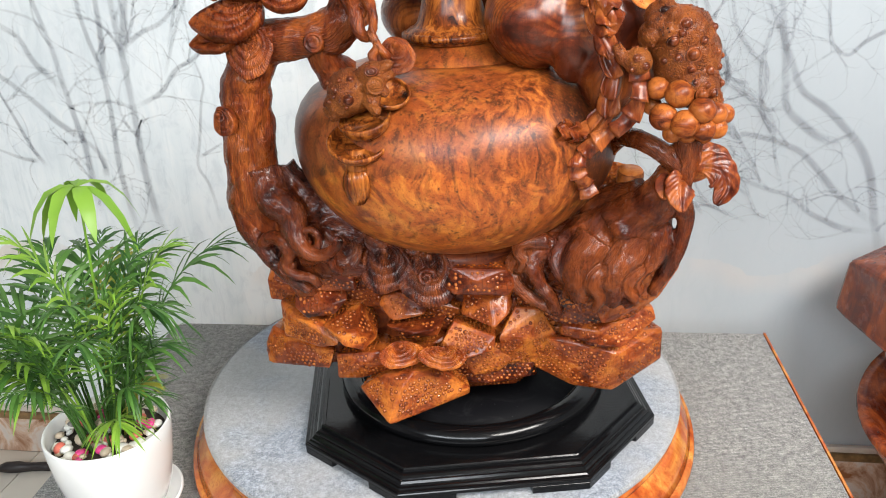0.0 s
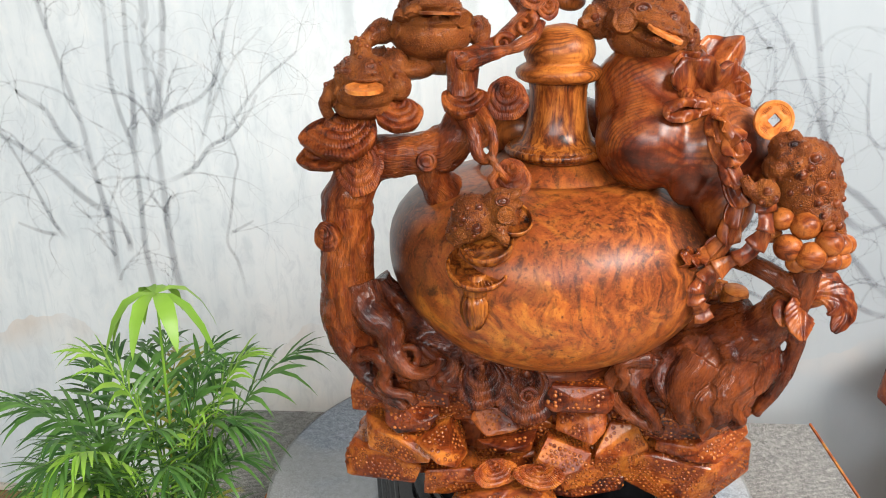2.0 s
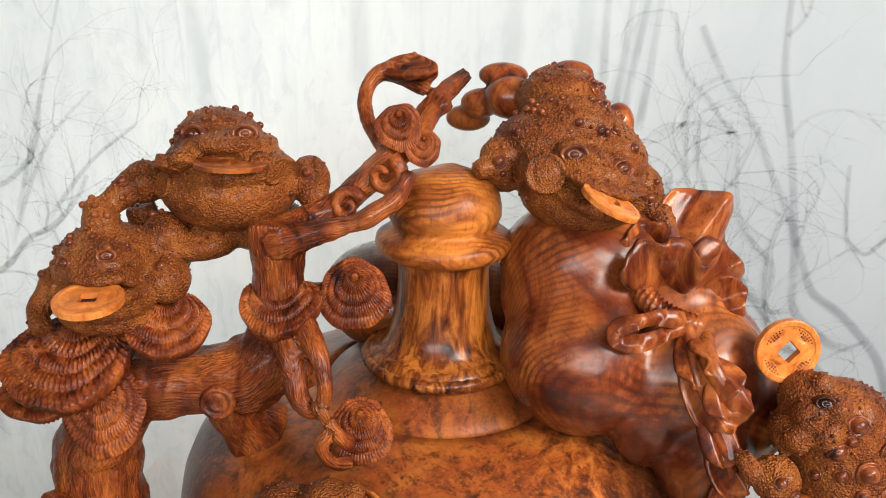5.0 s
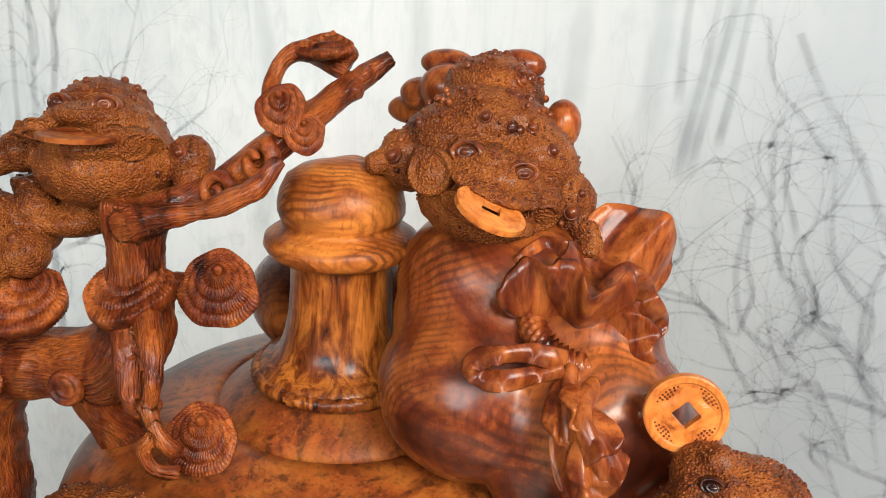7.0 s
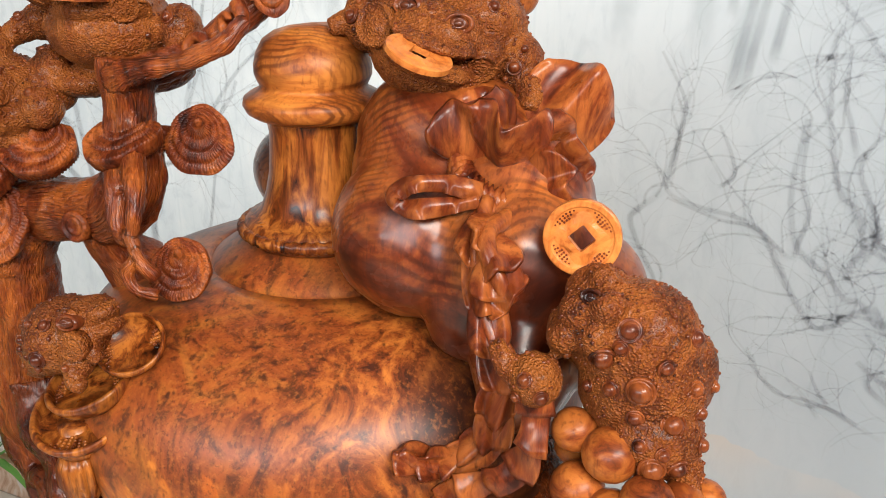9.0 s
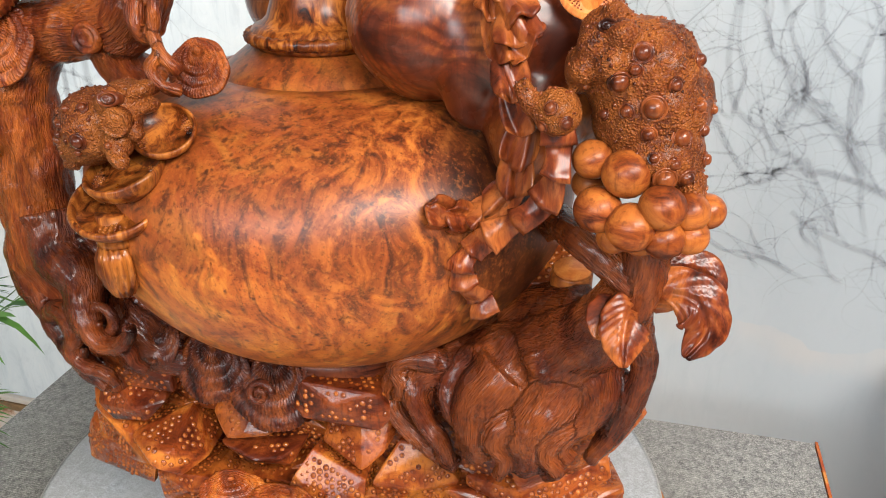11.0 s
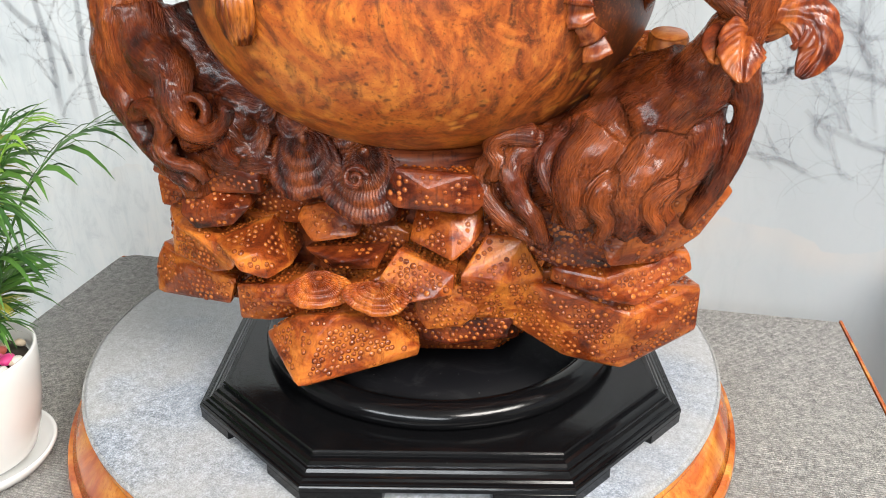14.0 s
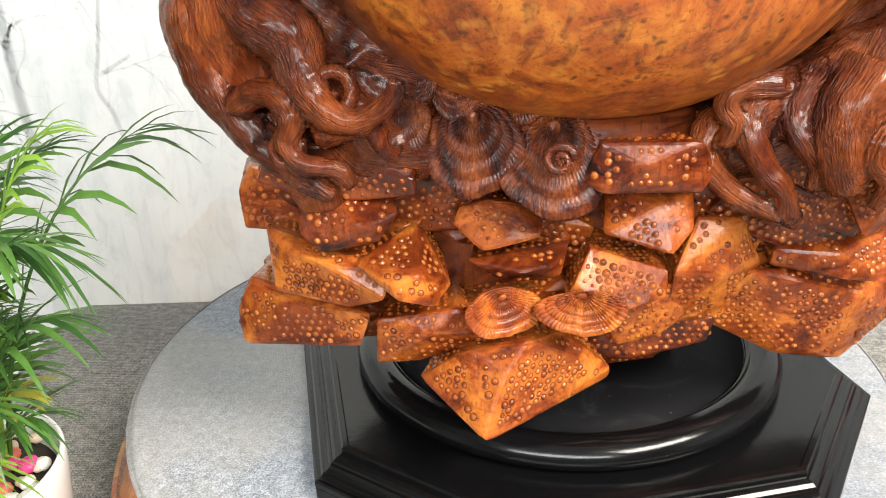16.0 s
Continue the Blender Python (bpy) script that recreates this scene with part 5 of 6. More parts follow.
# toad on the sack, holding a coin in its mouth
w = scattered_warts(bmesh.new(), (0.105, 1.19, 1.665), 0.05, (0.1, -0.45, 1), 0.12, 60, 23, (0.002, 0.0028, 0.0036, 0.0042))
warts(w, [(0.175, 1.145, 1.603, 0.0052), (0.045, 1.125, 1.638, 0.0055), (0.183, 1.148, 1.618, 0.0036), (0.06, 1.14, 1.66, 0.004), (0.05, 1.135, 1.648, 0.003), (0.05, 1.125, 1.625, 0.003), (0.157, 1.145, 1.645, 0.0042), (0.168, 1.14, 1.593, 0.003)])
toad("toad_figure", [((0.11, 1.158, 1.626), (0.056, 0.046, 0.03), (0, 14, 0)), ((0.121, 1.124, 1.63), (0.037, 0.03, 0.019), (0, 17, 0)), ((0.112, 1.14, 1.602), (0.05, 0.05, 0.028), (0, 16, 0)), ((0.124, 1.108, 1.6255), (0.035, 0.03, 0.007), (0, 18, 0)),
                     ((0.121, 1.108, 1.608), (0.036, 0.032, 0.009), (0, 18, 0)), ((0.11, 1.178, 1.65), (0.051, 0.044, 0.033), (-25, 10, 0)), ((0.104, 1.205, 1.674), (0.04, 0.038, 0.028), (-25, 8, 0)), ((0.1, 1.224, 1.687), (0.026, 0.024, 0.017)),
                     ((0.104, 1.125, 1.645), (0.0135, 0.013, 0.011)), ((0.14, 1.128, 1.634), (0.0125, 0.013, 0.0105)), ((0.122, 1.12, 1.643), (0.012, 0.02, 0.008), (0, 16, 0)), ((0.17, 1.165, 1.603), (0.022, 0.022, 0.026)), ((0.05, 1.15, 1.628), (0.019, 0.022, 0.024), (0, -20, 0)),
                     ((0.083, 1.12, 1.629), (0.02, 0.022, 0.016)), ((0.085, 1.168, 1.645), (0.045, 0.04, 0.03), (0, -14, 0)), ((0.138, 1.168, 1.636), (0.04, 0.036, 0.03), (0, 26, 0)), ((0.152, 1.135, 1.612), (0.018, 0.02, 0.015))],
     [[(0.05, 1.15, 1.634, 0.015), (0.04, 1.138, 1.63, 0.011), (0.028, 1.128, 1.626, 0.007)], [(0.174, 1.165, 1.6, 0.016), (0.188, 1.15, 1.585, 0.012), (0.19, 1.135, 1.572, 0.008)]], w,
     "large carved toad with a coin in its mouth on the sack", eyes=(((0.105, 1.112, 1.646), (-0.15, -1, 0.25), 0.0078), ((0.141, 1.115, 1.635), (0.45, -1, 0.2), 0.0074)), fine=900,
     lobes=(((0.066, 1.118, 1.634), (-0.4, -1, 0.1), 0.0125), ((0.083, 1.108, 1.63), (-0.2, -1, 0.0), 0.0155), ((0.1, 1.1, 1.622), (-0.1, -1, 0.0), 0.0105), ((0.146, 1.108, 1.612), (0.4, -1, 0.0), 0.0105), ((0.157, 1.122, 1.606), (0.8, -1, 0.0), 0.011), ((0.167, 1.138, 1.602), (1, -1, 0.0), 0.0095)))
bm = bmesh.new()
for c, r in (((0.022, 1.262, 1.648), (0.022, 0.014, 0.013)), ((0.034, 1.252, 1.664), (0.02, 0.016, 0.014)), ((0.054, 1.256, 1.69), (0.024, 0.015, 0.012)), ((0.06, 1.235, 1.672), (0.024, 0.02, 0.02)), ((0.116, 1.248, 1.693), (0.022, 0.014, 0.013)), ((0.157, 1.215, 1.653), (0.015, 0.018, 0.02))):
    ell(bm, c, r)
part("cloud_scroll", fused(bm, 0.0025, 2), WOOD_CLOTH, carving, "smooth dark rounded curls behind the toad")
for c, n, r, flip in (((0.032, 1.243, 1.662), (-0.4, -1, 0.2), 0.012, 1), ((0.055, 1.235, 1.682), (-0.2, -1, 0.3), 0.013, -1)):
    part("curl", scroll(bmesh.new(), c, r, n, 1.3, 0.36, flip, 0.5), WOOD_CLOTH, carving)
coin((0.129, 1.073, 1.6185), (0.42, -0.12, 0.9), 0.0243, 0.0045, 25)

# long toad above the berries
w = warts(bmesh.new(), [(0.287, 0.985, 1.463, 0.0075), (0.311, 0.98, 1.448, 0.008), (0.331, 0.988, 1.4275, 0.007), (0.324, 0.974, 1.4016, 0.0075), (0.3, 0.985, 1.486, 0.0065), (0.293, 0.984, 1.444, 0.005), (0.275, 0.99, 1.44, 0.004),
                        (0.31, 0.98, 1.43, 0.005), (0.334, 0.987, 1.404, 0.006), (0.327, 0.98, 1.412, 0.0045), (0.325, 0.987, 1.462, 0.005), (0.34, 1.0, 1.447, 0.005), (0.296, 0.983, 1.472, 0.0045), (0.342, 1.005, 1.43, 0.005),
                        (0.345, 1.0, 1.41, 0.005), (0.315, 0.978, 1.415, 0.004), (0.265, 0.992, 1.455, 0.003), (0.35, 1.02, 1.44, 0.004), (0.335, 1.01, 1.475, 0.005), (0.3, 0.98, 1.41, 0.004), (0.244, 0.968, 1.448, 0.0045),
                        (0.255, 0.97, 1.437, 0.0045), (0.238, 0.97, 1.432, 0.004)])
toad("toad_figure", [((0.3, 1.02, 1.462), (0.042, 0.036, 0.04)), ((0.308, 1.017, 1.435), (0.041, 0.036, 0.045)), ((0.318, 1.008, 1.408), (0.032, 0.034, 0.03)), ((0.276, 1.018, 1.488), (0.022, 0.022, 0.02)), ((0.26, 1.008, 1.466), (0.013, 0.018, 0.018)),
                     ((0.268, 0.998, 1.485), 0.013), ((0.285, 0.995, 1.492), 0.012), ((0.262, 0.995, 1.468), 0.011), ((0.28, 0.993, 1.473), 0.013), ((0.338, 1.03, 1.44), (0.014, 0.022, 0.028)), ((0.247, 0.985, 1.44), (0.0175, 0.018, 0.0175))],
     [[(0.28, 1.01, 1.5, 0.012), (0.275, 1.012, 1.51, 0.007)], [(0.247, 0.985, 1.44, 0.014), (0.23, 0.985, 1.445, 0.009), (0.22, 0.985, 1.46, 0.006)], [(0.34, 1.0, 1.395, 0.012), (0.346, 0.99, 1.375, 0.008)]], w,
     "warty carved toad clinging above the berries", eyes=(((0.274, 0.985, 1.501), (-0.3, -1, 0.4), 0.005),), fine=600)
coin((0.26, 1.03, 1.52), (0.1, -1, 0.1), 0.0245, 0.006, 45)

# small toad that rides on a stack of thick coins in front of the gourd
w = scattered_warts(bmesh.new(), (-0.105, 0.945, 1.415), 0.036, (-0.5, -0.8, 0.4), 0.2, 16, 25, (0.002, 0.003))
warts(w, [(-0.095, 0.912, 1.411, 0.0058), (-0.093, 0.918, 1.441, 0.0042), (-0.108, 0.92, 1.436, 0.0036), (-0.1, 0.912, 1.398, 0.0036), (-0.07, 0.914, 1.411, 0.0036), (-0.112, 0.92, 1.422, 0.0038), (-0.122, 0.925, 1.408, 0.0038)])
toad("toad_figure", [((-0.1, 0.948, 1.416), (0.03, 0.034, 0.028), (0, 20, 0)), ((-0.112, 0.95, 1.402), (0.023, 0.03, 0.02)), ((-0.072, 0.944, 1.438), (0.021, 0.022, 0.0145), (0, -14, 0)), ((-0.057, 0.942, 1.4455), (0.014, 0.013, 0.0075), (0, -24, 0)),
                     ((-0.055, 0.942, 1.434), (0.013, 0.014, 0.006), (0, -10, 0)), ((-0.064, 0.93, 1.428), (0.0125, 0.013, 0.0115)), ((-0.071, 0.928, 1.409), (0.012, 0.013, 0.012)), ((-0.124, 0.942, 1.394), (0.012, 0.012, 0.012)), ((-0.07, 0.928, 1.445), (0.0085, 0.008, 0.0075))],
     [[(-0.07, 0.926, 1.408, 0.01), (-0.066, 0.918, 1.4, 0.007), (-0.058, 0.918, 1.397, 0.005)], [(-0.122, 0.94, 1.394, 0.008), (-0.12, 0.93, 1.384, 0.006)], [(-0.066, 0.932, 1.424, 0.009), (-0.056, 0.928, 1.42, 0.007), (-0.05, 0.928, 1.414, 0.005)]], w,
     "tiny carved toad riding on stacked coins", 0.003, 0.0016, (((-0.067, 0.92, 1.4445), (0.15, -1, 0.25), 0.0056),), 160, (((-0.062, 0.914, 1.428), (0.2, -1, 0), 0.0105), ((-0.075, 0.916, 1.428), (-0.1, -1, 0), 0.0085)))


def thick_coin(c, normal, r, deep, turn):
    """A thick round coin with a raised rim, a rounded underside and two stippled lens-shaped fields."""
    bm = turned(bmesh.new(), (0, 0, 0), (0, 0, 1), [(0, -deep), (r * 0.68, -deep * 0.94), (r * 0.9, -deep * 0.55), (r * 0.99, -0.002), (r, 0.001), (r * 0.97, 0.003), (r * 0.9, 0.003), (r * 0.87, 0.001), (r * 0.86, -0.004), (0, -0.0045)], 48)
    for side in (0, math.pi):
        for k in range(40):
            a = side + (k % 8 - 3.5) * 0.15
            q = r * (0.55 + 0.065 * (k // 8)) 
            if abs(k % 8 - 3.5) * 0.15 < 0.16 + 0.11 * (k // 8):
                ell(bm, (q * math.cos(a), q * math.sin(a), -0.004), 0.0016, (0, 0, 0), 1)
    bm.transform(Matrix.Translation(c) @ Vector(normal).to_track_quat("Z", "Y").to_matrix().to_4x4() @ pose(0, 0, 0, 0, 0, turn))
    return part("stacked_coin", bm, WOOD_NECK, carving)


thick_coin((-0.096, 0.946, 1.353), (0.06, -0.5, 1), 0.0405, 0.016, 100)
thick_coin((-0.086, 0.948, 1.38), (-0.12, -0.35, 1), 0.034, 0.018, 40)
thick_coin((-0.055, 0.962, 1.41), (0.25, -0.62, 0.9), 0.026, 0.011, 20)
part("tassel_cord", lathe(bmesh.new(), (-0.099, 0.94), [(0, 1.318), (0.015, 1.318), (0.0155, 1.322), (0.0135, 1.33), (0.0135, 1.345), (0, 1.345)], 24), WOOD_NECK, carving)
bm = lathe(bmesh.new(), (-0.1, 0.938), [(0, 1.272), (0.008, 1.272), (0.014, 1.283), (0.0175, 1.296), (0.0165, 1.309), (0.0125, 1.319), (0, 1.32)], 60)
for v in bm.verts:
    a = math.atan2(v.co.y - 0.938, v.co.x + 0.1)
    k = 1 + 0.09 * math.sin(a * 15 + 60 * (v.co.z - 1.3))
    v.co.x, v.co.y = -0.1 + (v.co.x + 0.1) * k, 0.938 + (v.co.y - 0.938) * k
part("tassel", bm, WOOD_NECK, carving)

# the tied sack on the gourd's east shoulder
bm = bmesh.new()
for c, r, *turn in (((0.122, 1.1, 1.482), (0.07, 0.075, 0.07)), ((0.205, 1.09, 1.478), (0.07, 0.066, 0.064), (0, 20, 0)), ((0.125, 1.14, 1.545), (0.074, 0.066, 0.058)), ((0.12, 1.13, 1.52), (0.068, 0.07, 0.06)), ((0.19, 1.11, 1.52), (0.06, 0.05, 0.045)), ((0.16, 1.12, 1.52), (0.055, 0.055, 0.04)),
                    ((0.25, 1.1, 1.44), (0.05, 0.06, 0.06)), ((0.22, 1.07, 1.41), (0.04, 0.06, 0.06)), ((0.17, 1.06, 1.46), (0.034, 0.03, 0.06))):
    ell(bm, c, r, *(turn or [(0, 0, 0)]), 4)
part("sack", fused(bm, 0.004, 8, ((0.05, 0.006),)), WOOD_SACK, carving, "smooth carved cloth sack tied with a cord")
bm = ell(bmesh.new(), (-0.045, 1.238, 1.47), (0.075, 0.07, 0.055), (0, 10, 0), 4)
ell(bm, (0.03, 1.25, 1.46), (0.07, 0.06, 0.055), (0, 0, 0), 4)
part("rear_sack", fused(bm, 0.004, 6), WOOD_SACK, carving, "smooth rounded sack behind the neck")
bm = rope_ring((0.19, 1.088, 1.537), (0.35, -0.25, 0.9), 0.033, 0.0085, 46, 200)
part("cord", bm, WOOD_CLOTH, carving, "twisted cord round the neck of the sack")


def petal(bm, base, tip, width, curl, ruffle, seed, thick=0.0026):
    """A ruffled leaf of cloth from base to tip that widens and folds over."""
    rnd = random.Random(seed)
    b, t = Vector(base), Vector(tip)
    d = (t - b)
    side = d.cross(Vector((0.2, -1, 0.3))).normalized()
    out = side.cross(d).normalized()
    nu, nv = 25, 10
    ph = rnd.uniform(0, 6)
    grid = []
    for j in range(nv):
        v = j / (nv - 1)
        row = []
        for i in range(nu):
            u = i / (nu - 1) * 2 - 1
            wv = width * math.sin(math.pi * (0.1 + 0.56 * v)) ** 0.7 * 1.1 * u
            p = b + d * v * (1 - 0.18 * u * u * v * v) + side * wv + out * (curl * v * v - 0.35 * width * u * u + ruffle * v * 1.4 * (math.sin(u * 4.4 + ph) + 0.25 * math.sin(u * 10 + 2 * ph)))
            row.append(p)
        grid.append(row)
    n = [[None] * nu for _ in range(nv)]
    f, k = [], []
    for j in range(nv):
        f.append([bm.verts.new(p) for p in grid[j]])
        k.append([bm.verts.new(p - out * thick) for p in grid[j]])
    for j in range(nv - 1):
        for i in range(nu - 1):
            bm.faces.new((f[j][i], f[j][i + 1], f[j + 1][i + 1], f[j + 1][i]))
            bm.faces.new((k[j][i], k[j + 1][i], k[j + 1][i + 1], k[j][i + 1]))
    for j in range(nv - 1):
        for i in (0, nu - 1):
            bm.faces.new((f[j][i], f[j + 1][i], k[j + 1][i], k[j][i]))
    for i in range(nu - 1):
        for j in (0, nv - 1):
            bm.faces.new((f[j][i], k[j][i], k[j][i + 1], f[j][i + 1]))
    return bm


for base, tip, width, curl, ruffle, seed in (((0.19, 1.11, 1.54), (0.236, 1.155, 1.605), 0.034, 0.004, 0.008, 1), ((0.178, 1.078, 1.546), (0.166, 1.056, 1.584), 0.028, -0.012, 0.006, 2),
                                             ((0.19, 1.075, 1.543), (0.2, 1.048, 1.574), 0.026, -0.014, 0.007, 3), ((0.2, 1.09, 1.54), (0.24, 1.09, 1.568), 0.026, -0.006, 0.006, 4),
                                             ((0.175, 1.1, 1.545), (0.156, 1.1, 1.592), 0.026, 0.0, 0.006, 5), ((0.205, 1.08, 1.535), (0.232, 1.062, 1.55), 0.02, -0.01, 0.005, 6)):
    part("sack_frill", petal(bmesh.new(), base, tip, width, curl, ruffle, seed), WOOD_CLOTH, carving)


def ribbon(bm, points, wide, flare, thick=0.0045, lap=8, steps=9):
    """A band of carved cloth through (x, y, z), gathered into laps that flare over one another."""
    line = spline(points, steps)
    n = len(line)
    rings = []
    shape = [(math.cos(a), math.sin(a)) for a in (2 * math.pi * k / 14 for k in range(14))]
    for i, p in enumerate(line):
        t = Vector(line[min(i + 1, n - 1)] - line[max(i - 1, 0)]).normalized()
        face = Vector((0, -1, 0.25))
        face = (face - t * face.dot(t)).normalized()
        side = t.cross(face)
        for u in ((i % lap) / lap,) if i % lap else (1.0, 0.0):
            w = wide * 0.5 * (1 - 0.6 * flare + flare * u ** 1.5 + 0.12 * math.sin(i * 0.35))
            h = thick * (0.75 + 1.3 * flare * u ** 2)
            tilt = 0.35 * math.sin(i // lap * 2.1)
            c = Vector(p) + face * (thick * (1.5 * flare * u + 0.5 * math.sin(i * 0.5)))
            rings.append([bm.verts.new(c + side * (a * w + tilt * b * w * 0.3) + face * (b * h * (1 - 0.55 * a * a) + tilt * a * h + h * 0.15 * math.cos(a * 5) * (b > 0))) for a, b in shape])
    for a, b in zip(rings, rings[1:]):
        for k in range(14):
            bm.faces.new((a[k], a[(k + 1) % 14], b[(k + 1) % 14], b[k]))
    bm.faces.new(rings[0][::-1])
    bm.faces.new(rings[-1])
    return bm


for pts, wide, flare in (([(0.19, 1.05, 1.53), (0.192, 1.025, 1.505), (0.206, 1.008, 1.466), (0.221, 1.0, 1.436), (0.221, 1.003, 1.4), (0.211, 1.008, 1.368), (0.192, 1.008, 1.346), (0.172, 0.99, 1.349), (0.156, 0.981, 1.364)], 0.024, 0.2),
                  ([(0.246, 0.988, 1.44), (0.25, 0.98, 1.415), (0.248, 0.978, 1.39), (0.235, 0.982, 1.366), (0.21, 0.988, 1.346), (0.19, 0.99, 1.329), (0.179, 0.988, 1.312), (0.18, 0.991, 1.295), (0.191, 1.0, 1.278), (0.196, 1.004, 1.262)], 0.023, 0.35),
                  ([(0.205, 1.05, 1.52), (0.2, 1.02, 1.515), (0.212, 1.008, 1.495), (0.222, 1.008, 1.478)], 0.03, 0.12)):
    if flare > 0.3:
        part("ribbon", ribbon(bmesh.new(), pts, wide, flare), WOOD_CLOTH, carving)
        continue
    strand = part("ribbon", tube(bmesh.new(), [(*p, wide * 0.22) for p in pts], 10, 6, 1.0, 0.3), WOOD_CLOTH, carving)
    line = spline(pts, 4)
    for k in range(0, len(line) - 3, 3):
        a, c = Vector(line[k]), Vector(line[min(k + 5, len(line) - 1)])
        side = (c - a).cross(Vector((0, -1, 0.2))).normalized()
        sway = (1, -1)[(k // 3) % 2] * 0.16
        part("fold", petal(bmesh.new(), a - side * sway * wide - Vector((0, 0.001, 0)), c + side * sway * wide - Vector((0, 0.007, 0)), wide * 0.55, 0.004, 0.0035, k, 0.003), WOOD_CLOTH, strand)

loop = [(0.186, 1.048, 1.535), (0.165, 1.036, 1.541), (0.142, 1.03, 1.539), (0.131, 1.029, 1.53), (0.14, 1.028, 1.523), (0.165, 1.034, 1.526), (0.184, 1.046, 1.53)]
part("ribbon_loop", ribbon(bmesh.new(), loop, 0.013, 0.0, 0.005), WOOD_CLOTH, carving)

# berries, stalk, leaves and roots on the east side
for x, z, y, r in ((0.266, 1.4, 0.992, 0.0165), (0.296, 1.395, 0.982, 0.02), (0.275, 1.368, 0.978, 0.0195), (0.304, 1.362, 0.966, 0.02), (0.327, 1.378, 0.968, 0.0185), (0.331, 1.354, 0.97, 0.0165), (0.349, 1.37, 0.985, 0.0165), (0.352, 1.352, 0.985, 0.0155),
                   (0.364, 1.366, 1.0, 0.015), (0.29, 1.347, 0.98, 0.014), (0.312, 1.345, 0.985, 0.014), (0.337, 1.34, 1.0, 0.014), (0.262, 1.375, 1.01, 0.014)):
    r *= 0.9
    x, z = 0.308 + (x - 0.308) * 0.84, z + 0.006
    part("berry", ell(bmesh.new(), (x, y, z), (r, r, r * 0.96), (0, 0, 0), 3), WOOD_BERRY, carving)
ROOT = [
    [(0.11, 1.085, 1.12, 0.034), (0.17, 1.075, 1.15, 0.042), (0.22, 1.065, 1.178, 0.046), (0.258, 1.05, 1.208, 0.04), (0.286, 1.035, 1.245, 0.032), (0.305, 1.022, 1.28, 0.025), (0.316, 1.01, 1.31, 0.018), (0.319, 1.005, 1.345, 0.02)],
    [(0.262, 1.05, 1.19, 0.04), (0.25, 1.036, 1.165, 0.036), (0.236, 1.022, 1.14, 0.027), (0.236, 1.014, 1.115, 0.018), (0.226, 1.012, 1.098, 0.01)],
    [(0.284, 1.045, 1.215, 0.027), (0.292, 1.032, 1.185, 0.021), (0.287, 1.024, 1.163, 0.015), (0.27, 1.018, 1.148, 0.012), (0.262, 1.016, 1.13, 0.01), (0.272, 1.02, 1.115, 0.009)],
    [(0.21, 1.045, 1.185, 0.036), (0.19, 1.034, 1.155, 0.03), (0.186, 1.022, 1.125, 0.021), (0.19, 1.014, 1.1, 0.013)],
    [(0.15, 1.06, 1.17, 0.02), (0.125, 1.05, 1.157, 0.016), (0.12, 1.04, 1.14, 0.013), (0.132, 1.034, 1.118, 0.011), (0.148, 1.03, 1.098, 0.01), (0.155, 1.03, 1.078, 0.008)],
    [(0.12, 1.07, 1.152, 0.018), (0.095, 1.06, 1.143, 0.014), (0.092, 1.052, 1.12, 0.011), (0.108, 1.046, 1.098, 0.0105), (0.135, 1.038, 1.082, 0.01), (0.165, 1.032, 1.072, 0.009)],
    [(0.17, 1.055, 1.175, 0.018), (0.155, 1.042, 1.155, 0.013), (0.162, 1.032, 1.135, 0.011), (0.172, 1.028, 1.118, 0.009), (0.168, 1.026, 1.1, 0.007)],
    [(0.252, 1.03, 1.15, 0.012), (0.215, 1.012, 1.148, 0.011), (0.205, 1.006, 1.13, 0.01), (0.215, 1.004, 1.112, 0.008), (0.208, 1.008, 1.09, 0.007)],
    [(0.275, 1.02, 1.155, 0.011), (0.258, 1.008, 1.145, 0.01), (0.252, 1.004, 1.128, 0.009), (0.262, 1.006, 1.11, 0.0075), (0.25, 1.012, 1.096, 0.006)],
    [(0.14, 1.05, 1.178, 0.012), (0.112, 1.045, 1.178, 0.0105), (0.1, 1.043, 1.165, 0.009), (0.108, 1.04, 1.15, 0.0085), (0.1, 1.042, 1.132, 0.007)],
    [(0.2, 1.13, 1.27, 0.02), (0.235, 1.08, 1.32, 0.015), (0.255, 1.03, 1.333, 0.0135), (0.28, 1.01, 1.325, 0.014), (0.308, 1.008, 1.305, 0.014)],
    [(0.312, 1.016, 1.268, 0.016), (0.323, 1.022, 1.238, 0.012), (0.324, 1.028, 1.21, 0.0105), (0.32, 1.03, 1.185, 0.0115), (0.311, 1.032, 1.158, 0.012), (0.3, 1.034, 1.132, 0.0105), (0.288, 1.036, 1.105, 0.008)],
    [(0.205, 1.1, 1.2, 0.03), (0.23, 1.09, 1.225, 0.026), (0.27, 1.06, 1.25, 0.02)],
    [(0.09, 1.12, 1.12, 0.035), (0.16, 1.13, 1.165, 0.045), (0.21, 1.14, 1.22, 0.035), (0.225, 1.14, 1.25, 0.02)]]
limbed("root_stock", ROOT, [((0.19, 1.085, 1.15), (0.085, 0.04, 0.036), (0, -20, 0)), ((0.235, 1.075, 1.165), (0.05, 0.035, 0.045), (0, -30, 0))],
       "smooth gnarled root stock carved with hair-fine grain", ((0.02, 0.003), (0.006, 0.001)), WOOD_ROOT)


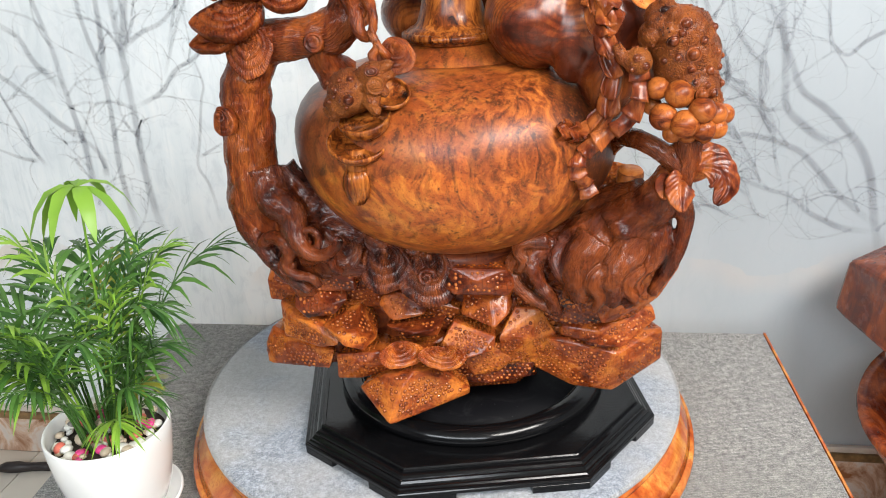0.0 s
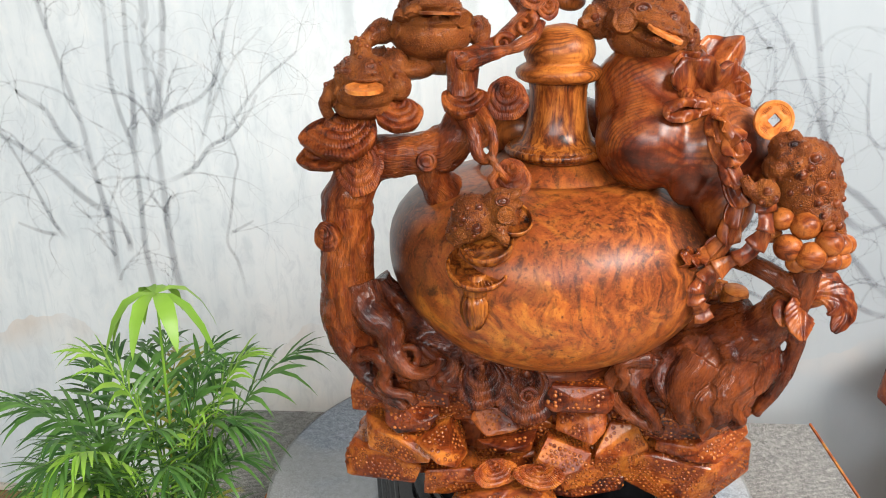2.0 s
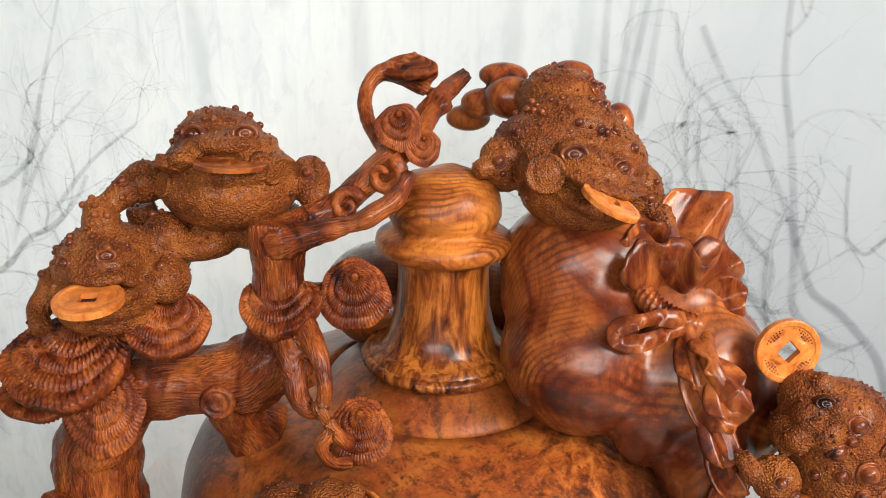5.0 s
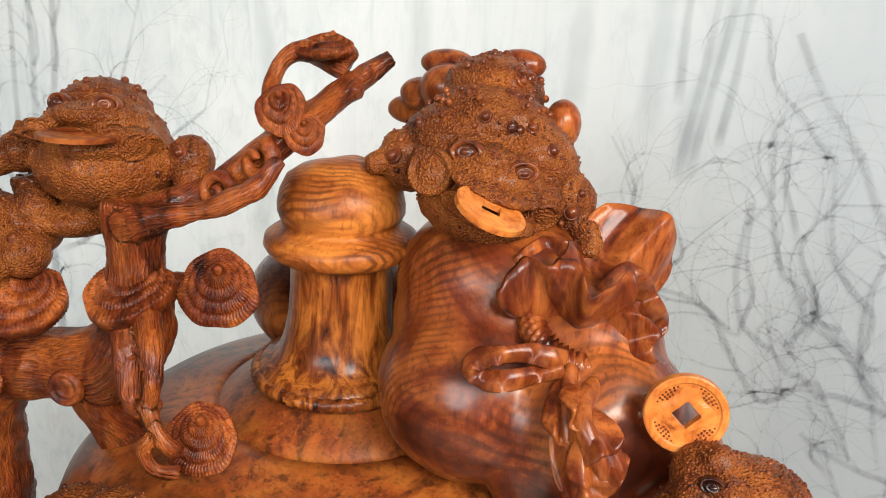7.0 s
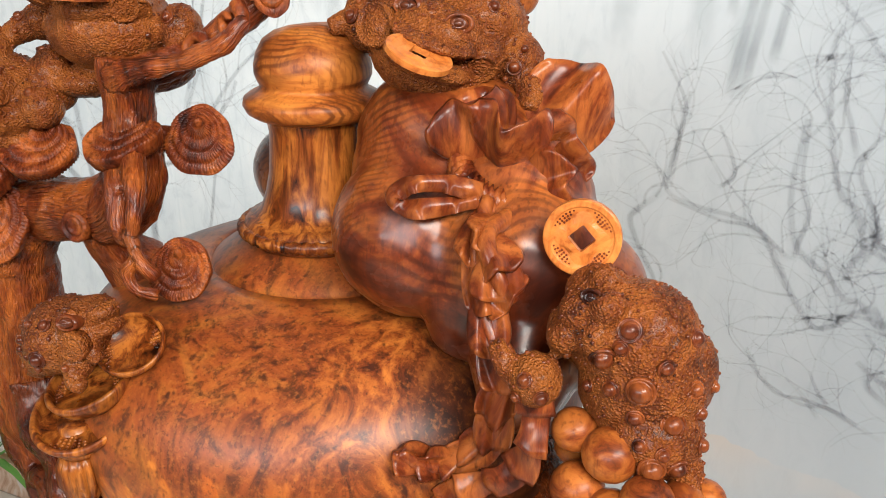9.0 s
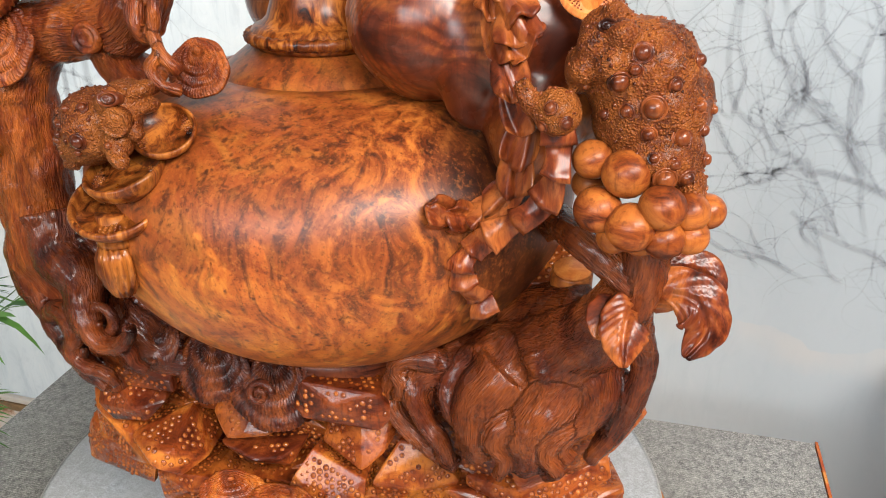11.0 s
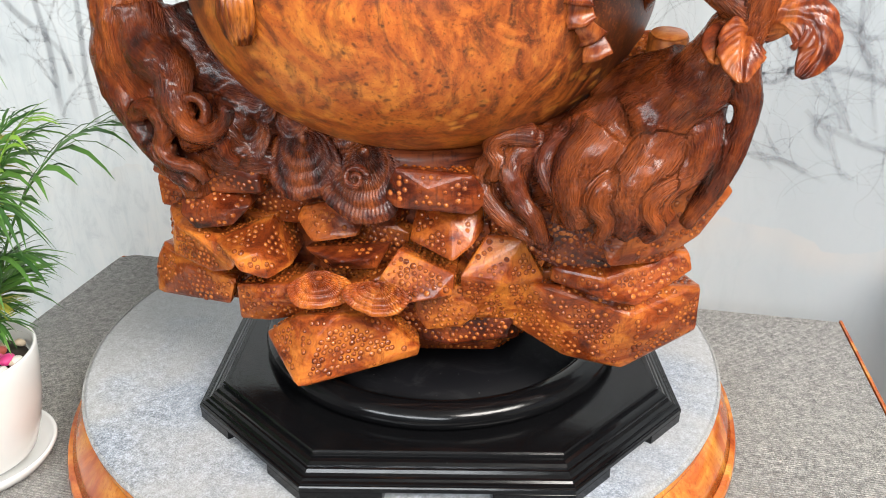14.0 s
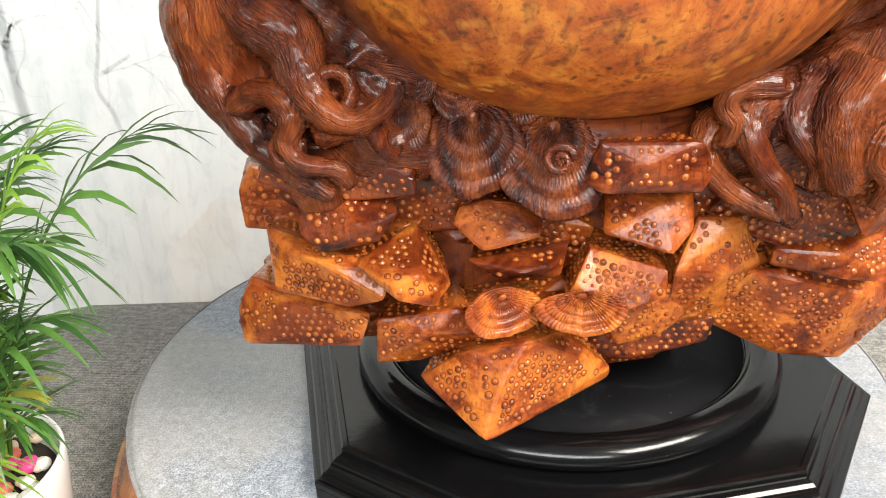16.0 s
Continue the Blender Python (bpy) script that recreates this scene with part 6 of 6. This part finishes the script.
def carved_leaf(bm, points, wide, seed):
    """An arching leaf with a hollow midrib, slanting veins and a notched rim."""
    line = spline(points, 10)
    n, nu = len(line), 21
    top, low = [], []
    for i, p in enumerate(line):
        v = i / (n - 1)
        t = Vector(line[min(i + 1, n - 1)] - line[max(i - 1, 0)]).normalized()
        face = Vector((0.15, -1, 0.45))
        face = (face - t * face.dot(t)).normalized()
        side = t.cross(face)
        w = wide * math.sin(math.pi * (0.12 + 0.86 * v)) ** 0.7
        up, down = [], []
        for k in range(nu):
            u = k / (nu - 1) * 2 - 1
            rim = 1 + 0.1 * abs(math.sin(v * 14 + seed)) * abs(u) ** 3
            vein = 0.0011 * math.sin((v * 1.6 - abs(u) * 0.45) * 34) * min(1, 4 * abs(u)) * (1 - v * 0.4)
            q = Vector(p) + side * u * w * rim + t * abs(u) * w * 0.35 * (1 - v) + face * (-0.3 * w * u * u - 0.0035 * math.exp(-(u / 0.13) ** 2) + vein)
            up.append(bm.verts.new(q))
            down.append(bm.verts.new(q - face * 0.004))
        top.append(up)
        low.append(down)
    for i in range(n - 1):
        for k in range(nu - 1):
            bm.faces.new((top[i][k], top[i][k + 1], top[i + 1][k + 1], top[i + 1][k]))
            bm.faces.new((low[i][k], low[i + 1][k], low[i + 1][k + 1], low[i][k + 1]))
        for k in (0, nu - 1):
            bm.faces.new((top[i][k], top[i + 1][k], low[i + 1][k], low[i][k]))
    for i in (0, n - 1):
        for k in range(nu - 1):
            bm.faces.new((top[i][k], low[i][k], low[i][k + 1], top[i][k + 1]))
    return bm


for points, wide, seed in (([(0.318, 1.01, 1.285), (0.335, 1.0, 1.302), (0.358, 0.995, 1.3), (0.366, 0.99, 1.28), (0.354, 0.984, 1.258)], 0.021, 1), ([(0.318, 1.02, 1.29), (0.34, 1.03, 1.308), (0.364, 1.035, 1.304), (0.376, 1.03, 1.285)], 0.018, 2),
                           ([(0.314, 1.0, 1.288), (0.31, 0.984, 1.29), (0.308, 0.97, 1.275), (0.31, 0.962, 1.256)], 0.018, 3), ([(0.306, 1.005, 1.29), (0.293, 0.99, 1.284), (0.288, 0.978, 1.268)], 0.014, 4)):
    part("leaf", carved_leaf(bmesh.new(), points, wide, seed), WOOD_CLOTH, carving)

bm = turned(bmesh.new(), (0.252, 1.095, 1.21), (0.05, -0.2, 1), [(0.021, 0), (0.019, 0.03), (0.0185, 0.062), (0.017, 0.064), (0, 0.064)], 24)
stub = part("branch_stub", bm, WOOD_CAP, carving, "cut branch stub")
bm = turned(bmesh.new(), (0.252, 1.095, 1.21), (0.05, -0.2, 1), [(0.0172, 0.0642), (0.016, 0.0658), (0, 0.0664)], 24)
part("cut_face", bm, WOOD_COIN, stub, "pale golden cut face")

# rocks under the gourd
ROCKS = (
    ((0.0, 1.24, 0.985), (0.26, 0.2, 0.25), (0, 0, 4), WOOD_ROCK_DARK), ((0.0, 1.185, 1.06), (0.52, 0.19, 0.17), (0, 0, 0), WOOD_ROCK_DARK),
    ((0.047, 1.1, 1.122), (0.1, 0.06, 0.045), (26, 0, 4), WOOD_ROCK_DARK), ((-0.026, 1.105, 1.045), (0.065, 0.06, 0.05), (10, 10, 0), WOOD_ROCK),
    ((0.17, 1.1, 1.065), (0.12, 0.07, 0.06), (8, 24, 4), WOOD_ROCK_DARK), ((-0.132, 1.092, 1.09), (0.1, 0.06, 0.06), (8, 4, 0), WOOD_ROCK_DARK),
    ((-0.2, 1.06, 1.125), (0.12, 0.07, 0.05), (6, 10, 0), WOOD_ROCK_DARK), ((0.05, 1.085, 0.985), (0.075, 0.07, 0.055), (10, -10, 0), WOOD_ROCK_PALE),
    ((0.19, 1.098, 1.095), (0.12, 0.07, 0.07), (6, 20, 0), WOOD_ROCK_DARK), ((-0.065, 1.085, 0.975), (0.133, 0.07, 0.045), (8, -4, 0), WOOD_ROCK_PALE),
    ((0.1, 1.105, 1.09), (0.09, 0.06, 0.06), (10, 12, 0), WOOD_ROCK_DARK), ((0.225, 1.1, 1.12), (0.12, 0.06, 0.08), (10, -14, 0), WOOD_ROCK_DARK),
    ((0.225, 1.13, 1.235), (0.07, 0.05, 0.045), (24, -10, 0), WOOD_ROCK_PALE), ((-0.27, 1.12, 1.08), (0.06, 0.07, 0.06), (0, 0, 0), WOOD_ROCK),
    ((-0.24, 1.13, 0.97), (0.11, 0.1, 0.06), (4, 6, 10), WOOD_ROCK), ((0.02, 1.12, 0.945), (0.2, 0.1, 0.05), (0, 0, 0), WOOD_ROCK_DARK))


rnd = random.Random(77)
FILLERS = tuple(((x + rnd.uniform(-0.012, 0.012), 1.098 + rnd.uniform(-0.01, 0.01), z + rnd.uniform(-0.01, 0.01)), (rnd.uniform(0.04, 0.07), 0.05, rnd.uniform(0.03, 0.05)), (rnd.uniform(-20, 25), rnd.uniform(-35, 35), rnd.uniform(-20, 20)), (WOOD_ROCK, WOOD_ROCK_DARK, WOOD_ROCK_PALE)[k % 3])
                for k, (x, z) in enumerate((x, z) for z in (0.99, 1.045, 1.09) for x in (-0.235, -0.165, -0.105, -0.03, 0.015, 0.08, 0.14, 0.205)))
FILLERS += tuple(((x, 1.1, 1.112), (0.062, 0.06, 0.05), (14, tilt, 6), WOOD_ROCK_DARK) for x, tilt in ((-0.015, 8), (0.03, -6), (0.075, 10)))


def hull_rock(corners, mat, bevel=0.003):
    """A block from its own corners."""
    bm = bmesh.new()
    verts = [bm.verts.new(p) for p in corners]
    bmesh.ops.convex_hull(bm, input=verts)
    bmesh.ops.dissolve_limit(bm, angle_limit=radians(8), verts=bm.verts[:], edges=bm.edges[:])
    bmesh.ops.bevel(bm, geom=bm.edges[:], offset=bevel, segments=2, affect="EDGES", profile=0.6, clamp_overlap=True)
    bmesh.ops.recalc_face_normals(bm, faces=bm.faces[:])
    return part("rock", beaded(bm), [mat, WOOD_BEAD_GLINT, WOOD_PUNCH_SHADE], carving, "", False)


def ledge(front, mat, deep=0.07, bevel=0.003):
    """A block whose front corners are given; its back narrows into the heap."""
    mid = sum((Vector(p) for p in front), Vector()) / len(front)
    back = [tuple(mid.lerp(Vector(p), 0.8) + Vector((0, deep, 0))) for p in front]
    return hull_rock(list(front) + back, mat, bevel)


# the slab that juts out over the dish, then the ledges from east to west
ledge([(-0.101, 1.005, 0.975), (-0.145, 1.015, 0.942), (-0.091, 0.966, 0.911), (-0.085, 0.97, 0.907), (0.026, 1.045, 0.929), (0.023, 1.047, 0.917), (-0.02, 1.035, 0.974), (-0.07, 0.985, 0.962), (-0.05, 1.0, 0.985)], WOOD_ROCK_PALE, 0.06, 0.004)
ledge([(0.335, 1.098, 1.121), (0.308, 1.095, 1.072), (0.27, 1.087, 1.041), (0.221, 1.037, 1.053), (0.2, 1.05, 1.1), (0.262, 1.055, 1.115), (0.317, 1.085, 1.146)], WOOD_ROCK)
ledge([(0.303, 1.114, 1.045), (0.308, 1.108, 1.027), (0.254, 1.062, 1.0), (0.219, 1.053, 1.008), (0.163, 1.067, 1.033), (0.162, 1.07, 1.015), (0.218, 1.058, 1.031), (0.24, 1.1, 1.052)], WOOD_ROCK)
ledge([(0.322, 1.13, 1.0), (0.323, 1.13, 0.944), (0.245, 1.085, 0.909), (0.218, 1.075, 0.922), (0.18, 1.08, 0.92), (0.112, 1.083, 0.955), (0.142, 1.06, 1.014), (0.25, 1.068, 0.985), (0.275, 1.085, 0.965)], WOOD_ROCK_PALE, 0.06, 0.004)
ledge([(0.094, 1.062, 1.066), (0.132, 1.062, 1.064), (0.156, 1.071, 1.017), (0.126, 1.08, 0.959), (0.074, 1.059, 0.965), (0.071, 1.037, 1.025), (0.115, 1.043, 1.02)], WOOD_ROCK_PALE)
ledge([(0.004, 1.032, 1.141), (0.084, 1.034, 1.139), (0.1, 1.045, 1.112), (0.086, 1.03, 1.098), (0.006, 1.026, 1.1), (-0.01, 1.035, 1.108), (0.04, 1.024, 1.124)], WOOD_ROCK_DARK, 0.05)
ledge([(0.017, 1.078, 1.097), (0.088, 1.066, 1.094), (0.091, 1.064, 1.072), (0.085, 1.04, 1.062), (0.066, 1.026, 1.046), (0.013, 1.05, 1.056), (0.06, 1.045, 1.085)], WOOD_ROCK)
ledge([(0.066, 1.036, 1.028), (0.065, 1.031, 1.006), (0.017, 1.016, 0.997), (-0.02, 1.03, 1.005), (-0.012, 1.03, 1.022), (0.002, 1.048, 1.045), (0.045, 1.022, 1.004)], WOOD_ROCK_PALE)
ledge([(-0.089, 1.03, 1.05), (-0.113, 1.05, 1.069), (-0.107, 1.055, 1.082), (-0.084, 1.055, 1.088), (-0.056, 1.052, 1.085), (-0.037, 1.048, 1.071), (-0.039, 1.038, 1.059), (-0.07, 1.034, 1.06)], WOOD_ROCK, 0.05)
ledge([(-0.012, 1.068, 1.042), (-0.022, 1.044, 1.02), (-0.07, 1.036, 1.019), (-0.102, 1.036, 1.041), (-0.055, 1.026, 1.033), (-0.03, 1.034, 1.036)], WOOD_ROCK_DARK, 0.06)
ledge([(-0.162, 0.993, 1.04), (-0.192, 1.01, 1.051), (-0.143, 1.06, 1.068), (-0.114, 1.034, 1.02), (-0.128, 1.0, 1.016), (-0.156, 0.993, 1.026), (-0.138, 1.003, 1.046)], WOOD_ROCK_PALE, 0.06)
ledge([(-0.272, 1.06, 1.067), (-0.256, 1.04, 1.054), (-0.222, 1.02, 1.049), (-0.168, 1.0, 1.023), (-0.2, 1.015, 1.01), (-0.268, 1.05, 1.009), (-0.16, 1.01, 1.045)], WOOD_ROCK_PALE)
ledge([(-0.237, 1.043, 1.113), (-0.165, 1.055, 1.106), (-0.155, 1.03, 1.086), (-0.171, 1.015, 1.068), (-0.217, 1.02, 1.057), (-0.236, 1.022, 1.074), (-0.18, 1.01, 1.083)], WOOD_ROCK_DARK, 0.05)
ledge([(-0.296, 1.07, 1.014), (-0.183, 1.03, 0.994), (-0.195, 1.035, 0.96), (-0.309, 1.066, 0.947), (-0.312, 1.075, 0.98), (-0.25, 1.045, 1.0), (-0.24, 1.05, 0.952)], WOOD_ROCK_PALE, 0.07, 0.005)
ledge([(-0.178, 1.022, 0.995), (-0.108, 1.018, 1.006), (-0.081, 1.018, 0.982), (-0.1, 1.025, 0.965), (-0.144, 1.028, 0.95), (-0.182, 1.03, 0.947), (-0.13, 1.012, 0.985)], WOOD_ROCK)
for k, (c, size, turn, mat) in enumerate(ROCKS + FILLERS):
    part("rock", beaded(rock(bmesh.new(), c, size, turn, 100 + k)), [mat, WOOD_BEAD_GLINT, WOOD_PUNCH_SHADE], carving, "", False)
# fungi below the gourd, in the copy of the wood coloured for shade
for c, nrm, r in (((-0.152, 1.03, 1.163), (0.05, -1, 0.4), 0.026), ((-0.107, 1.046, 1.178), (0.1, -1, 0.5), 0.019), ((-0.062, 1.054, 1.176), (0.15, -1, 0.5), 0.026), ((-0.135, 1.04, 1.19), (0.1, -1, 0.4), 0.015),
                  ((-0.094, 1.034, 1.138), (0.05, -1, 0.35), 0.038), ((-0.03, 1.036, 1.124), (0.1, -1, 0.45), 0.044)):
    fungus("fungus", c, nrm, r, r * 0.24, 4, 1.0, WOOD_FUNGUS_SHADED, 0.9)
for c, nrm, r, flat in (((-0.072, 1.003, 1.01), (0.35, -0.85, 0.6), 0.033, 0.6), ((-0.01, 1.0, 1.01), (-0.05, -0.8, 0.75), 0.036, 0.5)):
    fungus("fungus", c, nrm, r, r * 0.35, 4, flat, WOOD_ROCK_PALE, 0.5)

# ---- the potted palm ----
POT = (-0.575, 1.0)
palm = thing("potted_palm", "green parlour palm in a round white ceramic pot on the table", "plant", at=(*POT, TABLE_Z))
bm = lathe(bmesh.new(), POT, [(0, 0.704), (0.066, 0.704), (0.074, 0.712), (0.085, 0.745), (0.094, 0.79), (0.099, 0.835), (0.1, 0.857), (0.0985, 0.861), (0.096, 0.86), (0.094, 0.855), (0.092, 0.835), (0.088, 0.825), (0, 0.825)], 64)
part("pot", bm, CERAMIC, palm, "glossy white ceramic pot")
bm = lathe(bmesh.new(), POT, [(0, 0.692), (0.075, 0.692), (0.092, 0.7), (0.1, 0.714), (0.098, 0.717), (0.094, 0.715), (0.085, 0.704), (0, 0.7035)], 64)
part("saucer", bm, CERAMIC, palm, "white ceramic saucer")
bm = lathe(bmesh.new(), POT, [(0.0905, 0.83), (0.06, 0.836), (0, 0.84)], 40, False)
part("soil", bm, SOIL, palm)
rnd = random.Random(5)
for k in range(95):
    a, r = rnd.uniform(0, 6.28), 0.088 * math.sqrt(rnd.random())
    s = rnd.uniform(0.005, 0.0105)
    m = rnd.choices(PEBBLES, (9, 6, 3, 1.5, 0.3, 0.5))[0]
    part("pebble", ell(bmesh.new(), (POT[0] + r * math.cos(a), POT[1] + r * math.sin(a), 0.838 + s * 0.4 + rnd.uniform(0, 0.006)), (s * 1.2, s, s * 0.75), (rnd.uniform(-30, 30), rnd.uniform(-30, 30), rnd.uniform(0, 180)), 2), m, palm)


def frond(base, out, rise, length, droop, seed, leaf):
    """One feather leaf: a bending midrib with paired narrow leaflets."""
    rnd = random.Random(seed)
    bm = bmesh.new()
    d = Vector((math.cos(out), math.sin(out), 0))
    n = 26
    line = []
    for i in range(n):
        u = i / (n - 1)
        line.append(Vector(base) + d * length * (0.22 * u + 0.62 * u * u * droop) + Vector((0, 0, 1)) * (rise * (u - 0.42 * droop * u ** 3)))
    tube(bm, [(*p, 0.0026 * (1 - 0.75 * i / n)) for i, p in list(enumerate(line))[::3]], 5, 2)
    first = int(n * 0.42)
    for i in range(first, n):
        t = (line[min(i + 1, n - 1)] - line[i - 1]).normalized()
        side = t.cross(Vector((0, 0, 1))).normalized()
        up = side.cross(t)
        u = (i - first) / (n - 1 - first)
        if (i - first) % 3 == 2 and u < 0.9:
            continue
        reach = (0.085 + 0.28 * length) * (0.38 + 0.34 * math.sin(math.pi * min(1, u * 0.85 + 0.12))) * rnd.uniform(0.8, 1.1)
        for sgn in (-1, 1):
            go = (side * sgn * (0.9 - 0.45 * u) + t * (0.6 + 0.7 * u) + up * rnd.uniform(-0.1, 0.25)).normalized()
            wide, sag = reach * 0.042 * rnd.uniform(0.85, 1.2), rnd.uniform(0.6, 1.7)
            flat = go.cross(up).normalized()
            rows = []
            for j, (q, w) in enumerate(((0, 0.35), (0.3, 1.0), (0.6, 0.85), (0.85, 0.45), (1.0, 0.03))):
                p = line[i] + go * reach * q + Vector((0, 0, -1)) * reach * 0.5 * q * q * sag
                rows.append((bm.verts.new(p - flat * wide * w), bm.verts.new(p - up * wide * 0.25 * w), bm.verts.new(p + flat * wide * w)))
            for a, b in zip(rows, rows[1:]):
                bm.faces.new((a[0], a[1], b[1], b[0]))
                bm.faces.new((a[1], a[2], b[2], b[1]))
    return part("frond", bm, leaf, palm)


rnd = random.Random(11)
for k in range(42):
    a = k * 2.399 + rnd.uniform(-0.3, 0.3)
    r = 0.05 * math.sqrt(rnd.random())
    tall = rnd.choice((0.1, 0.15, 0.2, 0.25, 0.3, 0.33))
    leaf = rnd.choices((LEAF, LEAF_YOUNG, LEAF_YELLOW), (9, 1.6, 0.6))[0]
    frond((POT[0] + r * math.cos(a), POT[1] + r * math.sin(a), 0.836), a, tall * 1.27, (0.13 + tall * 0.36 * rnd.uniform(0.8, 1.15)) * (1 - 0.42 * max(0, math.cos(a))), rnd.uniform(0.5, 0.95), 300 + k, leaf)
frond((POT[0] + 0.04, POT[1] + 0.03, 0.836), 0.5, 0.41, 0.28, 0.62, 401, LEAF)
frond((POT[0] + 0.01, POT[1] + 0.03, 0.836), 3.4, 0.47, 0.18, 0.6, 404, LEAF_YOUNG)
frond((POT[0] - 0.01, POT[1] + 0.02, 0.836), 0.1, 0.45, 0.15, 0.6, 405, LEAF)
frond((POT[0] - 0.02, POT[1] + 0.02, 0.836), 2.4, 0.4, 0.2, 0.6, 403, LEAF)


def young_fan(base, top, count, reach, seed):
    """A young shoot: one stem with a tuft of broad leaflets that hang from its tip."""
    rnd = random.Random(seed)
    bm = tube(bmesh.new(), [(*base, 0.0028), (*Vector(base).lerp(Vector(top), 0.5), 0.0024), (*top, 0.0018)], 6, 4)
    for k in range(count):
        a = 2 * math.pi * (k + rnd.uniform(-0.25, 0.25)) / count
        go = Vector((math.cos(a), math.sin(a), rnd.uniform(0.1, 0.6))).normalized()
        side = go.cross(Vector((0, 0, 1))).normalized()
        long, wide = reach * rnd.uniform(0.75, 1.1), reach * rnd.uniform(0.075, 0.11)
        rows = []
        for q, w in ((0, 0.15), (0.2, 0.75), (0.45, 1.0), (0.7, 0.8), (0.9, 0.4), (1.0, 0.03)):
            p = Vector(top) + go * long * q * (1 - 0.25 * q) + Vector((0, 0, -1)) * long * 0.95 * q * q
            rows.append((bm.verts.new(p - side * wide * w), bm.verts.new(p - Vector((0, 0, 1)) * wide * 0.3 * w), bm.verts.new(p + side * wide * w)))
        for r0, r1 in zip(rows, rows[1:]):
            bm.faces.new((r0[0], r0[1], r1[1], r1[0]))
            bm.faces.new((r0[1], r0[2], r1[2], r1[1]))
    return part("frond", bm, LEAF_YOUNG, palm, "young bright green tuft of hanging leaflets")


young_fan((POT[0], POT[1] + 0.03, 0.836), (-0.585, 1.08, 1.245), 8, 0.125, 451)

# ---- the second carving beside the table ----
other = thing("large_wood_carving", "large varnished brown wood carving standing on the floor beside the table", "sculpture", at=(1.12, 1.6, 0))
part("block", rock(bmesh.new(), (1.02, 1.66, 0.775), (0.34, 0.34, 0.18), (4, 6, 10), 501, 0.1), WOOD_BIG, other, "faceted varnished block", False)
bm = bmesh.new()
ell(bm, (1.05, 1.66, 0.66), (0.15, 0.16, 0.1))
ell(bm, (1.12, 1.66, 0.54), (0.16, 0.18, 0.14))
part("waist", fused(bm, 0.01, 4, ((0.05, 0.02),)), WOOD_BIG, other)
bm = turned(bmesh.new(), (1.15, 1.66, 0.48), (-0.25, -0.2, 1), [(0, -0.16), (0.14, -0.13), (0.24, -0.04), (0.275, 0.06), (0.27, 0.075), (0.25, 0.07), (0.2, 0.0), (0, -0.03)], 48)
part("bowl", bm, WOOD_BIG, other, "dark red varnished bowl-shaped rim")
part("pedestal", lathe(bmesh.new(), (1.12, 1.6), [(0.2, 0), (0.22, 0.02), (0.2, 0.1), (0.14, 0.2), (0.13, 0.34), (0.16, 0.42)], 40), WOOD_BIG, other)

# ---- a dark wooden piece on the floor ----
bm = tube(bmesh.new(), [(-1.62, 1.86, 0.012, 0.008), (-1.59, 1.865, 0.018, 0.018), (-1.55, 1.872, 0.018, 0.018), (-1.52, 1.878, 0.016, 0.014), (-1.45, 1.885, 0.016, 0.015)], 12, 5, 1.0, 0.2)
single("wooden_offcut", bm, plain("dark_brown_wood", (0.03, 0.022, 0.02), 0.45, 0.4, 40.0), "dark brown carved wooden offcut lying on the floor tiles", "wood", smooth=True)

# ---- floor tiles ----
tile = bmesh.new()
box(tile, (0, 0, -0.004), (0.597, 0.597, 0.0), 0.001)
tile_mesh = to_mesh("tile", tile, False)
tile_mesh.materials.append(TILE)
for i in range(11):
    for j in range(10):
        x, y = -3.35 + i * 0.6, 1.975 - (j + 1) * 0.6
        if y < -3.6:
            continue
        ob = new("tile", tile_mesh)
        ob.parent = floor
        ob.matrix_basis = pose(x + 0.0015, y + 0.0015, 0.0)
